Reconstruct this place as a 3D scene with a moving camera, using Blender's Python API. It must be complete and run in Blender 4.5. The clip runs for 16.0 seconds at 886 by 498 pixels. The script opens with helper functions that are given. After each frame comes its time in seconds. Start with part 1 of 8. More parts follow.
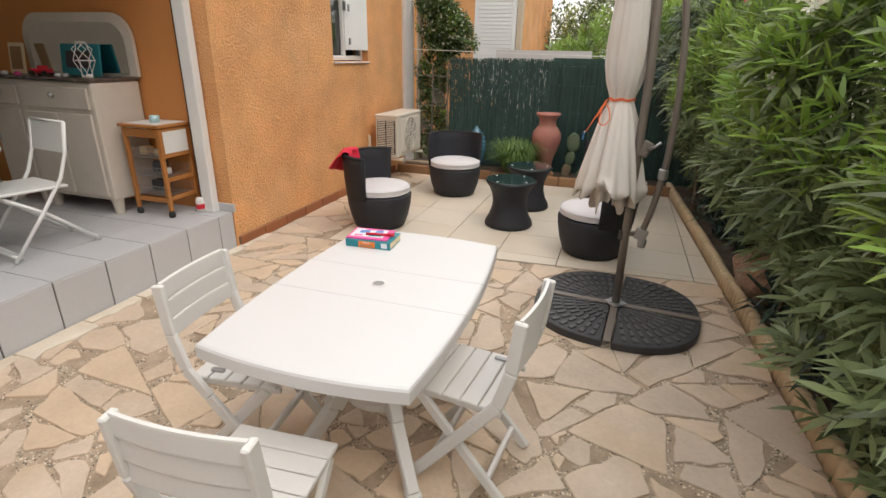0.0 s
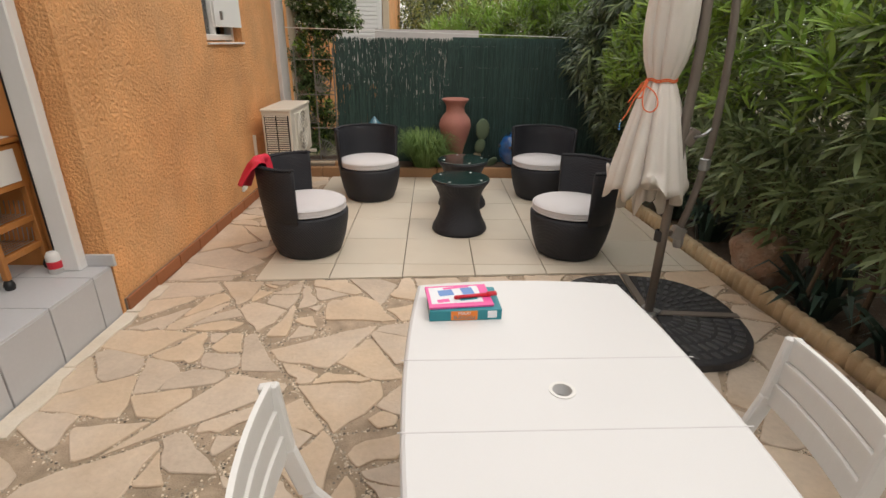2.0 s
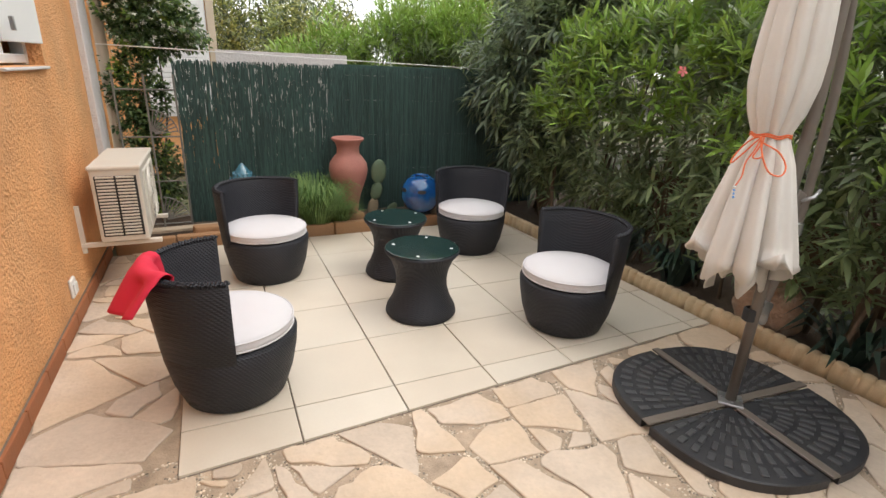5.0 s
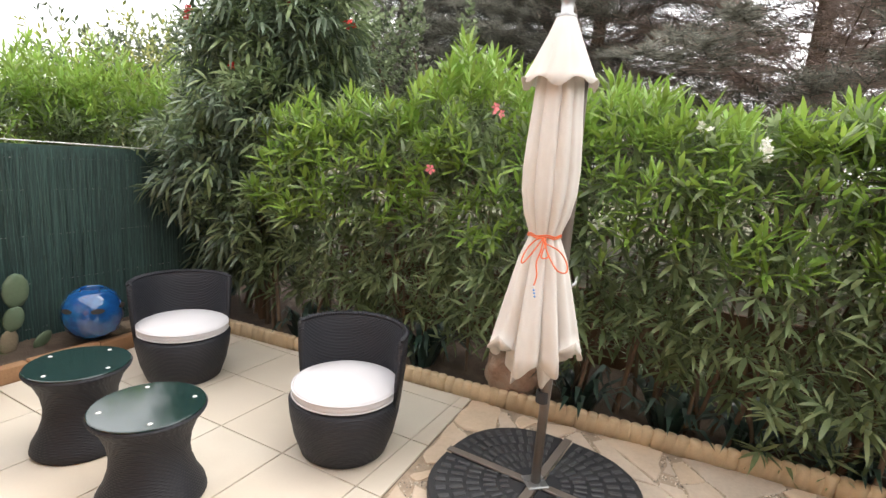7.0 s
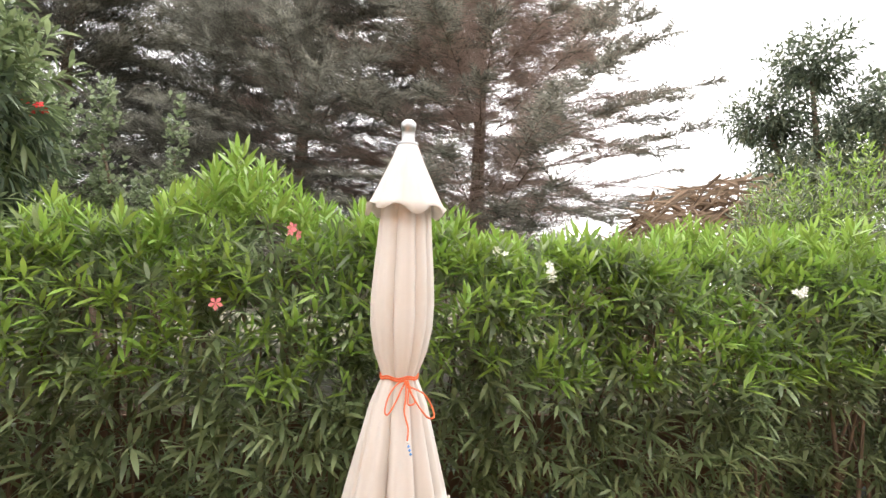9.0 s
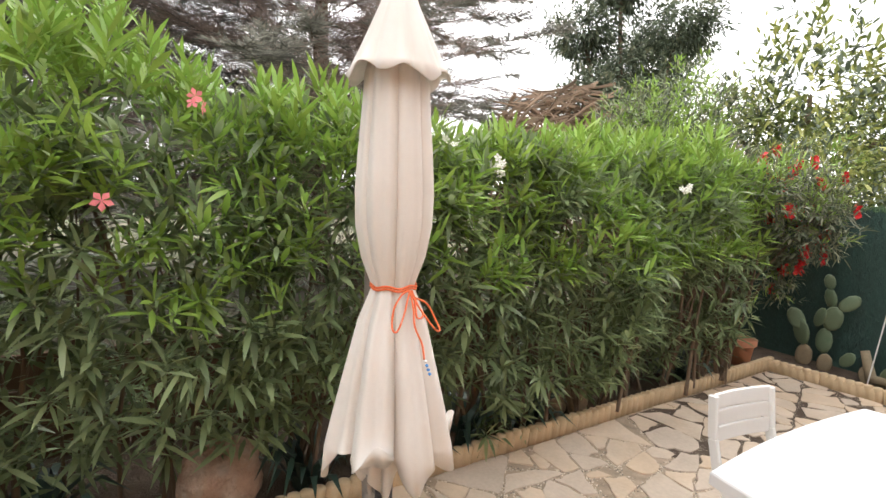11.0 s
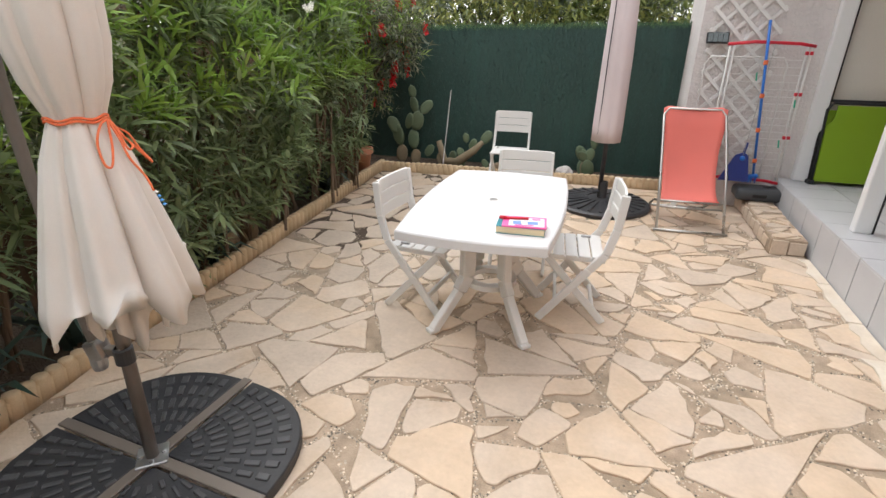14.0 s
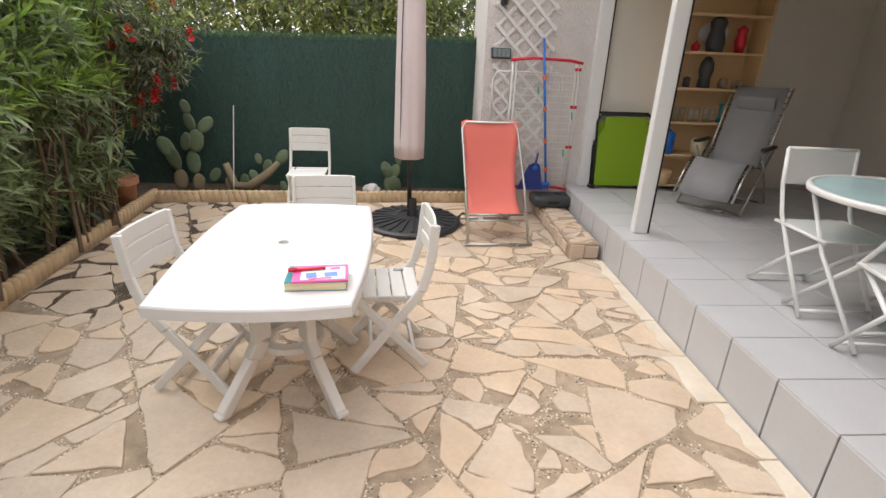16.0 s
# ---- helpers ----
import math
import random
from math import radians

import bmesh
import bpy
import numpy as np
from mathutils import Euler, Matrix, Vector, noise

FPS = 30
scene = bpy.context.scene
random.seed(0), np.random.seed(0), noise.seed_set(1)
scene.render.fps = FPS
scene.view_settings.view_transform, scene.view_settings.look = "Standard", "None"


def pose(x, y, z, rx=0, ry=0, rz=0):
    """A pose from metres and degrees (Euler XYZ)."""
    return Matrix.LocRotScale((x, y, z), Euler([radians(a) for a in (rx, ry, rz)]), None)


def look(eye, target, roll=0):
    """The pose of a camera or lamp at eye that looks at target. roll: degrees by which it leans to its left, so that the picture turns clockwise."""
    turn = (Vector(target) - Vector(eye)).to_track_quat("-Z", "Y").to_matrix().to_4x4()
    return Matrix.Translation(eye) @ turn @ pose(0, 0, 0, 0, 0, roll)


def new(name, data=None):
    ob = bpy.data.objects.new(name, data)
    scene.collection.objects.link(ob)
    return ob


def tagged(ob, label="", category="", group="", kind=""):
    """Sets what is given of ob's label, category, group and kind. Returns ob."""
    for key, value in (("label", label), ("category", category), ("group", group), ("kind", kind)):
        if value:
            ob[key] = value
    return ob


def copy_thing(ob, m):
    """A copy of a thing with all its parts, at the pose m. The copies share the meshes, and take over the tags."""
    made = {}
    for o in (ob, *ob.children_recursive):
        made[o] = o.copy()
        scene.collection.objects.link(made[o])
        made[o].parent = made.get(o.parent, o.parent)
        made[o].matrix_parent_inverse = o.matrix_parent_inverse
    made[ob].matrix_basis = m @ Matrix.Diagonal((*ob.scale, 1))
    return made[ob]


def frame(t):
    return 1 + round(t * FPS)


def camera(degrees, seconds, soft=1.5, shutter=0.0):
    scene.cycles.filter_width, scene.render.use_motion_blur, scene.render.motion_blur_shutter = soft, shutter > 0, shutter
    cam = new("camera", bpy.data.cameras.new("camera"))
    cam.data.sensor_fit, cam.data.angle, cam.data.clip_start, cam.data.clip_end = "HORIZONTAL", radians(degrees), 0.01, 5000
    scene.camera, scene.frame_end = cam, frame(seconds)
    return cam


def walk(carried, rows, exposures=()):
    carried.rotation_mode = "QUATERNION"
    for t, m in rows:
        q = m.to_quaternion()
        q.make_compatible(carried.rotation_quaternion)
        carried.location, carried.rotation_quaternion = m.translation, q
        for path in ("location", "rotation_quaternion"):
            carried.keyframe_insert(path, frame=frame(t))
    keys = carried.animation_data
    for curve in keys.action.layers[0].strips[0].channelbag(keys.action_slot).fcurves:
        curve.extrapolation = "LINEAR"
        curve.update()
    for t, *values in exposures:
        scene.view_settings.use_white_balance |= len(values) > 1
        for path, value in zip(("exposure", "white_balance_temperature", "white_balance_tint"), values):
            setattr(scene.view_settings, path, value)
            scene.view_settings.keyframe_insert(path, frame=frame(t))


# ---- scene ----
cam = camera(82.8, 16.0)
PATH = [
    (0, (0.199, 0.072, 1.583), (-0.391, 1.842, 0.861), 1.2),
    (0.5, (-0.043, 0.232, 1.562), (-0.522, 2.02, 0.803), 0.7),
    (1, (-0.307, 0.404, 1.562), (-0.613, 2.231, 0.807), 1.6),
    (1.5, (-0.626, 0.506, 1.561), (-0.684, 2.359, 0.812), 2.3),
    (2, (-0.935, 0.702, 1.52), (-0.891, 2.55, 0.757), 0.9),
    (2.5, (-1.196, 0.896, 1.535), (-1.045, 2.737, 0.768), 0.0),
    (3, (-1.432, 0.983, 1.542), (-0.891, 2.762, 0.805), -0.4),
    (3.5, (-1.618, 1.148, 1.534), (-0.977, 2.911, 0.838), 1.6),
    (3.7, (-1.674, 1.273, 1.54), (-1.022, 3.041, 0.87), 2.0),
    (6, (-1.881, 2.334, 1.583), (-0.694, 3.818, 0.961), 3.2),
    (6.5, (-1.893, 2.494, 1.631), (-0.347, 3.679, 1.179), 4.4),
    (7, (-1.968, 2.678, 1.66), (-0.227, 3.598, 1.309), 3.8),
    (7.5, (-1.904, 2.878, 1.685), (-0.032, 3.579, 1.627), 5.6),
    (8, (-1.82, 3.089, 1.752), (0.113, 3.593, 1.848), 3.4),
    (8.5, (-1.791, 3.277, 1.755), (0.203, 3.362, 1.881), 2.0),
    (9, (-1.787, 3.41, 1.732), (0.194, 3.166, 1.859), 1.9),
    (9.2, (-1.75, 3.435, 1.719), (0.223, 3.125, 1.819), 2.4),
    (11.3, (-1.177, 4.01, 1.651), (0.519, 2.988, 1.369), 1.7),
    (11.5, (-1.114, 4.042, 1.641), (0.551, 2.986, 1.304), 1.3),
    (12, (-1.022, 4.132, 1.62), (0.454, 2.896, 1.079), 0.6),
    (12.5, (-1.038, 4.271, 1.558), (0.117, 2.807, 0.835), 0.3),
    (13, (-1.067, 4.369, 1.56), (-0.126, 2.798, 0.756), -1.5),
    (13.5, (-1.133, 4.361, 1.57), (-0.38, 2.695, 0.759), -1.2),
    (14, (-1.158, 4.333, 1.576), (-0.599, 2.583, 0.786), 0.5),
    (14.5, (-1.168, 4.264, 1.581), (-0.784, 2.456, 0.819), 0.9),
    (15, (-1.157, 4.122, 1.563), (-0.941, 2.284, 0.803), 1.0),
    (15.5, (-1.185, 3.969, 1.56), (-1.14, 2.118, 0.804), 1.5),
    (16, (-1.183, 3.867, 1.569), (-1.314, 2.012, 0.831), 2.3),
]
walk(cam, [(t, look(eye, target, roll)) for t, eye, target, roll in PATH],
     exposures=[(0, 0.18, 6600, 10), (1.5, 0.05, 6700, 10), (2.5, -0.1, 6850, 10), (3.5, 0.0, 6800, 10), (6.0, 0.68, 6250, 9), (6.5, 0.75, 6300, 9), (7.0, 1.0, 6350, 10), (7.5, 1.15, 6400, 10),
                (8.0, 1.15, 6450, 10), (9.0, 1.15, 6450, 11), (11.5, 0.85, 6300, 10), (12.5, 0.75, 6200, 10), (13.5, 0.58, 6150, 9), (14.5, 0.52, 6300, 10), (16.0, 0.52, 6400, 10)])

# ---- world and light ----
world = bpy.data.worlds.new("overcast_sky")
scene.world = world
world.use_nodes = True
wt = world.node_tree
for n in list(wt.nodes):
    wt.nodes.remove(n)
w_out = wt.nodes.new("ShaderNodeOutputWorld")
w_bg = wt.nodes.new("ShaderNodeBackground")
w_sky = wt.nodes.new("ShaderNodeTexSky")
w_sky.sky_type = "NISHITA"
w_sky.sun_disc = False
w_sky.sun_elevation = radians(58)
w_sky.sun_rotation = radians(115)
w_sky.air_density, w_sky.dust_density, w_sky.ozone_density = 1.0, 4.0, 1.0
w_mix = wt.nodes.new("ShaderNodeMix")
w_mix.data_type = "RGBA"
w_noise = wt.nodes.new("ShaderNodeTexNoise")
w_noise.inputs["Scale"].default_value = 2.2
w_noise.inputs["Detail"].default_value = 6
w_ramp = wt.nodes.new("ShaderNodeValToRGB")
w_ramp.color_ramp.elements[0].position, w_ramp.color_ramp.elements[0].color = 0.30, (0.55, 0.55, 0.55, 1)
w_ramp.color_ramp.elements[1].position, w_ramp.color_ramp.elements[1].color = 0.52, (0.97, 0.97, 0.97, 1)
w_tc = wt.nodes.new("ShaderNodeTexCoord")
wt.links.new(w_tc.outputs["Generated"], w_noise.inputs["Vector"])
wt.links.new(w_noise.outputs["Fac"], w_ramp.inputs["Fac"])
wt.links.new(w_ramp.outputs["Color"], w_mix.inputs["Factor"])
wt.links.new(w_sky.outputs["Color"], w_mix.inputs["A"])
w_mix.inputs["B"].default_value = (10.6, 10.4, 10.3, 1)
wt.links.new(w_mix.outputs["Result"], w_bg.inputs["Color"])
w_bg.inputs["Strength"].default_value = 0.15
wt.links.new(w_bg.outputs["Background"], w_out.inputs["Surface"])

sun_data = bpy.data.lights.new("sun", "SUN")
sun_data.energy, sun_data.angle, sun_data.color = 0.9, radians(35), (1.0, 0.95, 0.88)
sun = new("sun", sun_data)
sun.matrix_world = look((0, 0, 20), (Vector((0, 0, 20)) - Vector((math.sin(radians(115)) * 0.53, math.cos(radians(115)) * 0.53, 0.85)) * 10))

# ---- small builders ----


def part(name, bm, material, parent=None, label="", smooth=False):
    me = bpy.data.meshes.new(name)
    bmesh.ops.recalc_face_normals(bm, faces=bm.faces[:])
    if smooth:
        for f in bm.faces:
            f.smooth = True
    bm.to_mesh(me)
    bm.free()
    mats = material if isinstance(material, (list, tuple)) else [material]
    for m in mats:
        me.materials.append(m)
    ob = new(name, me)
    if parent:
        ob.parent = parent
    if label:
        ob["label"] = label
    return ob


def thing(name, label, category, m=None, group="", kind=""):
    ob = new(name)
    ob.empty_display_size = 0.1
    if m is not None:
        ob.matrix_world = m
    return tagged(ob, label, category, group, kind)


def box(bm, c, s, rot=(0, 0, 0), bevel=0.0, seg=1):
    r = bmesh.ops.create_cube(bm, size=1.0)
    vs = r["verts"]
    m = pose(*c, *rot) @ Matrix.Diagonal((*s, 1))
    bmesh.ops.transform(bm, matrix=m, verts=vs)
    if bevel > 0:
        es = list({e for v in vs for e in v.link_edges})
        bmesh.ops.bevel(bm, geom=es, offset=bevel, segments=seg, affect="EDGES", profile=0.6)
    return bm


def boxed(c, s, rot=(0, 0, 0), bevel=0.004, seg=1):
    return box(bmesh.new(), c, s, rot, bevel, seg)


def beam(bm, p, q, w, h, bevel=0.003, up=(0, 0, 1)):
    """A bar of section w by h from p to q."""
    p, q = Vector(p), Vector(q)
    d = (q - p)
    z = d.normalized()
    x = Vector(up).cross(z)
    if x.length < 1e-4:
        x = Vector((1, 0, 0))
    x.normalize()
    y = z.cross(x)
    r = bmesh.ops.create_cube(bm, size=1.0)
    m = Matrix((x, y, z)).transposed().to_4x4()
    m.translation = (p + q) / 2
    bmesh.ops.transform(bm, matrix=m @ Matrix.Diagonal((w, h, d.length, 1)), verts=r["verts"])
    if bevel > 0:
        es = list({e for v in r["verts"] for e in v.link_edges})
        bmesh.ops.bevel(bm, geom=es, offset=bevel, segments=1, affect="EDGES")
    return bm


def tube(bm, pts, r, n=10, cap=True):
    """A round bar along points; r is one radius or one for each point."""
    pts = [Vector(p) for p in pts]
    rs = r if isinstance(r, (list, tuple)) else [r] * len(pts)
    rings, side = [], None
    for i, p in enumerate(pts):
        d = (pts[min(i + 1, len(pts) - 1)] - pts[max(i - 1, 0)]).normalized()
        if side is None:
            side = d.orthogonal().normalized()
        side = (side - d * side.dot(d)).normalized()
        up = d.cross(side)
        rings.append([bm.verts.new(p + (side * math.cos(a) + up * math.sin(a)) * rs[i]) for a in [2 * math.pi * k / n for k in range(n)]])
    for a, b in zip(rings, rings[1:]):
        for k in range(n):
            bm.faces.new((a[k], a[(k + 1) % n], b[(k + 1) % n], b[k]))
    if cap:
        bm.faces.new(rings[0][::-1])
        bm.faces.new(rings[-1])
    return bm


def lathe(bm, profile, n=32, c=(0, 0, 0), close=False):
    """Turns (radius, height) pairs about z; a radius of 0 closes to a point."""
    rings = []
    for r, z in profile:
        if r < 1e-5:
            rings.append([bm.verts.new((c[0], c[1], c[2] + z))])
        else:
            rings.append([bm.verts.new((c[0] + r * math.cos(2 * math.pi * k / n), c[1] + r * math.sin(2 * math.pi * k / n), c[2] + z)) for k in range(n)])
    pairs = list(zip(rings, rings[1:])) + ([(rings[-1], rings[0])] if close else [])
    for a, b in pairs:
        for k in range(n):
            j = (k + 1) % n
            if len(a) == 1 and len(b) == 1:
                continue
            if len(a) == 1:
                bm.faces.new((a[0], b[j], b[k]))
            elif len(b) == 1:
                bm.faces.new((a[k], a[j], b[0]))
            else:
                bm.faces.new((a[k], a[j], b[j], b[k]))
    return bm


def slab(bm, poly, z0, z1, bevel=0.0):
    """A flat piece with the outline poly, from z0 to z1, its upper rim bevelled."""
    n = len(poly)
    cx, cy = sum(p[0] for p in poly) / n, sum(p[1] for p in poly) / n
    rows = [[bm.verts.new((x, y, z0)) for x, y in poly]]
    if bevel > 0:
        rows.append([bm.verts.new((x, y, z1 - bevel)) for x, y in poly])
        ins = []
        for x, y in poly:
            d = math.hypot(x - cx, y - cy)
            k = max(0.0, 1 - bevel * 1.4 / max(d, 1e-6))
            ins.append(bm.verts.new((cx + (x - cx) * k, cy + (y - cy) * k, z1)))
        rows.append(ins)
    else:
        rows.append([bm.verts.new((x, y, z1)) for x, y in poly])
    for a, b in zip(rows, rows[1:]):
        for k in range(n):
            bm.faces.new((a[k], a[(k + 1) % n], b[(k + 1) % n], b[k]))
    bm.faces.new(rows[-1])
    bm.faces.new(rows[0][::-1])
    return bm


def mesh_np(name, verts, tris, materials, index=None, parent=None, label=""):
    """A mesh of triangles out of arrays."""
    me = bpy.data.meshes.new(name)
    nv, nt = len(verts), len(tris)
    me.vertices.add(nv)
    me.vertices.foreach_set("co", np.asarray(verts, dtype=np.float32).ravel())
    me.loops.add(nt * 3)
    me.loops.foreach_set("vertex_index", np.asarray(tris, dtype=np.int32).ravel())
    me.polygons.add(nt)
    me.polygons.foreach_set("loop_start", np.arange(0, nt * 3, 3, dtype=np.int32))
    for m in materials:
        me.materials.append(m)
    if index is not None:
        me.polygons.foreach_set("material_index", np.asarray(index, dtype=np.int32))
    me.update(calc_edges=True)
    me.validate()
    ob = new(name, me)
    if parent:
        ob.parent = parent
    if label:
        ob["label"] = label
    return ob


# ---- materials ----


def mat(name, base=(0.5, 0.5, 0.5), rough=0.6, metal=0.0, var=0.12, scale=8.0, fine=90.0, bump=0.15, bump_dist=0.004, rand=0.0, island=0.0, spec=0.5,
        tint=None, tint_amt=0.4, tint_scale=2.0, translucent=0.0, stretch=(1, 1, 1), coat=0.0, weave=0.0):
    """A surface with two scales of variation, fine relief and, if wanted, a second tint in blotches."""
    m = bpy.data.materials.new(name)
    m.use_nodes = True
    t = m.node_tree
    b = t.nodes["Principled BSDF"]
    b.inputs["Roughness"].default_value = rough
    b.inputs["Metallic"].default_value = metal
    b.inputs["Specular IOR Level"].default_value = spec
    b.inputs["Coat Weight"].default_value = coat
    tc = t.nodes.new("ShaderNodeTexCoord")
    mp = t.nodes.new("ShaderNodeMapping")
    mp.inputs["Scale"].default_value = stretch
    geo = t.nodes.new("ShaderNodeNewGeometry")
    t.links.new(geo.outputs["Position"], mp.inputs["Vector"])

    def noise_node(sc, detail=4.0):
        n = t.nodes.new("ShaderNodeTexNoise")
        n.inputs["Scale"].default_value = sc
        n.inputs["Detail"].default_value = detail
        t.links.new(mp.outputs["Vector"], n.inputs["Vector"])
        return n

    def maths(op, a, c):
        n = t.nodes.new("ShaderNodeMath")
        n.operation = op
        for i, v in enumerate((a, c)):
            if isinstance(v, (int, float)):
                n.inputs[i].default_value = v
            else:
                t.links.new(v, n.inputs[i])
        return n.outputs[0]

    n1, n2 = noise_node(scale), noise_node(fine, 3.0)
    v = maths("ADD", maths("MULTIPLY", maths("SUBTRACT", n1.outputs["Fac"], 0.5), 2 * var), maths("MULTIPLY", maths("SUBTRACT", n2.outputs["Fac"], 0.5), 1.2 * var))
    if rand > 0:
        oi = t.nodes.new("ShaderNodeObjectInfo")
        v = maths("ADD", v, maths("MULTIPLY", maths("SUBTRACT", oi.outputs["Random"], 0.5), 2 * rand))
    if island > 0:
        v = maths("ADD", v, maths("MULTIPLY", maths("SUBTRACT", geo.outputs["Random Per Island"], 0.5), 2 * island))
    v = maths("ADD", v, 1.0)
    col = t.nodes.new("ShaderNodeVectorMath")
    col.operation = "SCALE"
    col.inputs[0].default_value = base
    if tint:
        mx = t.nodes.new("ShaderNodeMix")
        mx.data_type = "RGBA"
        mx.inputs["A"].default_value = (*base, 1)
        mx.inputs["B"].default_value = (*tint, 1)
        n3 = noise_node(tint_scale, 6.0)
        ramp = t.nodes.new("ShaderNodeMapRange")
        ramp.inputs["From Min"].default_value, ramp.inputs["From Max"].default_value = 0.42, 0.68
        ramp.inputs["To Max"].default_value = tint_amt
        f = n3.outputs["Fac"]
        if rand > 0:
            f = maths("ADD", f, maths("MULTIPLY", maths("SUBTRACT", oi.outputs["Random"], 0.5), 0.45))
        elif island > 0:
            f = maths("ADD", f, maths("MULTIPLY", maths("SUBTRACT", geo.outputs["Random Per Island"], 0.5), 0.5))
        t.links.new(f, ramp.inputs["Value"])
        t.links.new(ramp.outputs["Result"], mx.inputs["Factor"])
        t.links.new(mx.outputs["Result"], col.inputs[0])
    t.links.new(v, col.inputs["Scale"])
    t.links.new(col.outputs["Vector"], b.inputs["Base Color"])
    rn = maths("ADD", maths("MULTIPLY", maths("SUBTRACT", n1.outputs["Fac"], 0.5), 0.25), rough)
    t.links.new(rn, b.inputs["Roughness"])
    if bump > 0:
        bp = t.nodes.new("ShaderNodeBump")
        bp.inputs["Strength"].default_value = bump
        bp.inputs["Distance"].default_value = bump_dist
        h = n2.outputs["Fac"]
        if weave > 0:
            w1, w2 = t.nodes.new("ShaderNodeTexWave"), t.nodes.new("ShaderNodeTexWave")
            for w, dr in ((w1, "DIAGONAL"), (w2, "Z")):
                w.bands_direction = dr
                w.inputs["Scale"].default_value = weave
                w.inputs["Distortion"].default_value = 0.4
                t.links.new(mp.outputs["Vector"], w.inputs["Vector"])
            h = maths("MULTIPLY", w1.outputs["Fac"], w2.outputs["Fac"])
        t.links.new(h, bp.inputs["Height"])
        t.links.new(bp.outputs["Normal"], b.inputs["Normal"])
    if translucent > 0:
        tr = t.nodes.new("ShaderNodeBsdfTranslucent")
        t.links.new(col.outputs["Vector"], tr.inputs["Color"])
        ms = t.nodes.new("ShaderNodeMixShader")
        ms.inputs["Fac"].default_value = translucent
        t.links.new(b.outputs["BSDF"], ms.inputs[1])
        t.links.new(tr.outputs["BSDF"], ms.inputs[2])
        t.links.new(ms.outputs["Shader"], t.nodes["Material Output"].inputs["Surface"])
    return m


def glass(name, color=(0.9, 0.95, 0.95), rough=0.02):
    m = bpy.data.materials.new(name)
    m.use_nodes = True
    b = m.node_tree.nodes["Principled BSDF"]
    b.inputs["Base Color"].default_value = (*color, 1)
    b.inputs["Roughness"].default_value = rough
    b.inputs["Transmission Weight"].default_value = 1.0
    return m


STONE = mat("flagstone", (0.60, 0.49, 0.385), 0.62, var=0.20, scale=5, fine=45, bump=0.6, bump_dist=0.007, rand=0.13, tint=(0.53, 0.395, 0.265), tint_amt=0.7, tint_scale=2.2)
MORTAR = mat("pebbly_mortar", (0.43, 0.33, 0.24), 0.9, var=0.5, scale=14, fine=160, bump=1.0, bump_dist=0.006, tint=(0.27, 0.21, 0.145), tint_amt=0.7, tint_scale=3)
TILE = mat("cream_terrace_tile", (0.64, 0.575, 0.475), 0.45, var=0.05, scale=4, fine=80, bump=0.12, rand=0.035, tint=(0.52, 0.43, 0.33), tint_amt=0.4, tint_scale=1.5)
CEMENT = mat("pale_cement", (0.68, 0.61, 0.51), 0.85, var=0.14, scale=7, fine=80, bump=0.5, bump_dist=0.005, tint=(0.56, 0.45, 0.33), tint_amt=0.6, tint_scale=3)
GROUT = mat("dark_grout", (0.16, 0.13, 0.10), 0.9, var=0.25, fine=150, bump=0.4)
SOIL = mat("garden_soil", (0.085, 0.058, 0.040), 0.95, var=0.4, scale=9, fine=80, bump=1.0, bump_dist=0.02, tint=(0.15, 0.11, 0.075), tint_amt=0.7, tint_scale=6)
GROUND = mat("dry_ground", (0.15, 0.13, 0.08), 0.95, var=0.3, scale=0.6, fine=12, bump=0.6, bump_dist=0.05, tint=(0.08, 0.11, 0.04), tint_amt=0.8, tint_scale=0.3)
EDGING = mat("sandstone_edging", (0.62, 0.47, 0.295), 0.8, var=0.16, scale=9, fine=120, bump=0.5, bump_dist=0.003, rand=0.10, tint=(0.33, 0.24, 0.14), tint_amt=0.5, tint_scale=5)
STUCCO = mat("orange_stucco", (0.78, 0.385, 0.155), 0.85, var=0.34, scale=2.2, fine=62, bump=1.0, bump_dist=0.022, tint=(0.78, 0.46, 0.23), tint_amt=0.55, tint_scale=1.3)
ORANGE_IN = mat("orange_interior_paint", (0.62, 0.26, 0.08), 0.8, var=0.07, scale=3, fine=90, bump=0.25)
WHITE_WALL = mat("rough_white_render", (0.66, 0.62, 0.60), 0.9, var=0.10, scale=6, fine=45, bump=1.0, bump_dist=0.012)
GREY_WALL = mat("pale_grey_wall", (0.72, 0.68, 0.61), 0.85, var=0.05, scale=2, fine=60, bump=0.2)
PLINTH = mat("terracotta_skirting", (0.32, 0.115, 0.045), 0.7, var=0.2, scale=6, fine=70, bump=0.3, rand=0.1)
DECK = mat("grey_deck_tile", (0.52, 0.52, 0.535), 0.42, var=0.06, scale=3, fine=60, bump=0.12, rand=0.04, tint=(0.45, 0.45, 0.46), tint_amt=0.5, tint_scale=2.5)
CEIL = mat("white_ceiling_paint", (0.78, 0.77, 0.74), 0.9, var=0.03, scale=2, fine=60, bump=0.1)
PVC = mat("white_plastic", (0.72, 0.71, 0.69), 0.38, var=0.03, scale=3, fine=120, bump=0.06, tint=(0.70, 0.67, 0.61), tint_amt=0.25, tint_scale=3)
TABLE_PVC = mat("white_table_plastic", (0.67, 0.665, 0.665), 0.34, var=0.02, scale=4, fine=240, bump=0.10, bump_dist=0.001)
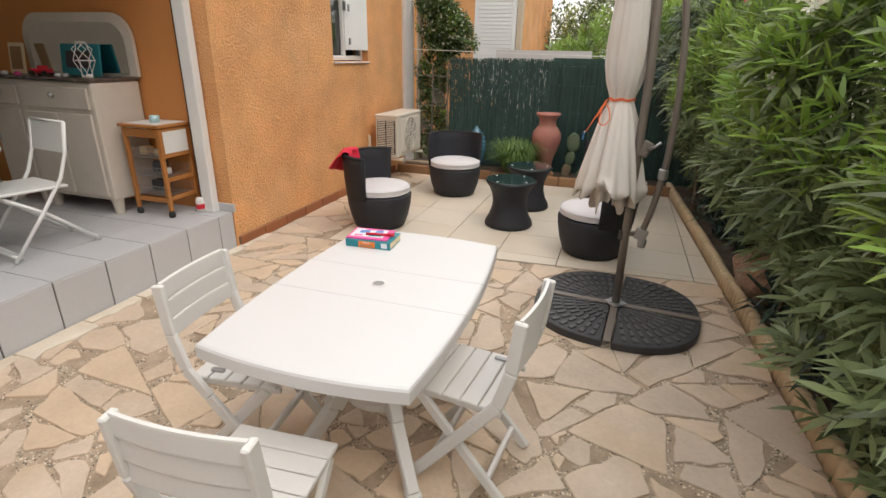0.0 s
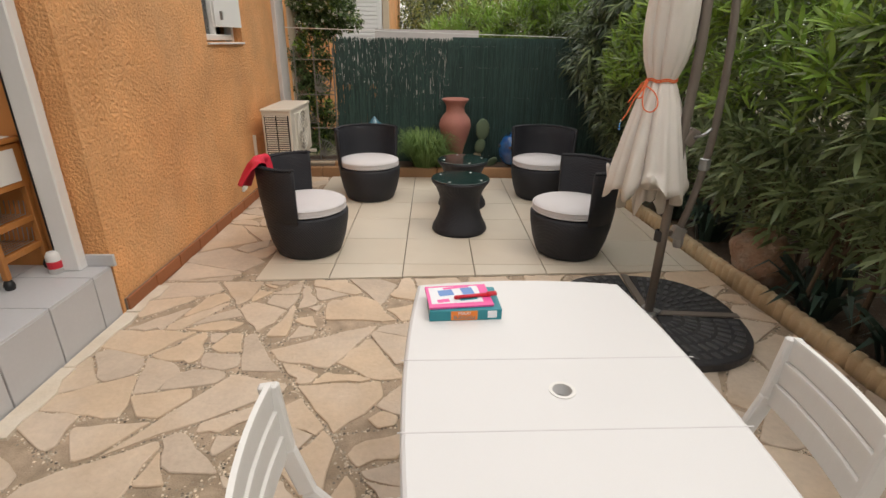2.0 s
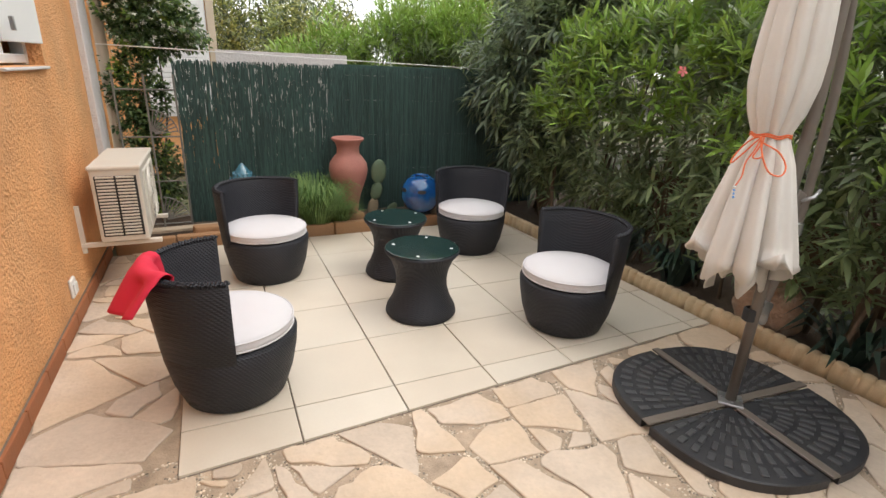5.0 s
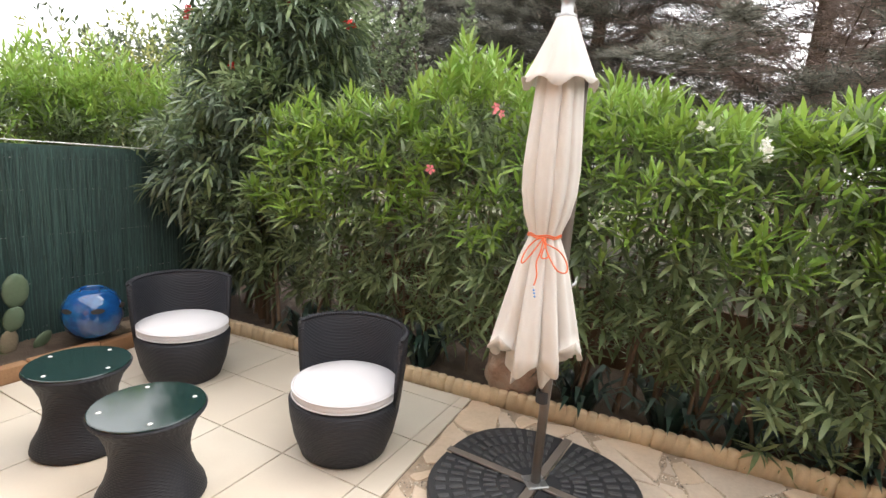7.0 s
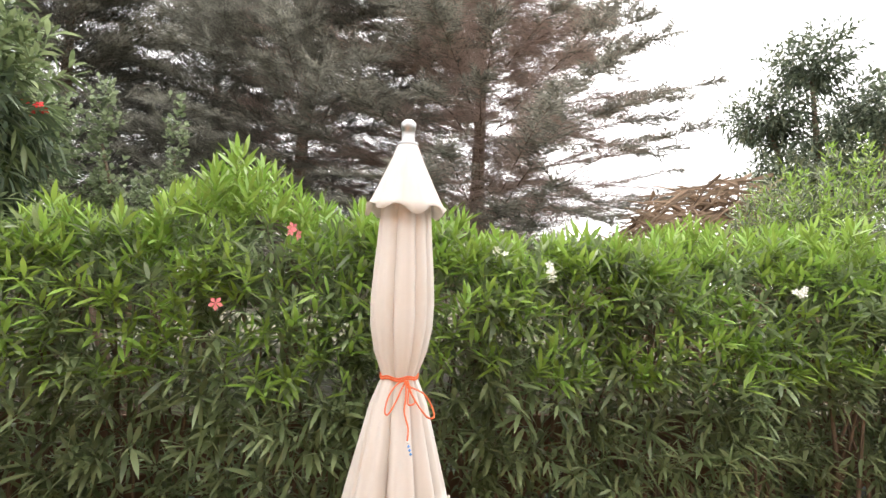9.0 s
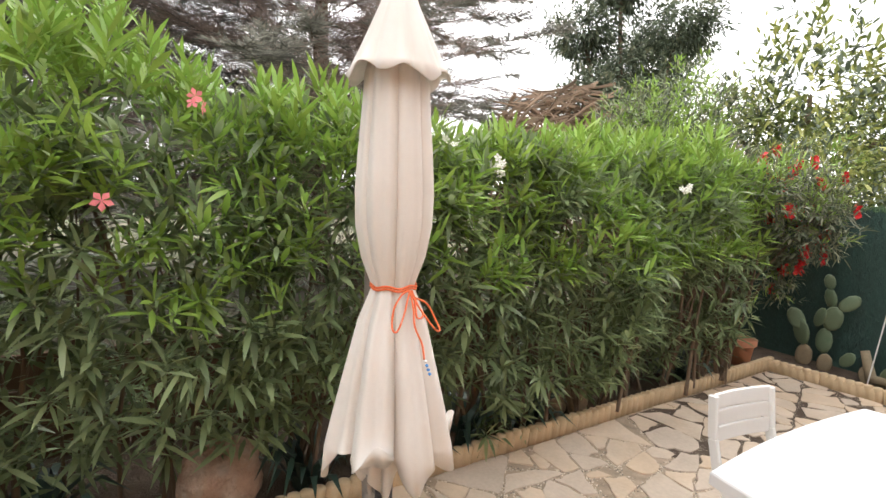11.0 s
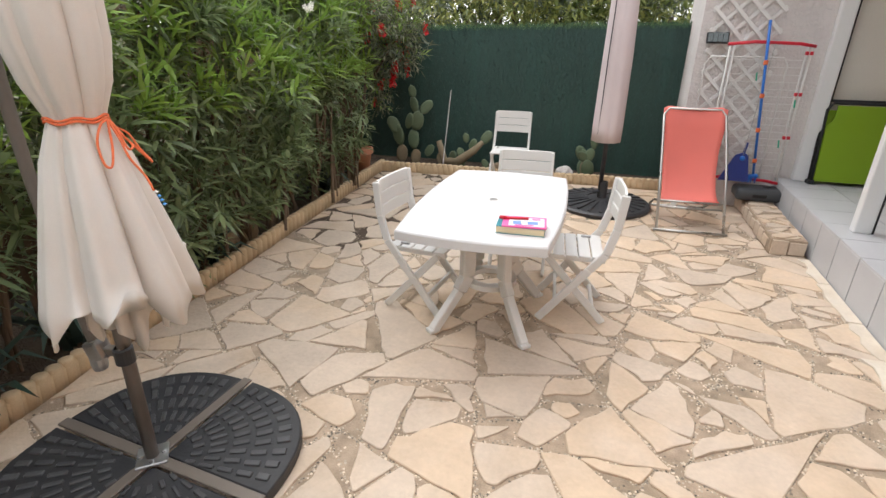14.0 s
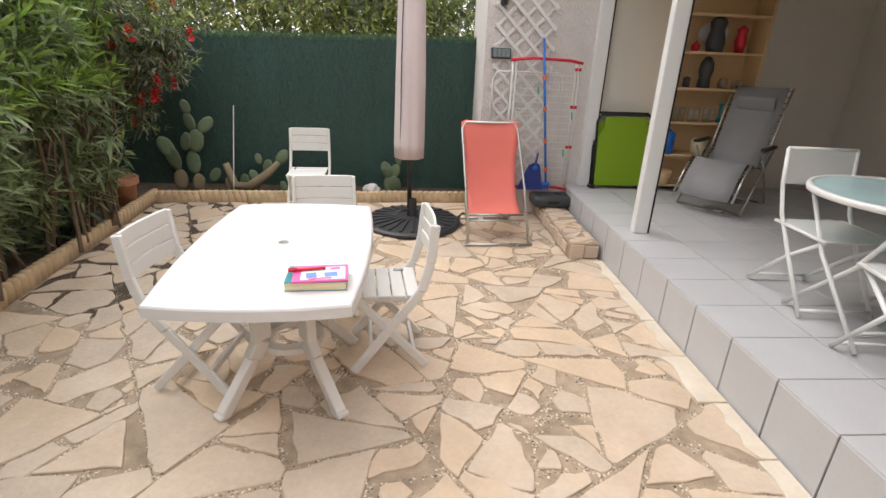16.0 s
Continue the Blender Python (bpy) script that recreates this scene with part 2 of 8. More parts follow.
RATTAN = mat("black_woven_rattan", (0.015, 0.016, 0.022), 0.55, var=0.2, scale=12, fine=140, bump=0.9, bump_dist=0.004, weave=30, spec=0.45)
CUSHION = mat("pale_cushion_fabric", (0.61, 0.59, 0.60), 0.9, var=0.05, scale=5, fine=260, bump=0.25, bump_dist=0.002)
GLASS_TOP = mat("dark_smoked_glass", (0.012, 0.03, 0.028), 0.08, var=0.1, scale=3, fine=60, bump=0.0, spec=0.8)
CANVAS = mat("cream_canvas", (0.83, 0.785, 0.73), 0.9, var=0.06, scale=5, fine=300, bump=0.2, bump_dist=0.001, tint=(0.72, 0.65, 0.56), tint_amt=0.35, tint_scale=4, translucent=0.25)
POLE = mat("taupe_painted_steel", (0.19, 0.16, 0.135), 0.42, metal=0.2, var=0.08, scale=8, fine=150, bump=0.05)
STEEL = mat("galvanised_steel", (0.42, 0.42, 0.42), 0.38, metal=0.8, var=0.15, scale=12, fine=150, bump=0.08)
BASE_SLAB = mat("black_resin_slab", (0.028, 0.028, 0.032), 0.5, var=0.25, scale=8, fine=90, bump=0.3, tint=(0.06, 0.058, 0.055), tint_amt=0.5, tint_scale=7)
CORD = mat("orange_cord", (0.75, 0.17, 0.06), 0.8, var=0.1, scale=30, fine=300, bump=0.3)
BLUE_BEAD = mat("blue_bead", (0.05, 0.25, 0.6), 0.4, var=0.1)
SCREEN = mat("dark_green_screening", (0.040, 0.082, 0.070), 0.75, var=0.35, scale=5, fine=220, bump=0.8, bump_dist=0.006, stretch=(1, 1, 0.12), tint=(0.040, 0.095, 0.078), tint_amt=0.8, tint_scale=14)
STRAND = mat("green_screening_strand", (0.040, 0.078, 0.070), 0.7, var=0.2, fine=150, bump=0.2, island=0.3, tint=(0.05, 0.10, 0.085), tint_amt=0.7)
LEAF = mat("oleander_leaf", (0.225, 0.295, 0.14), 0.30, var=0.10, scale=7, fine=60, bump=0.1, island=0.5, tint=(0.24, 0.28, 0.15), tint_amt=0.6, tint_scale=1.6, translucent=0.42)
LEAF_YOUNG = mat("young_oleander_leaf", (0.31, 0.44, 0.085), 0.42, var=0.10, scale=7, fine=60, bump=0.1, island=0.4, tint=(0.15, 0.27, 0.05), tint_amt=0.7, tint_scale=2.0, translucent=0.35)
# darker copy of the oleander leaf, with foliage shade put into its colour
LEAF_SHADED = mat("shaded_oleander_leaf", (0.12, 0.17, 0.10), 0.42, var=0.12, scale=7, fine=60, bump=0.1, island=0.45, tint=(0.10, 0.115, 0.075), tint_amt=0.5, tint_scale=1.4, translucent=0.2)
BARK = mat("grey_brown_bark", (0.15, 0.105, 0.07), 0.9, var=0.3, scale=14, fine=90, bump=0.8, bump_dist=0.006, stretch=(1, 1, 0.3))

# ---- plan ----
WALL_X = -2.73          # outer face of the house and of the raised floor
DECK_Z = 0.32
DECK_X = -2.757         # face of the riser
EAST = lambda y: 1.345 - 0.065 * y       # inner face of the hedge edging
SOUTH = lambda x: -1.345 + 0.065 * x     # inner face of the edging below the south screen
TILE_EDGE = lambda x: 3.915 + 0.062 * x  # where the crazy paving ends
TILE_W, NORTH = -2.13, 6.60


def plate(name, pts, z, material, label, category, thick=0.03):
    return tagged(part(name, slab(bmesh.new(), pts, z - thick, z), material), label, category, kind="structure")


ground = plate("ground", [(-900, -900), (900, -900), (900, 900), (-900, 900)], -0.06, GROUND, "dry grassy ground around the houses", "ground", 0.2)
paving = plate("pavement_stone", [(DECK_X, SOUTH(DECK_X)), (EAST(-1.3), SOUTH(1.43)), (EAST(3.98), TILE_EDGE(1.08)), (TILE_W, TILE_EDGE(TILE_W)), (TILE_W, NORTH), (DECK_X, NORTH)], 0.0, MORTAR,
               "crazy paving of beige stone slabs in pebbly mortar", "paving")
worn = plate("pavement_worn_corner", [(-0.10, SOUTH(-0.10) + 0.02), (EAST(-1.25) - 0.02, SOUTH(1.4) + 0.02), (EAST(0.9) - 0.02, 0.9), (0.75, 1.15), (0.25, 0.75)], 0.003, SOIL,
             "dark earthy joints where the mortar has worn away", "paving", 0.006)
tiles = plate("pavement_tile", [(TILE_W, TILE_EDGE(TILE_W)), (EAST(3.98), TILE_EDGE(1.08)), (EAST(NORTH), NORTH), (TILE_W, NORTH)], 0.002, GROUT, "square cream terrace tiles with dark joints", "paving")
soil_east = plate("garden_bed_east", [(EAST(-2.2) + 0.045, -2.2), (4.5, -2.2), (4.5, 7.6), (EAST(7.4) + 0.045, 7.4)], 0.035, SOIL, "dark bare soil under the oleander hedge", "soil", 0.08)
soil_south = plate("garden_bed_south", [(-1.86, -2.1), (1.5, -2.1), (1.5, SOUTH(1.5) - 0.05), (-1.86, SOUTH(-1.86) - 0.05)], 0.045, SOIL, "dark soil strip below the south screen", "soil", 0.08)
soil_north = plate("garden_bed_north", [(-2.7, 6.68), (EAST(6.68), 6.68), (EAST(7.4), 7.5), (-2.7, 7.5)], 0.075, SOIL, "soil in the planting bed before the north screen", "soil", 0.12)


def wall(name, x0, x1, y0, y1, z0, z1, material, label, holes=()):
    """A wall block; holes are (a0, a1, z0, z1) along its longer side."""
    along_y = (y1 - y0) > (x1 - x0)
    a0, a1 = (y0, y1) if along_y else (x0, x1)
    cuts = sorted({a0, a1, *[h[0] for h in holes], *[h[1] for h in holes]})
    bm = bmesh.new()
    for p, q in zip(cuts, cuts[1:]):
        spans = [(z0, z1)]
        for h in holes:
            if h[0] <= p + 1e-6 and h[1] >= q - 1e-6:
                spans = [(z0, h[2]), (h[3], z1)]
        for lo, hi in spans:
            if hi - lo < 1e-4:
                continue
            if along_y:
                box(bm, ((x0 + x1) / 2, (p + q) / 2, (lo + hi) / 2), (x1 - x0, q - p, hi - lo))
            else:
                box(bm, ((p + q) / 2, (y0 + y1) / 2, (lo + hi) / 2), (q - p, y1 - y0, hi - lo))
    return tagged(part(name, bm, material), label, "wall", kind="structure")


WIN = (5.10, 5.91, 1.49, 2.35)
wall_house = wall("wall_house", WALL_X - 0.07 - 0.25, WALL_X - 0.02, 3.34, 6.95, 0.0, 3.1, STUCCO, "orange rough-stucco house wall with a small window", [WIN])
wall_lintel = wall("wall_lintel", -3.05, WALL_X - 0.02, -1.2, 3.34, 2.55, 3.1, STUCCO, "orange stucco above the wide opening")
wall_pier = wall("wall_pier", -2.98, -1.86, -2.1, -1.17, 0.0, 3.1, WHITE_WALL, "rough white rendered wall carrying a trellis")
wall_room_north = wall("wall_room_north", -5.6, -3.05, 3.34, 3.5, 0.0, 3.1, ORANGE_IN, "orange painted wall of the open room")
wall_room_south = wall("wall_room_south", -5.6, -2.98, -1.4, -1.22, 0.0, 3.1, GREY_WALL, "pale wall of the open room")
wall_room_west = wall("wall_room_west", -5.7, -5.6, -1.4, 3.5, 0.0, 3.1, GREY_WALL, "pale grey back wall of the open room")
ceiling = tagged(part("ceiling", boxed((-4.33, 1.07, 2.62), (2.6, 4.5, 0.1), bevel=0), CEIL), "white painted ceiling of the open room", "ceiling", kind="structure")
roof = tagged(part("roof", boxed((-4.4, 3.0, 3.2), (3.7, 11.0, 0.18), bevel=0.01), PLINTH), "low tiled roof edge of the house", "roof", kind="structure")

# raised floor with its tiled riser
deck = tagged(part("floor_deck", boxed((-4.185, 1.08, DECK_Z / 2 - 0.006), (2.83, 4.5, DECK_Z - 0.012), bevel=0), GROUT), "raised floor of large grey tiles", "floor", kind="structure")


def clip(poly, nx, ny, c):
    """Keeps the part of poly where nx*x + ny*y <= c."""
    out = []
    for i, p in enumerate(poly):
        q = poly[(i + 1) % len(poly)]
        a, b = nx * p[0] + ny * p[1] - c, nx * q[0] + ny * q[1] - c
        if a <= 0:
            out.append(p)
        if (a < 0 < b) or (b < 0 < a):
            k = a / (a - b)
            out.append((p[0] + (q[0] - p[0]) * k, p[1] + (q[1] - p[1]) * k))
    return out


def area(poly):
    return abs(sum(p[0] * q[1] - q[0] * p[1] for p, q in zip(poly, poly[1:] + poly[:1]))) / 2


# ---- white garden table ----
def garden_table(m):
    t = thing("garden_table", "white plastic garden table with bowed sides on the paving", "table", m)
    hl, hw, bl, bw, n = 0.592, 0.358, 0.035, 0.038, 14

    def outline(s):
        pts = []
        for i in range(n):
            u = -1 + 2 * i / n
            pts.append(((hw + bw * (1 - u * u)) + s, u * (hl + s)))
        for i in range(n):
            u = -1 + 2 * i / n
            pts.append((-u * (hw + s), hl + bl * (1 - u * u) + s))
        for i in range(n):
            u = -1 + 2 * i / n
            pts.append((-(hw + bw * (1 - u * u)) - s, -u * (hl + s)))
        for i in range(n):
            u = -1 + 2 * i / n
            pts.append((u * (hw + s), -(hl + bl * (1 - u * u)) - s))
        return pts

    bm = bmesh.new()
    rows = []
    for s, z in ((-0.015, 0.668), (0.0, 0.668), (0.0, 0.708), (-0.004, 0.716), (-0.012, 0.72)):
        rows.append([bm.verts.new((x, y, z)) for x, y in outline(s)])
    for a, b in zip(rows, rows[1:]):
        for k in range(len(a)):
            bm.faces.new((a[k], a[(k + 1) % len(a)], b[(k + 1) % len(b)], b[k]))
    # top with the parasol hole
    hole = [bm.verts.new((0.024 * math.cos(-math.pi / 2 + 2 * math.pi * (k + 7) / 56 - math.pi / 4 * 0), 0.024 * math.sin(-math.pi / 2 + 2 * math.pi * (k + 7) / 56), 0.72)) for k in range(56)]
    deep = [bm.verts.new((v.co.x, v.co.y, 0.69)) for v in hole]
    top = rows[-1]
    for k in range(56):
        bm.faces.new((top[k], top[(k + 1) % 56], hole[(k + 1) % 56], hole[k]))
        bm.faces.new((hole[k], hole[(k + 1) % 56], deep[(k + 1) % 56], deep[k]))
    under = [bm.verts.new((v.co.x, v.co.y, 0.69)) for v in rows[0]]
    for k in range(56):
        bm.faces.new((rows[0][k], rows[0][(k + 1) % 56], under[(k + 1) % 56], under[k]))
        bm.faces.new((under[k], under[(k + 1) % 56], deep[(k + 1) % 56], deep[k]))
    part("tabletop", bm, TABLE_PVC, t)
    ring = lathe(bmesh.new(), [(0.024, 0.7185), (0.033, 0.7185), (0.033, 0.7225), (0.024, 0.7225)], 24, close=True)
    part("hole_ring", ring, PVC, t, "grey-white ring round the parasol hole")
    for dy in (-0.135, 0.135):
        part("seam", boxed((0, dy, 0.7202), (0.80, 0.003, 0.0012), bevel=0), CUSHION, t, "thin leaf seam across the top")
    for sx in (-1, 1):
        for sy in (-1, 1):
            bm = bmesh.new()
            pts = [(sx * 0.10, sy * 0.13, 0.68), (sx * 0.105, sy * 0.135, 0.30), (sx * 0.14, sy * 0.175, 0.22), (sx * 0.255, sy * 0.30, 0.012)]
            for (p, q), w in zip(zip(pts, pts[1:]), (0.085, 0.08, 0.055)):
                beam(bm, p, q, w, 0.05, 0.006, up=(sx * 0.77, sy * -0.64, 0.02))
            box(bm, (sx * 0.26, sy * 0.305, 0.012), (0.055, 0.06, 0.024), (0, 0, sx * sy * 50), 0.005)
            part("leg", bm, PVC, t)
    bm = lathe(bmesh.new(), [(0.10, 0.22), (0.155, 0.22), (0.155, 0.25), (0.10, 0.25)], 28, close=True)
    part("stretcher_ring", bm, PVC, t)
    box_bm = boxed((0, 0, 0.655), (0.36, 0.42, 0.045), bevel=0.01)
    part("under_frame", box_bm, PVC, t)
    return t


garden_table(pose(-0.612, 1.707, 0.010, 0, 0, 1.4))


# ---- white folding chairs ----
def curved_slat(hw, y, z, h, thick, bow):
    """A slat bowed to the back, its edges eased."""
    bm = bmesh.new()
    rows = []
    sec = [(-0.5, -0.42), (-0.42, -0.5), (0.42, -0.5), (0.5, -0.42), (0.5, 0.42), (0.42, 0.5), (-0.42, 0.5), (-0.5, 0.42)]
    for i in range(11):
        u = -1 + i / 5
        yy = y - bow * (1 - u * u)
        rows.append([bm.verts.new((hw * u, yy + a * thick, z + b * h - a * thick * 0.1 - b * h * 0.0)) for a, b in sec])
    for a, b in zip(rows, rows[1:]):
        for k in range(8):
            bm.faces.new((a[k], a[(k + 1) % 8], b[(k + 1) % 8], b[k]))
    bm.faces.new(rows[0][::-1])
    bm.faces.new(rows[-1])
    return bm


def folding_chair(m, label):
    """Faces +y; the seat lies at 0.43 m."""
    c = thing("folding_chair", label, "chair", m @ Matrix.Diagonal((0.94, 1, 0.965, 1)), group="white folding garden chairs")
    for i in range(5):
        y = 0.16 - i * 0.072
        part("seat_slat", boxed((0, y, 0.432), (0.37, 0.066, 0.016), (2, 0, 0), 0.004), PVC, c)
    for sx in (-1, 1):
        bm = bmesh.new()
        beam(bm, (sx * 0.165, 0.20, 0.418), (sx * 0.165, -0.17, 0.412), 0.022, 0.026)
        part("seat_rail", bm, PVC, c)
        # front foot to the top of the back, bent above the seat
        bm = bmesh.new()
        pts = [(sx * 0.20, 0.175, 0.008), (sx * 0.20, -0.085, 0.36), (sx * 0.20, -0.165, 0.47), (sx * 0.198, -0.205, 0.62), (sx * 0.195, -0.225, 0.82)]
        for p, q in zip(pts, pts[1:]):
            beam(bm, p, q, 0.024, 0.046, 0.005, up=(0, 1, 0.3))
        part("back_leg", bm, PVC, c)
        bm = bmesh.new()
        beam(bm, (sx * 0.172, -0.20, 0.008), (sx * 0.172, 0.15, 0.415), 0.024, 0.042, 0.005, up=(0, 1, 0.3))
        part("cross_leg", bm, PVC, c)
    bm = bmesh.new()
    beam(bm, (-0.165, -0.135, 0.085), (0.165, -0.135, 0.085), 0.02, 0.035, 0.004)
    part("rear_stretcher", bm, PVC, c)
    bm = bmesh.new()
    beam(bm, (-0.195, 0.085, 0.13), (0.195, 0.085, 0.13), 0.02, 0.035, 0.004)
    part("front_stretcher", bm, PVC, c)
    for z, h in ((0.789, 0.072), (0.712, 0.072), (0.635, 0.072)):
        y = -0.205 - (z - 0.60) * 0.09
        part("back_slat", curved_slat(0.19, y, z, h, 0.014, 0.014), PVC, c)
    part("hinge_clip", boxed((0.14, -0.075, 0.445), (0.02, 0.055, 0.014), bevel=0.003), STEEL, c, "small grey metal hinge clip")
    return c


folding_chair(pose(-0.205, 1.675, 0.010, 0, 0, 84), "white slatted folding chair pushed in at the table's hedge side")
folding_chair(pose(-1.06, 1.48, 0.010, 0, 0, -84), "white slatted folding chair pushed in at the table's house side")
folding_chair(pose(-0.655, 0.955, 0.010, 0, 0, 5), "white slatted folding chair at the narrow end of the table")
folding_chair(pose(-0.19, -0.98, 0.010, 0, 0, 2), "white slatted folding chair standing apart by the stone edging")


# ---- round black barrel chairs ----
def barrel_chair(m):
    """Faces +y."""
    c = thing("barrel_chair", "round black woven rattan tub chair with white seat cushion", "armchair", m, group="black rattan lounge set")
    bm = lathe(bmesh.new(), [(0.0, 0.0), (0.222, 0.0), (0.24, 0.012), (0.278, 0.12), (0.302, 0.24), (0.308, 0.315), (0.297, 0.33), (0.0, 0.33)], 48)
    part("body", bm, RATTAN, c, smooth=True)
    bm = bmesh.new()
    n, a0, a1 = 40, radians(181), radians(359)
    rows = []
    for i in range(n + 1):
        a = a0 + (a1 - a0) * i / n
        h = 0.688
        ring = []
        for r, z in ((0.309, 0.30), (0.326, 0.48), (0.333, 0.62), (0.335, h - 0.012), (0.325, h), (0.312, h), (0.302, h - 0.012), (0.299, 0.58), (0.296, 0.345), (0.282, 0.30)):
            ring.append(bm.verts.new((r * math.cos(a), r * math.sin(a) * 1.0, z)))
        rows.append(ring)
    for a, b in zip(rows, rows[1:]):
        for k in range(len(a)):
            j = (k + 1) % len(a)
            bm.faces.new((a[k], a[j], b[j], b[k]))
    bm.faces.new(rows[0][::-1])
    bm.faces.new(rows[-1])
    part("backrest", bm, RATTAN, c, smooth=True)
    # plaited rim: small knots along the upper edge
    bm = bmesh.new()
    for i in range(64):
        a = a0 + (a1 - a0) * (i + 0.5) / 64
        w = 0.006 * (1 if i % 2 else -1)
        tube(bm, [(0.334 * math.cos(a - 0.03), 0.334 * math.sin(a - 0.03), 0.685), (0.319 * math.cos(a), 0.319 * math.sin(a), 0.698 + w * 0.3), (0.304 * math.cos(a + 0.03), 0.304 * math.sin(a + 0.03), 0.685)], 0.008, 5)
    part("plaited_rim", bm, RATTAN, c, smooth=True)
    bm = lathe(bmesh.new(), [(0.0, 0.332), (0.272, 0.332), (0.290, 0.344), (0.294, 0.366), (0.290, 0.388), (0.272, 0.402), (0.20, 0.413), (0.10, 0.418), (0.0, 0.42)], 48)
    cush = part("cushion", bm, CUSHION, c, "white fabric seat cushion with piped edge", smooth=True)
    for z in (0.347, 0.388):
        bm = tube(bmesh.new(), [(0.293 * math.cos(2 * math.pi * k / 40), 0.293 * math.sin(2 * math.pi * k / 40), z) for k in range(41)], 0.004, 6, False)
        part("piping", bm, CUSHION, cush, smooth=True)
    return c


chair_a = barrel_chair(pose(-1.88, 4.34, 0.014, 0, 0, -87))
for x, y, a in ((-1.575, 5.78, -148), (0.195, 5.86, 158), (0.125, 4.34, 97)):
    copy_thing(chair_a, pose(x, y, 0.014, 0, 0, a))
chair_a["label"] = "round black woven rattan chair, red cloth over its back"


# ---- waisted side tables ----
def side_table(m, label):
    t = thing("side_table", label, "side table", m, group="black rattan lounge set")
    bm = lathe(bmesh.new(), [(0.0, 0.0), (0.225, 0.0), (0.236, 0.015), (0.228, 0.05), (0.195, 0.11), (0.172, 0.18), (0.166, 0.24), (0.176, 0.31), (0.205, 0.385), (0.240, 0.43), (0.246, 0.445), (0.238, 0.45), (0.0, 0.45)], 48)
    part("body", bm, RATTAN, t, smooth=True)
    bm = lathe(bmesh.new(), [(0.0, 0.4515), (0.236, 0.4515), (0.240, 0.4545), (0.238, 0.4585), (0.234, 0.460), (0.0, 0.460)], 48)
    top = part("glass_top", bm, GLASS_TOP, t, "dark smoked glass top with bright specks")
    for k in range(4):
        a = radians(40 + 90 * k)
        part("sucker", lathe(bmesh.new(), [(0.0, 0.4602), (0.011, 0.4602), (0.009, 0.4625), (0.0, 0.463)], 12, (0.19 * math.cos(a), 0.19 * math.sin(a), 0)), PVC, top, "clear rubber dot on the glass")
    return t


side_table(pose(-0.70, 4.81, 0.014, 0, 0, 20), "waisted black rattan side table with smoked glass top")
side_table(pose(-0.64, 5.52, 0.014, 0, 0, 65), "waisted black rattan side table standing behind its twin")


# ---- closed cantilever parasol ----
# raised ribs get a lighter tone than the slabs
RIB = mat("lighter_resin_rib", (0.062, 0.062, 0.066), 0.42, var=0.3, scale=12, fine=90, bump=0.2, tint=(0.10, 0.10, 0.10), tint_amt=0.5, tint_scale=9)


def parasol_stand(m):
    b = thing("parasol_stand", "four black ribbed resin slabs held by a steel cross", "parasol base", m)
    for q in range(4):
        bm = bmesh.new()
        rot = Matrix.Rotation(radians(90 * q), 4, "Z")
        pts, N = [], 18
        for i in range(N + 1):
            a = math.pi / 2 * i / N
            e = 2 / 2.55
            pts.append((max(0.028, 0.515 * math.cos(a) ** e), max(0.028, 0.515 * math.sin(a) ** e)))
        poly = [(0.028, 0.028), *pts]
        slab(bm, poly, 0.0, 0.048, 0.006)
        bmesh.ops.transform(bm, matrix=rot, verts=bm.verts[:])
        sl = part("slab", bm, BASE_SLAB, b)
        # raised fan pattern
        for r0, r1, cnt in ((0.13, 0.17, 5), (0.19, 0.25, 8), (0.27, 0.33, 9), (0.35, 0.41, 10), (0.43, 0.48, 10)):
            for i in range(cnt):
                a = radians(7 + 76 * (i + 0.5) / cnt)
                s = 1.0 / (abs(math.cos(a)) ** 2.55 + abs(math.sin(a)) ** 2.55) ** (1 / 2.55)
                ra, rb = r0 * s, r1 * s
                w = ra * radians(76 / cnt) * 0.50
                rb_bm = boxed(((ra + rb) / 2 * math.cos(a), (ra + rb) / 2 * math.sin(a), 0.050), (rb - ra, w, 0.012), (0, 0, math.degrees(a)), 0.003)
                bmesh.ops.transform(rb_bm, matrix=rot, verts=rb_bm.verts[:])
                part("rib", rb_bm, RIB, sl)
    for q in range(4):
        bm = bmesh.new()
        box(bm, (0.27, 0, 0.05), (0.50, 0.046, 0.012), bevel=0.003)
        bmesh.ops.transform(bm, matrix=Matrix.Rotation(radians(90 * q), 4, "Z"), verts=bm.verts[:])
        part("steel_arm", bm, POLE, b, "flat grey steel arm")
    part("socket_plate", boxed((0, 0, 0.060), (0.11, 0.11, 0.012), (0, 0, 45), 0.003), STEEL, b)
    for q in range(4):
        a = radians(90 * q + 45)
        part("bolt", lathe(bmesh.new(), [(0.0, 0.066), (0.009, 0.066), (0.009, 0.074), (0.0, 0.076)], 6, (0.04 * math.cos(a), 0.04 * math.sin(a), 0)), STEEL, b)
    return b


parasol_stand(pose(0.345, 3.28, 0.010, 0, 0, -4))


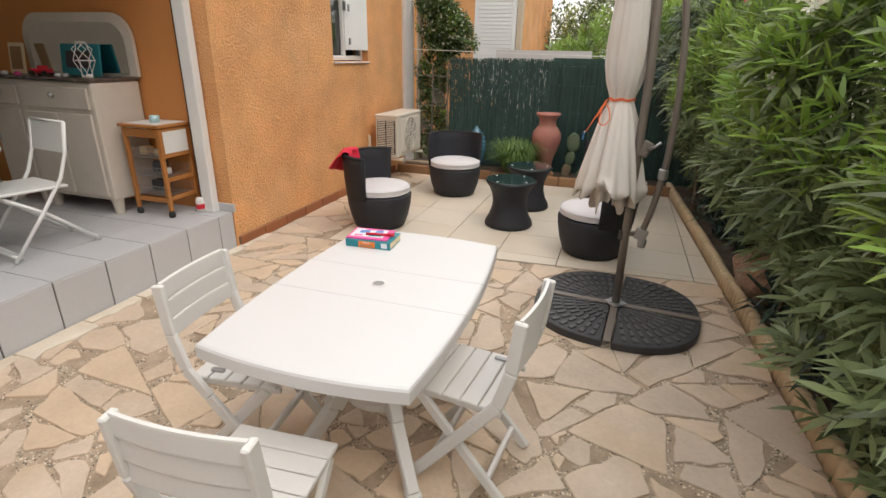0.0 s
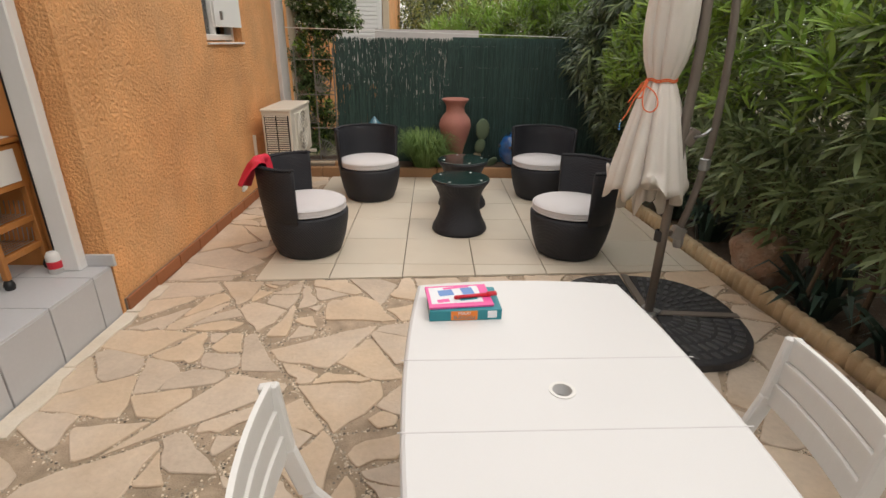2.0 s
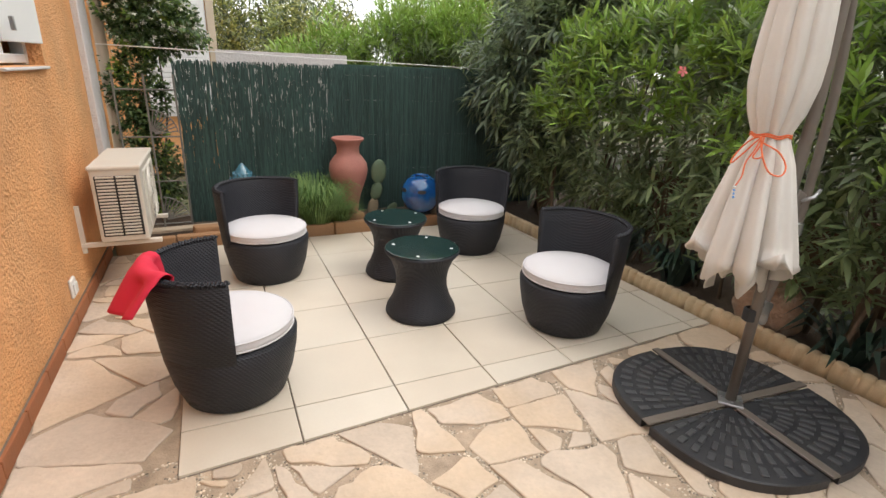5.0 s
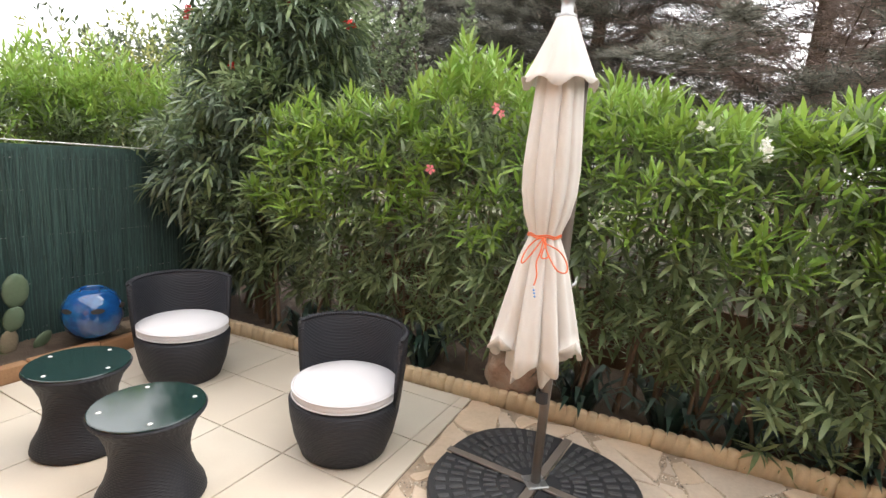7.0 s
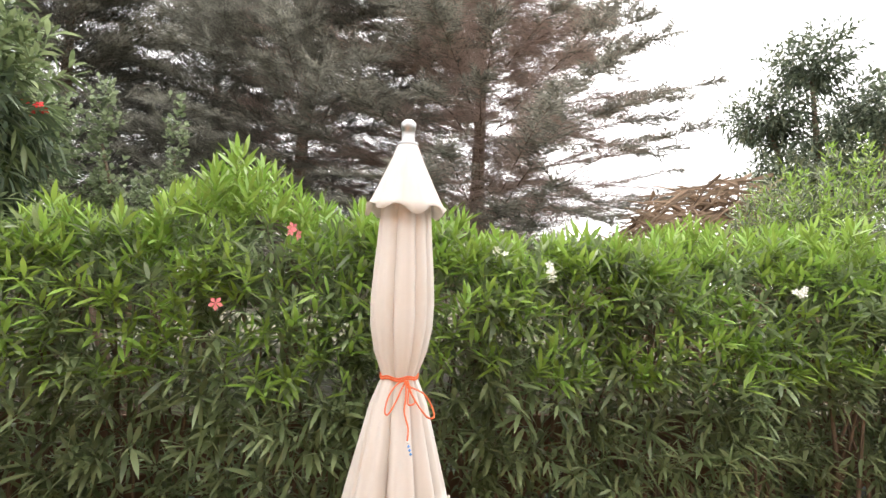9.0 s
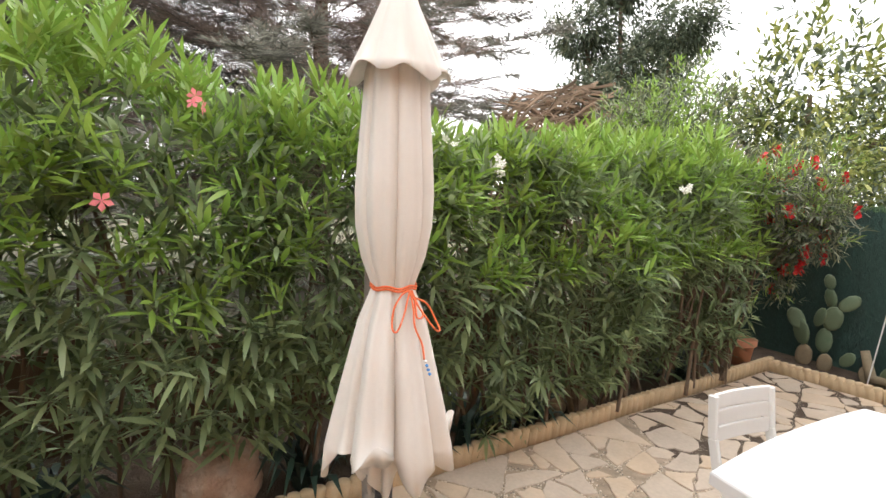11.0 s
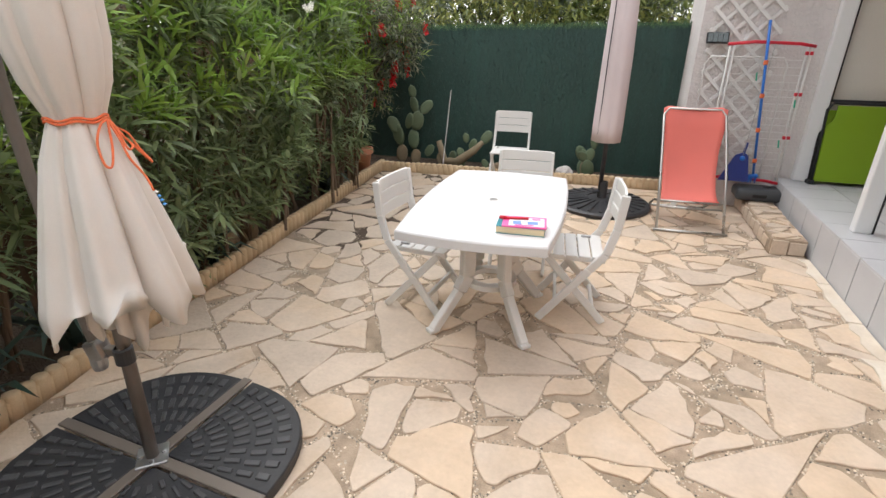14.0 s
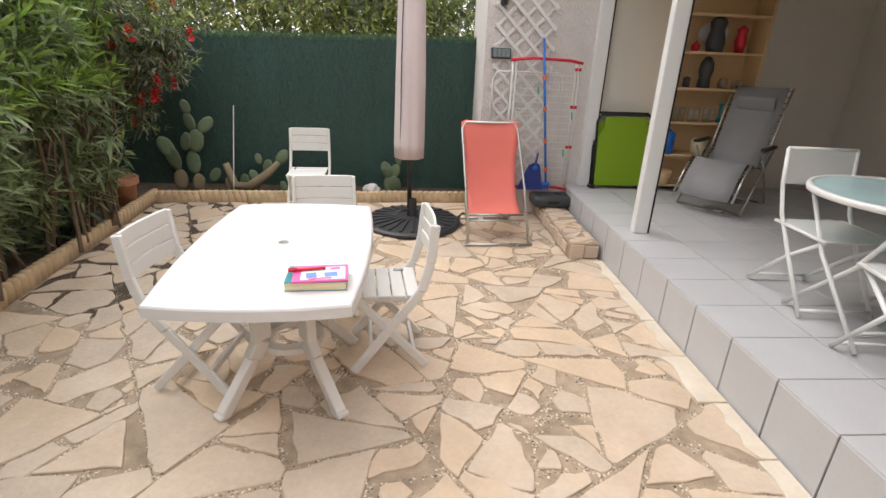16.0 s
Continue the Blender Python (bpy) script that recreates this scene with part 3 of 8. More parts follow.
def canopy_mesh(rings, n=160, folds=7, seed=2):
    """A closed canopy: rings of (radius, height, fold depth, x, y)."""
    rnd = random.Random(seed)
    ph = [rnd.uniform(0, 6.28) for _ in range(4)]
    bm = bmesh.new()
    rows = []
    for r, z, d, cx, cy in rings:
        row = []
        for k in range(n):
            a = 2 * math.pi * k / n
            f = abs(math.sin(folds * a / 2 + ph[0] + 0.85 * math.sin(2 * a + ph[1]) + 0.5 * math.sin(3 * a + ph[3]) + 0.25 * z)) ** 0.38
            g = 0.5 + 0.5 * math.sin((folds * 2 + 1) * a + ph[2] + z * 2.0)
            rr = r * (1 - d * (1 - f) - 0.25 * d * g)
            row.append(bm.verts.new((cx + rr * math.cos(a), cy + rr * math.sin(a), z)))
        rows.append(row)
    return bm, rows


def eased(pts, n=5):
    """A rounded line through the points."""
    pts = [Vector(p) for p in pts]
    out = []
    for i in range(len(pts) - 1):
        p0, p1, p2, p3 = pts[max(i - 1, 0)], pts[i], pts[i + 1], pts[min(i + 2, len(pts) - 1)]
        for k in range(n):
            u = k / n
            out.append(0.5 * (2 * p1 + (p2 - p0) * u + (2 * p0 - 5 * p1 + 4 * p2 - p3) * u * u + (3 * p1 - p0 - 3 * p2 + p3) * u ** 3))
    return out + [pts[-1]]


def parasol(m):
    p = thing("parasol", "closed cream cantilever parasol tied with orange cord", "parasol", m)
    bm = tube(bmesh.new(), [(0, 0, 0.062), (-0.005, -0.01, 0.7), (-0.01, -0.03, 1.5), (-0.035, -0.03, 2.05), (-0.10, 0.02, 2.24)], 0.024, 16)
    part("pole", bm, POLE, p, "taupe steel pole", smooth=True)
    bm = tube(bmesh.new(), eased([(0.09, 0.02, 0.56), (0.125, 0.015, 0.72), (0.155, 0.01, 0.95), (0.165, 0.01, 1.2), (0.155, 0.01, 1.5), (0.125, 0.02, 1.8), (0.06, 0.03, 2.08), (-0.04, 0.04, 2.28), (-0.13, 0.045, 2.345)]), 0.019, 14)
    part("curved_arm", bm, POLE, p, "curved taupe steel arm", smooth=True)
    hub = part("joint_housing", boxed((0.085, 0.02, 0.545), (0.075, 0.055, 0.075), (0, 20, 0), 0.015, 2), STEEL, p, "grey plastic joint housing")
    part("joint_knob", lathe(bmesh.new(), [(0, -0.03), (0.022, -0.03), (0.027, -0.01), (0.027, 0.02), (0.018, 0.03), (0, 0.03)], 16, (0.10, 0.02, 0.49)), STEEL, hub)
    part("collar", lathe(bmesh.new(), [(0.025, 0.50), (0.032, 0.505), (0.032, 0.56), (0.025, 0.565)], 16, (-0.013, 0.006, 0), close=True), BASE_SLAB, p)
    bm = bmesh.new()
    beam(bm, (-0.013, 0.006, 0.545), (0.085, 0.02, 0.545), 0.03, 0.03)
    part("bracket", bm, POLE, p)
    crank = part("crank_box", boxed((0.03, -0.02, 1.08), (0.06, 0.05, 0.09), (0, 25, 0), 0.012, 2), POLE, p)
    bm = tube(bmesh.new(), [(0.04, -0.04, 1.08), (0.075, -0.07, 1.10), (0.105, -0.07, 1.13)], 0.008, 8)
    part("crank_handle", bm, STEEL, crank, smooth=True)
    part("slide_collar", lathe(bmesh.new(), [(0.02, 0.90), (0.028, 0.905), (0.028, 0.96), (0.02, 0.965)], 14, (0.152, 0.011, 0), close=True), STEEL, p)
    cx, cy = -0.14, 0.04
    rings = [(0.226, 0.785, 0.42), (0.216, 0.84, 0.40), (0.194, 0.93, 0.36), (0.155, 1.08, 0.30), (0.113, 1.24, 0.24), (0.078, 1.325, 0.22), (0.070, 1.347, 0.22), (0.078, 1.37, 0.22),
             (0.105, 1.44, 0.20), (0.124, 1.54, 0.18), (0.127, 1.64, 0.18), (0.120, 1.76, 0.18), (0.110, 1.88, 0.18), (0.102, 2.0, 0.18), (0.080, 2.10, 0.15)]
    bm, rows = canopy_mesh([(r, z, d, cx, cy) for r, z, d in rings], 240, 7)
    rnd = random.Random(5)
    for k, v in enumerate(rows[0]):
        a = 2 * math.pi * k / len(rows[0])
        v.co.z += 0.055 * math.sin(3 * a + 0.6) + 0.045 * math.sin(7 * a + 2.0) + 0.03
    for a, b in zip(rows, rows[1:]):
        for k in range(len(a)):
            bm.faces.new((a[k], a[(k + 1) % len(a)], b[(k + 1) % len(a)], b[k]))
    can = part("canopy", bm, CANVAS, p, "folded cream canvas canopy", smooth=True)
    md = can.modifiers.new("thickness", "SOLIDIFY")
    md.thickness = 0.003
    # inner hanging folds below the hem
    bm, rows = canopy_mesh([(0.13, 0.735, 0.5, cx, cy), (0.125, 0.85, 0.5, cx, cy), (0.09, 1.1, 0.4, cx, cy), (0.05, 1.3, 0.3, cx, cy)], 96, 7, 9)
    for k, v in enumerate(rows[0]):
        a = 2 * math.pi * k / len(rows[0])
        v.co.z += 0.05 * math.sin(4 * a + 1.0) + 0.03 * math.sin(9 * a)
    for a, b in zip(rows, rows[1:]):
        for k in range(len(a)):
            bm.faces.new((a[k], a[(k + 1) % len(a)], b[(k + 1) % len(a)], b[k]))
    inner = part("inner_fold", bm, CANVAS, p, smooth=True)
    md = inner.modifiers.new("thickness", "SOLIDIFY")
    md.thickness = 0.003
    # wind cape
    bm, rows = canopy_mesh([(0.166, 1.992, 0.14, cx, cy), (0.150, 2.02, 0.13, cx, cy), (0.120, 2.08, 0.11, cx, cy), (0.092, 2.14, 0.08, cx, cy), (0.064, 2.20, 0.05, cx, cy), (0.042, 2.255, 0.0, cx, cy), (0.036, 2.262, 0.0, cx, cy)], 120, 7, 4)
    for k, v in enumerate(rows[0]):
        a = 2 * math.pi * k / len(rows[0])
        v.co.z += 0.016 * math.sin(7 * a) + 0.01 * math.sin(3 * a + 1)
    for a, b in zip(rows, rows[1:]):
        for k in range(len(a)):
            bm.faces.new((a[k], a[(k + 1) % len(a)], b[(k + 1) % len(a)], b[k]))
    cape = part("wind_cape", bm, CANVAS, p, "short canvas cape over the top vent", smooth=True)
    md = cape.modifiers.new("thickness", "SOLIDIFY")
    md.thickness = 0.003
    part("finial", lathe(bmesh.new(), [(0.0, 2.25), (0.040, 2.25), (0.042, 2.268), (0.026, 2.275), (0.026, 2.32), (0.030, 2.325), (0.030, 2.35), (0.018, 2.362), (0.0, 2.364)], 20, (cx, cy, 0)), STEEL, p, "grey cap with a pulley", smooth=True)
    # cord: wound twice, two loops and hanging ends on the side away from the hedge
    bm = bmesh.new()
    for dz in (0.0, 0.008):
        tube(bm, [(cx + 0.073 * math.cos(2 * math.pi * k / 36), cy + 0.073 * math.sin(2 * math.pi * k / 36), 1.345 + dz + 0.004 * math.sin(k)) for k in range(37)], 0.0035, 6, False)
    cord = part("cord", bm, CORD, p, "orange cord tied in a bow")
    for a0, pts in ((195, [(0, 0), (6, -0.02), (40, -0.05), (52, -0.10), (44, -0.135), (28, -0.125), (14, -0.07), (0, -0.01)]), (195, [(0, 0), (-12, -0.03), (-22, -0.07), (-32, -0.11), (-38, -0.10), (-36, -0.05), (-20, -0.01), (0, 0)]),
                    (200, [(0, 0), (3, -0.04), (8, -0.07), (2, -0.08), (-6, -0.075), (0, -0.03)]), (195, [(0, 0), (-3, -0.05), (-8, -0.10), (-4, -0.15), (-6, -0.19)])):
        line = []
        for da, dz in pts:
            a = radians(a0 + da)
            rr = 0.084 + max(0.0, -dz) * 0.52
            line.append((cx + rr * math.cos(a), cy + rr * math.sin(a), 1.345 + dz))
        part("cord_loop", tube(bmesh.new(), eased(line), 0.0032, 6), CORD, cord, smooth=True)
    for k in range(4):
        a = radians(189 + k)
        rr = 0.19 + 0.003 * k
        part("bead", lathe(bmesh.new(), [(0, -0.006), (0.006, 0), (0, 0.006)], 8, (cx + rr * math.cos(a), cy + rr * math.sin(a), 1.152 - 0.013 * k)), BLUE_BEAD if k else PVC, cord, "small blue bead")
    return p


parasol(pose(0.345, 3.28, 0.010))

# ---- oleander hedge ----


def leaves(bases, dirs, length, width, droop=0.25, rng=None):
    """Lance-shaped arching leaves: six points and four triangles each."""
    n = len(bases)
    d = dirs / np.linalg.norm(dirs, axis=1, keepdims=True)
    side = np.cross(d, np.array([0, 0, 1.0]))
    ln = np.linalg.norm(side, axis=1, keepdims=True)
    side = np.where(ln > 1e-3, side / np.maximum(ln, 1e-3), np.array([1.0, 0, 0]))
    roll = rng.uniform(-0.6, 0.6, (n, 1))
    up = np.cross(side, d)
    side = side * np.cos(roll) + up * np.sin(roll)
    up = np.cross(side, d)
    L, W = length.reshape(-1, 1), width.reshape(-1, 1)
    down = np.array([0, 0, 1.0])
    p1 = bases + d * L * 0.33 - down * L * droop * 0.10
    p2 = bases + d * L * 0.68 - down * L * droop * 0.45
    tip = bases + d * L - down * L * droop
    lift = up * W * 0.25
    v = np.stack([bases, p1 + side * W + lift, p1 - side * W, p2 + side * W * 0.82 + lift, p2 - side * W * 0.82, tip], axis=1).reshape(-1, 3)
    t = np.array([[0, 2, 1], [1, 2, 4], [1, 4, 3], [3, 4, 5]])
    tris = (t[None] + 6 * np.arange(n)[:, None, None]).reshape(-1, 3)
    return v, tris


def shoots(tips, axes, per, length, width, rng, span=0.22, spread=0.85, droop=0.2):
    """Whorled leaves along the ends of shoots."""
    n = len(tips)
    ax = axes / np.linalg.norm(axes, axis=1, keepdims=True)
    nodes = max(1, per // 3)
    j = np.arange(per)
    k = np.clip(((j // 3 + 0.5) / nodes)[None, :] + rng.normal(0, 0.05, (n, per)), 0, 1)
    base = tips[:, None, :] - ax[:, None, :] * (k * span)[..., None]
    ref = np.where(np.abs(ax[:, 2:3]) < 0.9, np.array([0, 0, 1.0]), np.array([1.0, 0, 0]))
    u = np.cross(ax, ref)
    u /= np.linalg.norm(u, axis=1, keepdims=True)
    w = np.cross(ax, u)
    turn = (2 * np.pi / 3 * (j % 3) + 1.05 * (j // 3))[None, :] + rng.uniform(0, 6.28, (n, 1)) + rng.normal(0, 0.28, (n, per))
    rnd = u[:, None, :] * np.cos(turn)[..., None] + w[:, None, :] * np.sin(turn)[..., None]
    s = spread * (0.45 + 0.75 * k)[..., None]
    dirs = ax[:, None, :] * (1 - 0.35 * s) + rnd * s
    ln = length * rng.uniform(0.65, 1.2, n * per)
    return leaves(base.reshape(-1, 3), dirs.reshape(-1, 3), ln, ln * width * rng.uniform(0.85, 1.2, n * per), droop, rng)


def crown(name, groups, materials, parent, label=""):
    vs, ts, ix, off = [], [], [], 0
    for i, (v, t) in groups:
        vs.append(v)
        ts.append(t + off)
        ix.append(np.full(len(t), i))
        off += len(v)
    return mesh_np(name, np.concatenate(vs), np.concatenate(ts), materials, np.concatenate(ix), parent, label)


def hedge_face(y, z):
    """Where the hedge's foliage begins, for a height z."""
    base = 0.98 - 0.05 * (y - 2.0)
    out = np.interp(z, [0.0, 0.3, 0.5, 0.75, 1.2, 1.6, 1.9, 2.1], [0.60, 0.46, 0.26, 0.04, -0.07, -0.02, 0.12, 0.32])
    out = out - np.clip((2.7 - y) / 0.5, 0, 1) * np.interp(z, [0.0, 0.5, 0.9], [0.20, 0.16, 0.0])
    out = out + 0.16 * np.clip(-y, 0, 1) * np.clip(1.2 - z, 0, 1)
    return base + out + 0.13 * np.sin(2.1 * y + 1.3 * z) * np.sin(1.7 * z + 0.6 * y) + 0.06 * np.sin(5.0 * y - 2.0 * z)


def hedge_top(y):
    return 2.0 + 0.08 * np.sin(1.9 * y + 0.5) + 0.20 * np.exp(-((y - 4.2) / 0.35) ** 2) + 0.05 * np.sin(6.3 * y)


def stem_bundle(parent, cx, cy, top, n, rnd, lean=0.25):
    for i in range(n):
        a = rnd.uniform(0, 6.28)
        p0 = Vector((cx + 0.10 * math.cos(a), cy + 0.12 * math.sin(a), 0.02))
        p3 = Vector((cx + rnd.uniform(-1, 1) * lean, cy + rnd.uniform(-1.4, 1.4) * lean, top * rnd.uniform(0.65, 0.95)))
        p1 = p0.lerp(p3, 0.33) + Vector((rnd.uniform(-0.06, 0.06), rnd.uniform(-0.06, 0.06), 0))
        p2 = p0.lerp(p3, 0.66) + Vector((rnd.uniform(-0.06, 0.06), rnd.uniform(-0.06, 0.06), 0))
        r = rnd.uniform(0.009, 0.02)
        part("stem", tube(bmesh.new(), [p0, p1, p2, p3], [r, r * 0.8, r * 0.6, r * 0.35], 6, False), BARK, parent, smooth=True)


def oleander(y0, y1, seed):
    rng = np.random.default_rng(seed)
    rnd = random.Random(seed)
    s = thing("oleander_shrub", "clipped oleander shrub with long narrow leaves, part of a dense hedge", "shrub", pose(1.45, (y0 + y1) / 2, 0.035), group="oleander hedge")
    off = np.array([1.45, (y0 + y1) / 2, 0.035])
    wide = y1 - y0
    groups = []
    # side facing the terrace, in layers of depth
    for depth0, depth1, dens in ((-0.02, 0.16, 58), (0.14, 0.36, 52), (0.34, 0.80, 60)):
        n = int(wide * 2.0 * dens)
        y = rng.uniform(y0 - 0.08, y1 + 0.08, n)
        z = 0.10 + 1.95 * rng.random(n) ** 0.85
        keep = (z > 0.42) | (rng.random(n) < np.where(y < 2.6, 0.8, 0.25))
        y, z = y[keep], z[keep]
        top = hedge_top(y)
        z = np.minimum(z, top)
        x = hedge_face(y, z) + rng.uniform(depth0, depth1, len(y))
        tips = np.stack([x, y, z], 1) - off
        axes = np.stack([-rng.uniform(0.25, 1.0, len(y)), rng.normal(0, 0.5, len(y)), rng.uniform(0.0, 1.1, len(y))], 1)
        groups.append((0, shoots(tips, axes, 12, 0.160, 0.076, rng, 0.13, 1.15, 0.17)))
    # upright shoots on top
    n = int(wide * 120)
    y = rng.uniform(y0 - 0.05, y1 + 0.05, n)
    x = hedge_face(y, np.full(n, 1.85)) + rng.uniform(0.0, 0.95, n)
    z = hedge_top(y) + rng.uniform(-0.16, 0.10, n)
    tips = np.stack([x, y, z], 1) - off
    axes = np.stack([rng.normal(-0.12, 0.25, n), rng.normal(0, 0.25, n), np.ones(n)], 1)
    groups.append((1, shoots(tips, axes, 12, 0.150, 0.072, rng, 0.13, 0.85, 0.10)))
    n = int(wide * 55)
    y = rng.uniform(y0, y1, n)
    z = rng.uniform(1.2, 1.95, n)
    x = hedge_face(y, z) + rng.uniform(-0.03, 0.06, n)
    tips = np.stack([x, y, z], 1) - off
    axes = np.stack([-rng.uniform(0.2, 0.8, n), rng.normal(0, 0.4, n), rng.uniform(0.3, 1.0, n)], 1)
    groups.append((1, shoots(tips, axes, 12, 0.150, 0.072, rng, 0.12, 1.0, 0.14)))
    crown("crown", groups, [LEAF, LEAF_YOUNG], s, "dense dark green leaves, fresh green at the top")
    stem_bundle(s, 0.0, -wide * 0.22, 1.8, 6, rnd)
    stem_bundle(s, -0.08, wide * 0.22, 1.8, 6, rnd)
    return s


HEDGE_STEPS = [-0.55, -0.15, 0.4, 1.2, 1.95, 2.75, 3.5, 4.3, 5.1, 5.9]
SHRUBS = [(a, b, oleander(a, b, 11 + i)) for i, (a, b) in enumerate(zip(HEDGE_STEPS, HEDGE_STEPS[1:]))]

# ---- house details ----
ALU = mat("white_aluminium", (0.78, 0.78, 0.77), 0.35, var=0.03, scale=5, fine=90, bump=0.03)
BLACK = mat("black_rubber", (0.012, 0.012, 0.013), 0.6, var=0.2, fine=120, bump=0.2)
AC_PAINT = mat("ivory_appliance_paint", (0.66, 0.61, 0.53), 0.42, var=0.06, scale=4, fine=90, bump=0.05, tint=(0.55, 0.48, 0.39), tint_amt=0.4)
BEIGE = mat("beige_plastic_pipe", (0.56, 0.46, 0.34), 0.5, var=0.08, scale=4, fine=60, bump=0.05)
AC_SHADE = mat("shaded_ivory_grille", (0.30, 0.275, 0.24), 0.6, var=0.15)
# shade of hollows put into the colour, for flat panels and discs
RECESS_SHADE = mat("painted_recess_shade", (0.03, 0.028, 0.026), 0.8, var=0.2)
PANE = glass("window_glass")


def post(name, x, y, z0, z1, sx, sy, gasket):
    d = tagged(part(name, boxed((x, y, (z0 + z1) / 2), (sx, sy, z1 - z0), bevel=0.006), ALU), "white aluminium door post with black gasket", "door frame", kind="structure")
    part("gasket", boxed((x + gasket[0], y + gasket[1], (z0 + z1) / 2), (0.016, 0.016, z1 - z0), bevel=0.003), BLACK, d)
    return d


post("door_frame_1", -2.935, 0.315, DECK_Z, 2.55, 0.11, 0.07, (-0.062, 0.022))
post("door_frame_2", -2.925, 3.285, DECK_Z, 2.55, 0.11, 0.07, (-0.062, -0.02))
post("door_frame_3", -2.95, -1.13, DECK_Z, 2.55, 0.12, 0.07, (-0.066, 0.02))
tagged(part("trim_head_rail", boxed((-2.935, 1.08, 2.52), (0.10, 4.3, 0.06), bevel=0.005), ALU), "white aluminium head rail of the sliding doors", "door frame", kind="structure")
tagged(part("trim_corner_board", boxed((-2.80, 7.115, 1.55), (0.19, 0.32, 3.1), bevel=0.008), WHITE_WALL), "white painted corner of the house", "wall", kind="structure")
tagged(part("baseboard_reveal", boxed((-2.80, 3.325, DECK_Z + 0.035), (0.16, 0.02, 0.07), bevel=0.003), DECK), "grey tile skirting in the door reveal", "skirting", kind="structure")


def casement_window():
    w = tagged(new("window_1"), "small white window with a half open shutter panel", "window", kind="structure")
    x = WALL_X - 0.13
    y0, y1, z0, z1 = WIN
    for nm, c, s in (("frame_side", (x, y0 + 0.025, (z0 + z1) / 2), (0.07, 0.05, z1 - z0)), ("frame_side", (x, y1 - 0.025, (z0 + z1) / 2), (0.07, 0.05, z1 - z0)),
                     ("frame_head", (x, (y0 + y1) / 2, z1 - 0.025), (0.07, y1 - y0 - 0.1, 0.05)), ("frame_sill", (x, (y0 + y1) / 2, z0 + 0.035), (0.07, y1 - y0 - 0.1, 0.05)),
                     ("mullion", (x + 0.004, y0 + 0.40, (z0 + z1) / 2), (0.05, 0.04, z1 - z0 - 0.1))):
        part(nm, boxed(c, s, bevel=0.005), ALU, w)
    part("pane", boxed((x - 0.01, y0 + 0.215, (z0 + z1) / 2), (0.006, 0.33, z1 - z0 - 0.12), bevel=0), PANE, w)
    # flat dark panel paints the unlit room; no room is built
    part("recess", boxed((x - 0.10, (y0 + y1) / 2, (z0 + z1) / 2), (0.02, y1 - y0, z1 - z0), bevel=0), RECESS_SHADE, w, "dark panel coloured as the unlit room behind the glass")
    sh = part("shutter", boxed((x + 0.075, y0 + 0.585, (z0 + z1) / 2 + 0.05), (0.03, 0.40, z1 - z0 - 0.14), (0, 0, -12), 0.004), ALU, w, "white shutter panel")
    for dz in (-0.22, 0.12):
        part("hinge", boxed((x + 0.10, y0 + 0.40, (z0 + z1) / 2 + dz), (0.02, 0.025, 0.07), bevel=0.003), STEEL, sh)
    part("handle", boxed((x + 0.05, y0 + 0.39, (z0 + z1) / 2 + 0.14), (0.04, 0.018, 0.09), bevel=0.004), STEEL, w)
    part("sill", boxed((WALL_X - 0.05, (y0 + y1) / 2, z0 - 0.012), (0.11, y1 - y0, 0.016), bevel=0.004), WHITE_WALL, w, "pale rendered sill")
    return w


casement_window()

# skirting tiles along the orange wall
skirt = tagged(part("baseboard", boxed((WALL_X - 0.012, 4.99, 0.045), (0.012, 3.26, 0.09), bevel=0), GROUT), "terracotta tile skirting at the foot of the wall", "skirting", kind="structure")
for i in range(10):
    part("skirting_tile", boxed((WALL_X - 0.001, 3.36 + 0.326 * (i + 0.5), 0.048), (0.016, 0.318, 0.088), bevel=0.003), PLINTH, skirt)


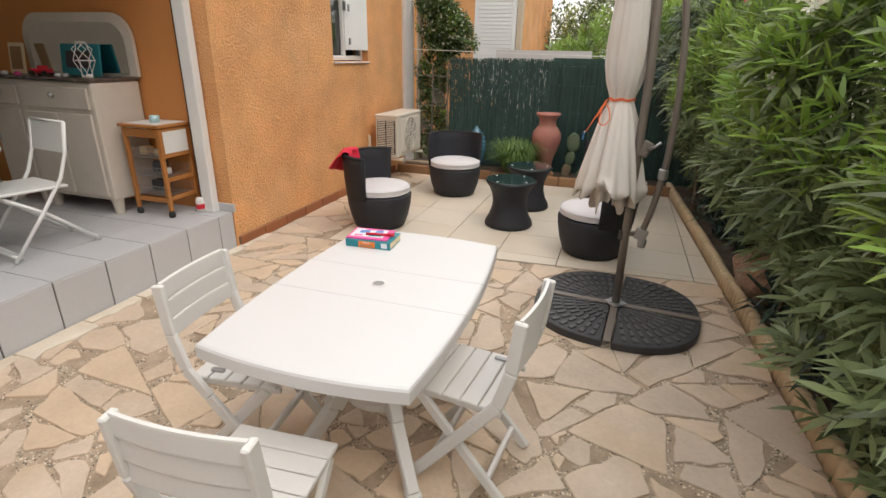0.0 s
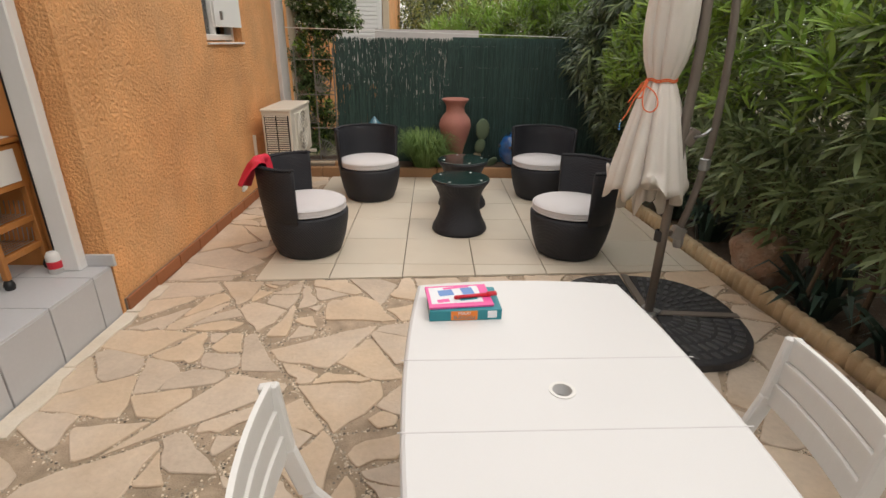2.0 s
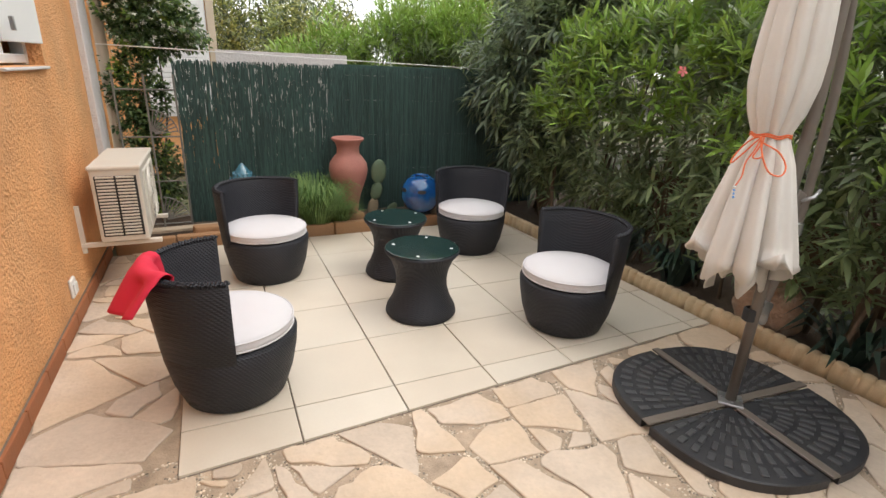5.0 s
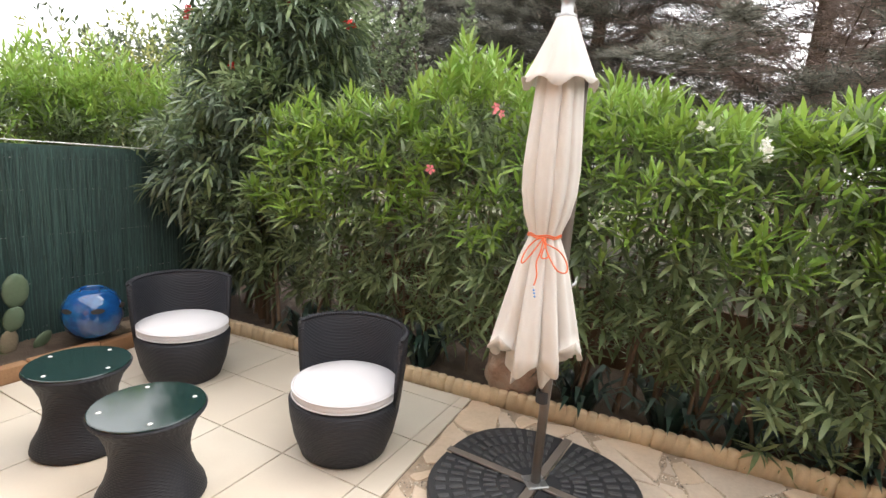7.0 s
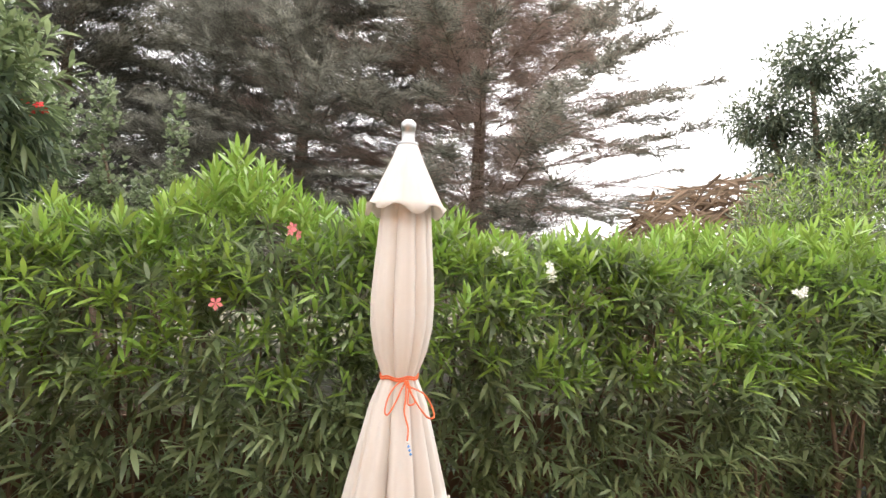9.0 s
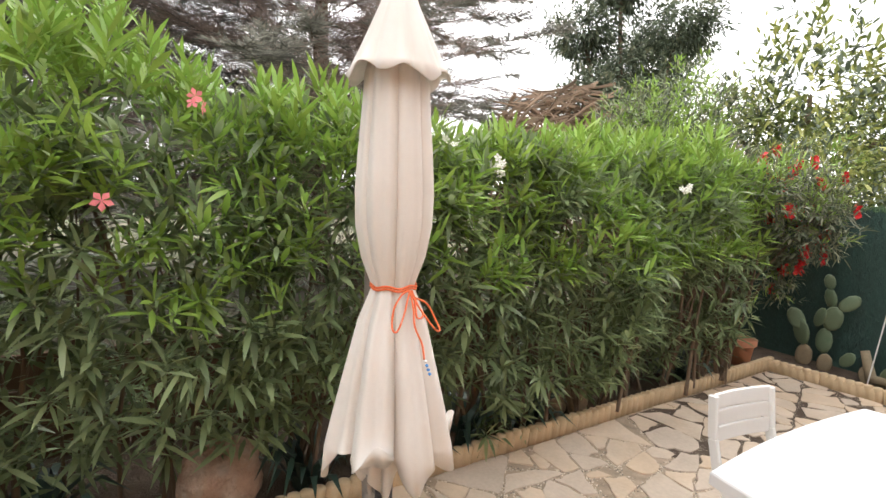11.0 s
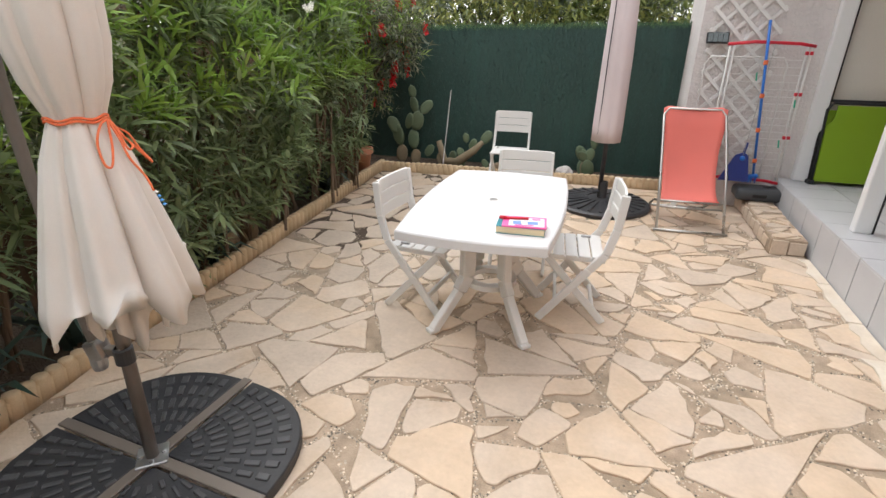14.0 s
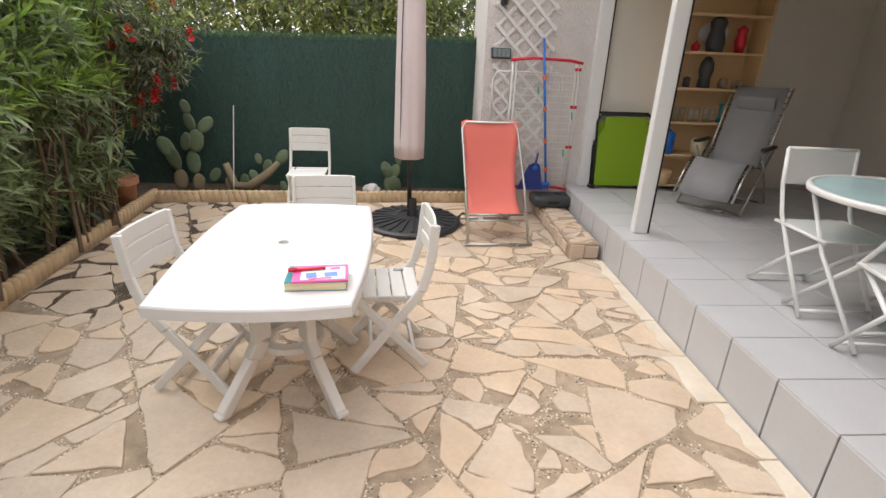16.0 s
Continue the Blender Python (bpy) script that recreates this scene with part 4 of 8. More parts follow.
def air_conditioner():
    x0, x1, y0, y1, z0, z1 = -2.63, -2.33, 5.80, 6.60, 0.37, 0.88
    a = thing("air_conditioner", "ivory outdoor air conditioning unit on wall brackets", "air conditioner", pose(x0, y0, z0))
    o = Vector((x0, y0, z0))

    def at(c):
        return (c[0] - o.x, c[1] - o.y, c[2] - o.z)

    part("casing", boxed(at(((x0 + x1) / 2, (y0 + y1) / 2, (z0 + z1) / 2)), (x1 - x0 - 0.012, y1 - y0 - 0.012, z1 - z0), bevel=0.012, seg=2), AC_PAINT, a)
    part("lid", boxed(at(((x0 + x1) / 2, (y0 + y1) / 2, z1 - 0.01)), (x1 - x0 + 0.006, y1 - y0 + 0.006, 0.03), bevel=0.008), AC_PAINT, a)
    # dark plate paints the shade behind the louvre slats
    part("louvre_recess", boxed(at(((x0 + x1) / 2, y0 + 0.004, (z0 + z1) / 2 - 0.01)), (x1 - x0 - 0.06, 0.008, z1 - z0 - 0.10), bevel=0), RECESS_SHADE, a)
    for i in range(19):
        z = z0 + 0.055 + i * 0.0215
        for x in (x0 + 0.09, x0 + 0.205):
            part("louvre_slat", boxed(at((x, y0 - 0.001, z)), (0.103, 0.012, 0.011), (20, 0, 0), 0.002), AC_PAINT, a)
    part("fan_panel", boxed(at((x1 - 0.004, y0 + 0.42, (z0 + z1) / 2 - 0.01)), (0.02, 0.56, z1 - z0 - 0.09), bevel=0.012, seg=2), AC_PAINT, a)
    bm = bmesh.new()
    for r in (0.05, 0.09, 0.13, 0.17, 0.205):
        tube(bm, [(0, r * math.cos(2 * math.pi * k / 32), r * math.sin(2 * math.pi * k / 32)) for k in range(33)], 0.0045, 5, False)
    for k in range(8):
        c, s = math.cos(math.pi * k / 4), math.sin(math.pi * k / 4)
        tube(bm, [(0, 0.03 * c, 0.03 * s), (0, 0.205 * c, 0.205 * s)], 0.0045, 5, False)
    bmesh.ops.transform(bm, matrix=Matrix.Translation(at((x1 + 0.010, y0 + 0.40, (z0 + z1) / 2))), verts=bm.verts[:])
    part("fan_grille", bm, AC_PAINT, a)
    bm = lathe(bmesh.new(), [(0.0, 0.0), (0.205, 0.0), (0.205, 0.002), (0.0, 0.002)], 32)
    bmesh.ops.transform(bm, matrix=pose(*at((x1 + 0.0065, y0 + 0.40, (z0 + z1) / 2)), 0, 90, 0), verts=bm.verts[:])
    part("fan_opening", bm, AC_SHADE, a)
    for y in (y0 + 0.06, y1 - 0.10):
        bm = bmesh.new()
        beam(bm, at((WALL_X - 0.01, y, 0.62)), at((WALL_X - 0.01, y, 0.29)), 0.035, 0.02)
        beam(bm, at((WALL_X - 0.02, y, 0.345)), at((x1 + 0.06, y, 0.345)), 0.035, 0.03)
        part("bracket", bm, AC_PAINT, a, "ivory steel wall bracket")
    return a


air_conditioner()


def downpipe():
    d = thing("downpipe", "beige plastic rain downpipe beside the white house corner", "pipe", pose(-2.66, 7.40, 0.05))
    part("pipe", tube(bmesh.new(), [(0, 0, 0), (0, 0, 1.0), (0, 0, 3.0)], 0.045, 14), BEIGE, d, smooth=True)
    for z in (0.5, 1.9):
        part("clip", lathe(bmesh.new(), [(0.046, z), (0.052, z), (0.052, z + 0.03), (0.046, z + 0.03)], 14, close=True), BEIGE, d)


downpipe()
ob = tagged(part("power_outlet", boxed((WALL_X - 0.012, 5.43, 0.22), (0.022, 0.10, 0.12), bevel=0.008), PVC), "white outdoor power socket on the orange wall", "socket")
part("cover", boxed((WALL_X + 0.003, 5.43, 0.215), (0.012, 0.075, 0.075), bevel=0.006), PVC, ob)

# ---- screens ----


def blades(n, area_fn, length, width, lean, rng, y_dir):
    """Loose thin blades for bristly screening."""
    p = area_fn(n)
    ln = length * rng.uniform(0.5, 1.2, (n, 1))
    d = np.stack([rng.normal(0, lean, n), y_dir * rng.uniform(0.15, 1.0, n) * lean * 1.6, rng.uniform(0.3, 1.0, n)], 1)
    d /= np.linalg.norm(d, axis=1, keepdims=True)
    s = np.stack([np.ones(n), rng.normal(0, 0.4, n), np.zeros(n)], 1)
    v = np.stack([p - s * width, p + s * width, p + d * ln], 1).reshape(-1, 3)
    return v, np.arange(3 * n).reshape(-1, 3)


def screen_south():
    rng = np.random.default_rng(3)
    top = lambda x: 1.625 - 0.016 * (x + 0.2)
    f = thing("privacy_screen", "dark green bristly artificial hedge screen along the south side", "fence", pose(0, -1.92, 0.02))
    bm = bmesh.new()
    slab(bm, [(-1.86, 0.0), (2.3, 0.0), (2.3, top(2.3)), (-1.86, top(-1.86))], -0.02, 0.02)
    bmesh.ops.transform(bm, matrix=pose(0, 0, 0, 90, 0, 0), verts=bm.verts[:])
    part("mat_panel", bm, SCREEN, f)

    def face(n):
        x = rng.uniform(-1.86, 2.2, n)
        return np.stack([x, np.full(n, 0.02), rng.uniform(0.03, 1, n) * (1.60 - 0.016 * x)], 1)

    def rim(n):
        x = rng.uniform(-1.86, 2.2, n)
        return np.stack([x, rng.uniform(-0.03, 0.03, n), 1.59 - 0.016 * x + rng.uniform(0, 0.03, n)], 1)

    v, t = blades(26000, face, 0.05, 0.0022, 0.35, rng, 1.0)
    ob = mesh_np("bristles", v, t, [STRAND], None, f, "short dark green plastic bristles")
    ob["kind"] = "stuff"
    v, t = blades(5000, rim, 0.075, 0.0025, 0.5, rng, 0.3)
    ob = mesh_np("upper_bristles", v, t, [STRAND_LIGHT], None, f, "paler green bristles along the rim")
    ob["kind"] = "stuff"
    for x in (-1.83, -0.45, 0.95, 2.2):
        part("post", tube(bmesh.new(), [(x, -0.05, -0.02), (x, -0.05, 1.6)], 0.02, 10), SCREEN, f)


# paler green than the other strands, used along the rim only
STRAND_LIGHT = mat("pale_screen_strand", (0.07, 0.15, 0.075), 0.7, var=0.2, fine=150, bump=0.2, island=0.5, tint=(0.16, 0.24, 0.12), tint_amt=0.6)
screen_south()


def screen_north():
    rng = np.random.default_rng(4)
    f = thing("privacy_screen", "worn dark green plastic brushwood screen with see-through gaps", "fence", pose(0, 7.2, 0.03))
    bm = bmesh.new()
    box(bm, (0.52, 0.02, 0.775), (2.45, 0.02, 1.53))
    part("mat_panel", bm, SCREEN, f)
    vs, ts, off = [], [], 0
    n = 1900
    x = np.concatenate([rng.uniform(-2.12, -0.62, 1150), rng.uniform(-0.75, 1.72, n - 1150)])
    for xi in x:
        w = rng.uniform(0.0025, 0.005)
        z1 = 1.50 + rng.uniform(-0.04, 0.03)
        yj = rng.uniform(-0.015, 0.006)
        k = 28
        zs = np.linspace(0.0, z1, k)
        xs = xi + np.cumsum(rng.normal(0, 0.003, k))
        a = np.stack([xs - w, np.full(k, yj), zs], 1)
        b = np.stack([xs, np.full(k, yj - 0.006), zs], 1)
        c = np.stack([xs + w, np.full(k, yj), zs], 1)
        vs.append(np.concatenate([a, b, c]))
        for i in range(k - 1):
            # worn strands have lost short lengths, most of all high up
            if xi < -0.55 and rng.random() < (0.42 if zs[i] > 0.8 else 0.24):
                continue
            for p, q in ((0, k), (k, 2 * k)):
                ts.append([off + p + i, off + q + i, off + q + i + 1])
                ts.append([off + p + i, off + q + i + 1, off + p + i + 1])
        off += 3 * k
    ob = mesh_np("brushwood", np.concatenate(vs), np.array(ts), [STRAND], None, f, "thin dark green plastic strands")
    ob["kind"] = "stuff"
    bm = bmesh.new()
    for z in (0.12, 0.48, 0.85, 1.2, 1.44):
        tube(bm, [(-2.12, 0.012, z), (-0.7, 0.012, z), (1.7, 0.004, z)], 0.003, 5)
    part("binding_wire", bm, STEEL, f)
    # heavier patch low down where the strands still lie close
    bm = bmesh.new()
    for i in range(34):
        xx = -2.10 + i * 0.041 + rng.uniform(-0.01, 0.01)
        hh = rng.uniform(0.6, 1.05)
        box(bm, (xx, 0.03, hh / 2), (0.034, 0.008, hh))
    part("dense_strips", bm, SCREEN, f)


screen_north()
CORD_W = mat("white_line", (0.75, 0.75, 0.72), 0.6, var=0.05)
tagged(part("clothes_line", tube(bmesh.new(), [(-2.64, 7.0, 1.645), (-1.2, 7.0, 1.615), (0.2, 7.0, 1.592), (1.2, 7.0, 1.57)], 0.0045, 6), CORD_W, smooth=True), "thin white clothes line across the north screen", "line")

# white garden wall and neighbour's house beyond the north screen
GARDEN_WALL = wall("wall_garden", -1.75, -0.3, 8.35, 8.5, 0.0, 1.67, WHITE_WALL, "low white garden wall behind the north screen")


def neighbour_house():
    h = thing("neighbour_house", "neighbouring orange stucco house with a white roller shutter", "house", pose(-4.4, 12.2, 0))
    bm = bmesh.new()
    box(bm, (0, 0.0, 1.7), (5.3, 4.2, 3.4))
    part("wall", bm, STUCCO, h)
    part("roof", boxed((0, 0, 3.5), (5.9, 4.8, 0.2), bevel=0.02), PLINTH, h, "terracotta roof edge")
    part("corner_board", boxed((2.66, -2.1, 1.7), (0.10, 0.12, 3.4), bevel=0.005), BEIGE, h)
    w = part("window", boxed((2.2, -2.12, 1.75), (0.80, 0.06, 1.9), bevel=0.01), ALU, h, "white roller shutter window")
    for i in range(26):
        part("shutter_slat", boxed((2.2, -2.155, 0.88 + i * 0.066), (0.66, 0.018, 0.058), bevel=0.008), ALU, w)
    d = part("window", boxed((1.15, -2.115, 1.6), (0.16, 0.05, 2.4), bevel=0.01), WOOD_DARK, h, "narrow brown window beside the shutter")
    return h


WOOD_DARK = mat("dark_brown_wood", (0.10, 0.05, 0.025), 0.6, var=0.2, scale=6, fine=60, bump=0.2, stretch=(1, 1, 0.2))
neighbour_house()

# low brown boards behind the hedge
BOARD = mat("weathered_brown_board", (0.15, 0.085, 0.05), 0.85, var=0.25, scale=4, fine=50, bump=0.4, stretch=(1, 0.25, 1), tint=(0.09, 0.06, 0.04), tint_amt=0.6)
boards = thing("board_wall", "low weathered brown board wall behind the oleander hedge", "fence", pose(2.25, 2.2, 0.03))
for r in range(3):
    for i in range(4):
        part("board", boxed((0.0, -2.9 + i * 1.96, 0.11 + r * 0.215), (0.03, 1.95, 0.205), bevel=0.004), BOARD, boards)
for i in range(5):
    part("post", boxed((0.04, -3.85 + i * 1.93, 0.34), (0.05, 0.07, 0.68), bevel=0.005), BOARD, boards)

# raised edge of the north bed
BEDEDGE = mat("ochre_bed_edge", (0.36, 0.20, 0.10), 0.85, var=0.2, scale=6, fine=70, bump=0.5, tint=(0.22, 0.13, 0.07), tint_amt=0.6, tint_scale=3)
edge = tagged(new("trim_bed_edge"), "low ochre clay edging of the north bed", "edging", kind="structure")
for i in range(8):
    x0 = -2.70 + i * 0.455
    part("edging_block", boxed((x0 + 0.225, 6.645, 0.055), (0.448, 0.07, 0.13 + 0.008 * (i % 3)), bevel=0.010), BEDEDGE, edge)
tagged(part("plank", boxed((-2.2, 6.80, 0.135), (0.85, 0.10, 0.028), (0, 0, 4), 0.004), BOARD_PALE := mat("pale_weathered_wood", (0.42, 0.34, 0.25), 0.8, var=0.2, scale=5, fine=60, bump=0.3, stretch=(0.2, 1, 1))), "pale weathered plank lying on the bed by the wall", "plank")
tagged(part("stone_lump", boxed((-2.0, 6.74, 0.12), (0.22, 0.12, 0.09), (0, 4, 12), 0.02, 2), BEDEDGE), "rough ochre stone lying on the planting bed", "stone")

# ---- flat stone step beside the raised floor ----
step = tagged(new("step_stone"), "low stone step faced with broken beige flags", "step", kind="structure")
part("core", boxed((-2.605, -0.525, 0.07), (0.245, 1.29, 0.138), bevel=0.004), MORTAR, step)

# ---- book, magazine and pen on the table ----
TEAL = mat("teal_cover", (0.015, 0.22, 0.27), 0.4, var=0.08)
PAPER = mat("book_pages", (0.78, 0.66, 0.43), 0.9, var=0.15, scale=20, fine=400, bump=0.4, stretch=(0.3, 0.3, 6))
PINK = mat("pink_print", (0.78, 0.10, 0.34), 0.35, var=0.05)
WHITE_PRINT = mat("white_print", (0.75, 0.76, 0.80), 0.35, var=0.05)
BLUE_PRINT = mat("blue_print", (0.12, 0.25, 0.55), 0.35, var=0.1)
ORANGE_PRINT = mat("orange_print", (0.80, 0.22, 0.03), 0.35, var=0.05)
RED = mat("red_plastic", (0.60, 0.02, 0.04), 0.35, var=0.05)


def lettering(body, size, m, material, parent, name="lettering"):
    cu = bpy.data.curves.new(name, "FONT")
    cu.body, cu.size, cu.align_x, cu.align_y, cu.extrude = body, size, "CENTER", "CENTER", 0.0004
    tmp = bpy.data.objects.new(name, cu)
    me = bpy.data.meshes.new_from_object(tmp)
    bpy.data.objects.remove(tmp)
    me.materials.append(material)
    ob = new(name, me)
    ob.parent = parent
    ob.matrix_local = m
    return ob


bk = thing("book", "thick teal puzzle book with yellowed pages on the table", "book", pose(-0.835, 2.115, 0.730, 0, 0, 4) @ Matrix.Diagonal((0.96, 0.96, 0.85, 1)))
part("page_block", boxed((0.0, 0.004, 0.021), (0.228, 0.150, 0.036), bevel=0.001), PAPER, bk, "yellowed page edges")
part("cover", boxed((0.0, 0.003, 0.0405), (0.232, 0.158, 0.003), bevel=0.001), TEAL, bk)
part("back_cover", boxed((0.0, 0.003, 0.0015), (0.232, 0.158, 0.003), bevel=0.001), TEAL, bk)
sp = part("spine", boxed((0.0, -0.0745, 0.021), (0.232, 0.004, 0.0415), bevel=0.0015), TEAL, bk)
part("spine_patch", boxed((-0.005, -0.0768, 0.021), (0.085, 0.001, 0.036), bevel=0), ORANGE_PRINT, sp)
part("spine_label", boxed((0.085, -0.0768, 0.023), (0.03, 0.001, 0.028), bevel=0), WHITE_PRINT, sp)
lettering("MAXI", 0.017, pose(-0.005, -0.0776, 0.030, 90, 0, 0), WHITE_PRINT, sp)
lettering("SUDOKU", 0.017, pose(-0.005, -0.0776, 0.013, 90, 0, 0), TEAL, sp)
mg = thing("magazine", "thin pink and white puzzle magazine lying on the book", "magazine", pose(-0.850, 2.125, 0.7660, 0, 0, 7) @ Matrix.Diagonal((0.95, 0.95, 0.9, 1)))
part("cover", boxed((0, 0, 0.004), (0.212, 0.150, 0.008), bevel=0.001), PINK, mg)
part("title_band", boxed((-0.01, 0.005, 0.0085), (0.17, 0.115, 0.001), bevel=0), WHITE_PRINT, mg)
for i, (x, y, sx, sy, mt) in enumerate(((-0.04, 0.02, 0.05, 0.04, BLUE_PRINT), (0.035, 0.025, 0.04, 0.05, BLUE_PRINT), (-0.055, -0.035, 0.04, 0.02, PINK), (0.03, -0.03, 0.06, 0.016, TEAL), (0.0, 0.055, 0.09, 0.012, PINK))):
    part("picture_patch", boxed((x, y, 0.0093), (sx, sy, 0.0008), (0, 0, 6), 0), mt, mg)
pen = thing("pen", "red plastic pen lying on the magazine", "pen", pose(-0.80, 2.11, 0.7805, 0, 0, 12))
part("barrel", tube(bmesh.new(), [(-0.065, 0, 0), (0.04, 0, 0)], 0.006, 10), RED, pen, smooth=True)
part("cap", tube(bmesh.new(), [(0.04, 0, 0), (0.072, 0, 0)], 0.0072, 10), RED, pen, smooth=True)
part("clip", boxed((0.055, 0, 0.0085), (0.03, 0.004, 0.002), bevel=0.0005), RED, pen)

# ---- red cloth over the tub chair's back ----
CLOTH = mat("crimson_cloth", (0.62, 0.018, 0.05), 0.85, var=0.12, scale=9, fine=300, bump=0.3, bump_dist=0.002)
bm = bmesh.new()
grid = []
for i in range(25):
    row = []
    u = i / 24
    for j in range(15):
        w = j / 14 - 0.5
        if u < 0.40:
            px, pz = -0.335 - 0.030 - 0.22 * (0.4 - u) - 0.015 * math.sin(9 * w), 0.688 - (0.40 - u) * (0.40 + 0.25 * w)
        elif u < 0.6:
            a = (u - 0.40) / 0.2 * math.pi
            px, pz = -0.319 - 0.040 * math.cos(a), 0.691 + 0.034 * math.sin(a)
        else:
            px, pz = -0.319 + 0.042 + 0.012 * math.sin(7 * w + 2), 0.691 - (u - 0.6) * (0.48 - 0.25 * w)
        ang = w * (0.95 + 0.45 * u)
        r = -px + 0.010 * math.sin(14 * w + 5 * u) * (1 if u < 0.4 or u > 0.6 else 0.3)
        row.append(bm.verts.new((-r * math.cos(ang), r * math.sin(ang), pz + 0.006 * math.sin(11 * w))))
    grid.append(row)
for a, b in zip(grid, grid[1:]):
    for k in range(14):
        bm.faces.new((a[k], a[k + 1], b[k + 1], b[k]))
cl = part("cloth", bm, CLOTH, smooth=True)
cl.matrix_world = pose(-1.88, 4.34, 0.014, 0, 0, 14)
md = cl.modifiers.new("thickness", "SOLIDIFY")
md.thickness = 0.004
tagged(cl, "crumpled crimson cloth hung over the tub chair's back", "cloth")

# ---- north bed: urn, glazed ball, teal bud, cacti, grass ----
CLAY = mat("weathered_terracotta", (0.37, 0.15, 0.12), 0.75, var=0.2, scale=6, fine=70, bump=0.3, tint=(0.45, 0.21, 0.16), tint_amt=0.6, tint_scale=4)
POT = mat("orange_terracotta", (0.48, 0.22, 0.13), 0.75, var=0.15, scale=7, fine=80, bump=0.25)
GLAZE = mat("cobalt_glaze", (0.01, 0.07, 0.24), 0.12, var=0.5, scale=6, fine=30, bump=0.1, spec=0.7, coat=0.6, tint=(0.02, 0.16, 0.38), tint_amt=0.8, tint_scale=9)
TEAL_GLAZE = mat("turquoise_glaze", (0.06, 0.17, 0.235), 0.2, var=0.35, scale=20, fine=40, bump=0.4, spec=0.6, coat=0.4)
PAD = mat("prickly_pear_pad", (0.075, 0.125, 0.07), 0.65, var=0.18, scale=9, fine=60, bump=0.3, island=0.2, tint=(0.13, 0.16, 0.095), tint_amt=0.6, tint_scale=5)
PAD_OLD = mat("corky_cactus_stem", (0.24, 0.19, 0.12), 0.9, var=0.25, scale=9, fine=70, bump=0.7)
STONE_GREY = mat("rough_reddish_rock", (0.34, 0.21, 0.14), 0.9, var=0.35, scale=7, fine=45, bump=1.0, bump_dist=0.02, tint=(0.40, 0.32, 0.25), tint_amt=0.7, tint_scale=9)
STONE_TAN = mat("tan_field_stone", (0.30, 0.225, 0.15), 0.9, var=0.25, scale=8, fine=50, bump=0.8, bump_dist=0.012)

urn = part("urn", lathe(bmesh.new(), [(0.0, 0.0), (0.085, 0.0), (0.09, 0.02), (0.095, 0.09), (0.12, 0.20), (0.175, 0.36), (0.192, 0.44), (0.182, 0.51), (0.14, 0.57), (0.112, 0.60), (0.108, 0.66), (0.125, 0.71), (0.155, 0.735), (0.16, 0.75),
                                    (0.15, 0.757), (0.135, 0.745), (0.10, 0.70), (0.09, 0.62), (0.0, 0.60)], 40), CLAY, smooth=True)
urn.matrix_world = pose(-0.665, 6.90, 0.14)
tagged(urn, "tall weathered terracotta urn standing in the planting bed", "urn")
part("foot_stone", boxed((0, 0, -0.035), (0.24, 0.22, 0.075), (0, 0, 15), 0.015, 2), BEDEDGE, urn)

bm = lathe(bmesh.new(), [(0.0, 0.0), (0.10, 0.012), (0.17, 0.07), (0.20, 0.15), (0.205, 0.20), (0.195, 0.27), (0.15, 0.35), (0.085, 0.395), (0.075, 0.385), (0.10, 0.34), (0.0, 0.30)], 40)
ball = part("glazed_pot", bm, GLAZE, smooth=True)
ball.matrix_world = pose(0.06, 6.76, 0.125)
tagged(ball, "round cobalt blue glazed garden pot with cut openings", "garden pot")
for k in range(5):
    a = radians(190 + 62 * k)
    m = pose(0.192 * math.cos(a), 0.192 * math.sin(a), 0.255, 0, 72, math.degrees(a)) @ Matrix.Diagonal((0.55, 1.3, 1, 1))
    # flat dark disc paints the shade inside each opening
    bm = lathe(bmesh.new(), [(0.0, 0.0), (0.034, 0.0), (0.034, 0.012), (0.0, 0.012)], 12)
    bmesh.ops.transform(bm, matrix=m, verts=bm.verts[:])
    part("opening", bm, RECESS_SHADE, ball, "dark disc coloured as a shaded opening")

bud = thing("garden_ornament", "turquoise glazed bud-shaped ceramic ornament in the bed", "ornament", pose(-1.65, 7.0, 0.10))
part("body", lathe(bmesh.new(), [(0, 0), (0.09, 0.0), (0.12, 0.10), (0.135, 0.28), (0.115, 0.40), (0.06, 0.50), (0.015, 0.56), (0, 0.57)], 28), TEAL_GLAZE, bud, smooth=True)
for r in range(5):
    for k in range(12):
        z = 0.24 + r * 0.055
        rad = np.interp(z, [0.1, 0.28, 0.40, 0.50, 0.56], [0.12, 0.135, 0.115, 0.06, 0.015])
        a = 2 * math.pi * (k + 0.5 * (r % 2)) / 12
        bm = bmesh.new()
        bmesh.ops.create_icosphere(bm, subdivisions=1, radius=0.022)
        bmesh.ops.transform(bm, matrix=pose(rad * math.cos(a), rad * math.sin(a), z, 0, 0, math.degrees(a)) @ Matrix.Diagonal((0.4, 1.0 * rad / 0.13, 1.3, 1)), verts=bm.verts[:])
        part("scale", bm, TEAL_GLAZE, bud, smooth=True)


def pad_mesh(bm, base, size, yaw, tilt, lean=0.0):
    """One flat oval cactus joint that stands on base."""
    m = pose(*base, 0, 0, yaw) @ pose(0, 0, 0, tilt, lean, 0) @ pose(0, 0, size * 0.95)
    r = bmesh.ops.create_icosphere(bm, subdivisions=2, radius=1.0)
    bmesh.ops.transform(bm, matrix=m @ Matrix.Diagonal((size * 0.66, size * 0.13, size, 1)), verts=r["verts"])
    return m @ Vector((0, 0, size * 0.93))


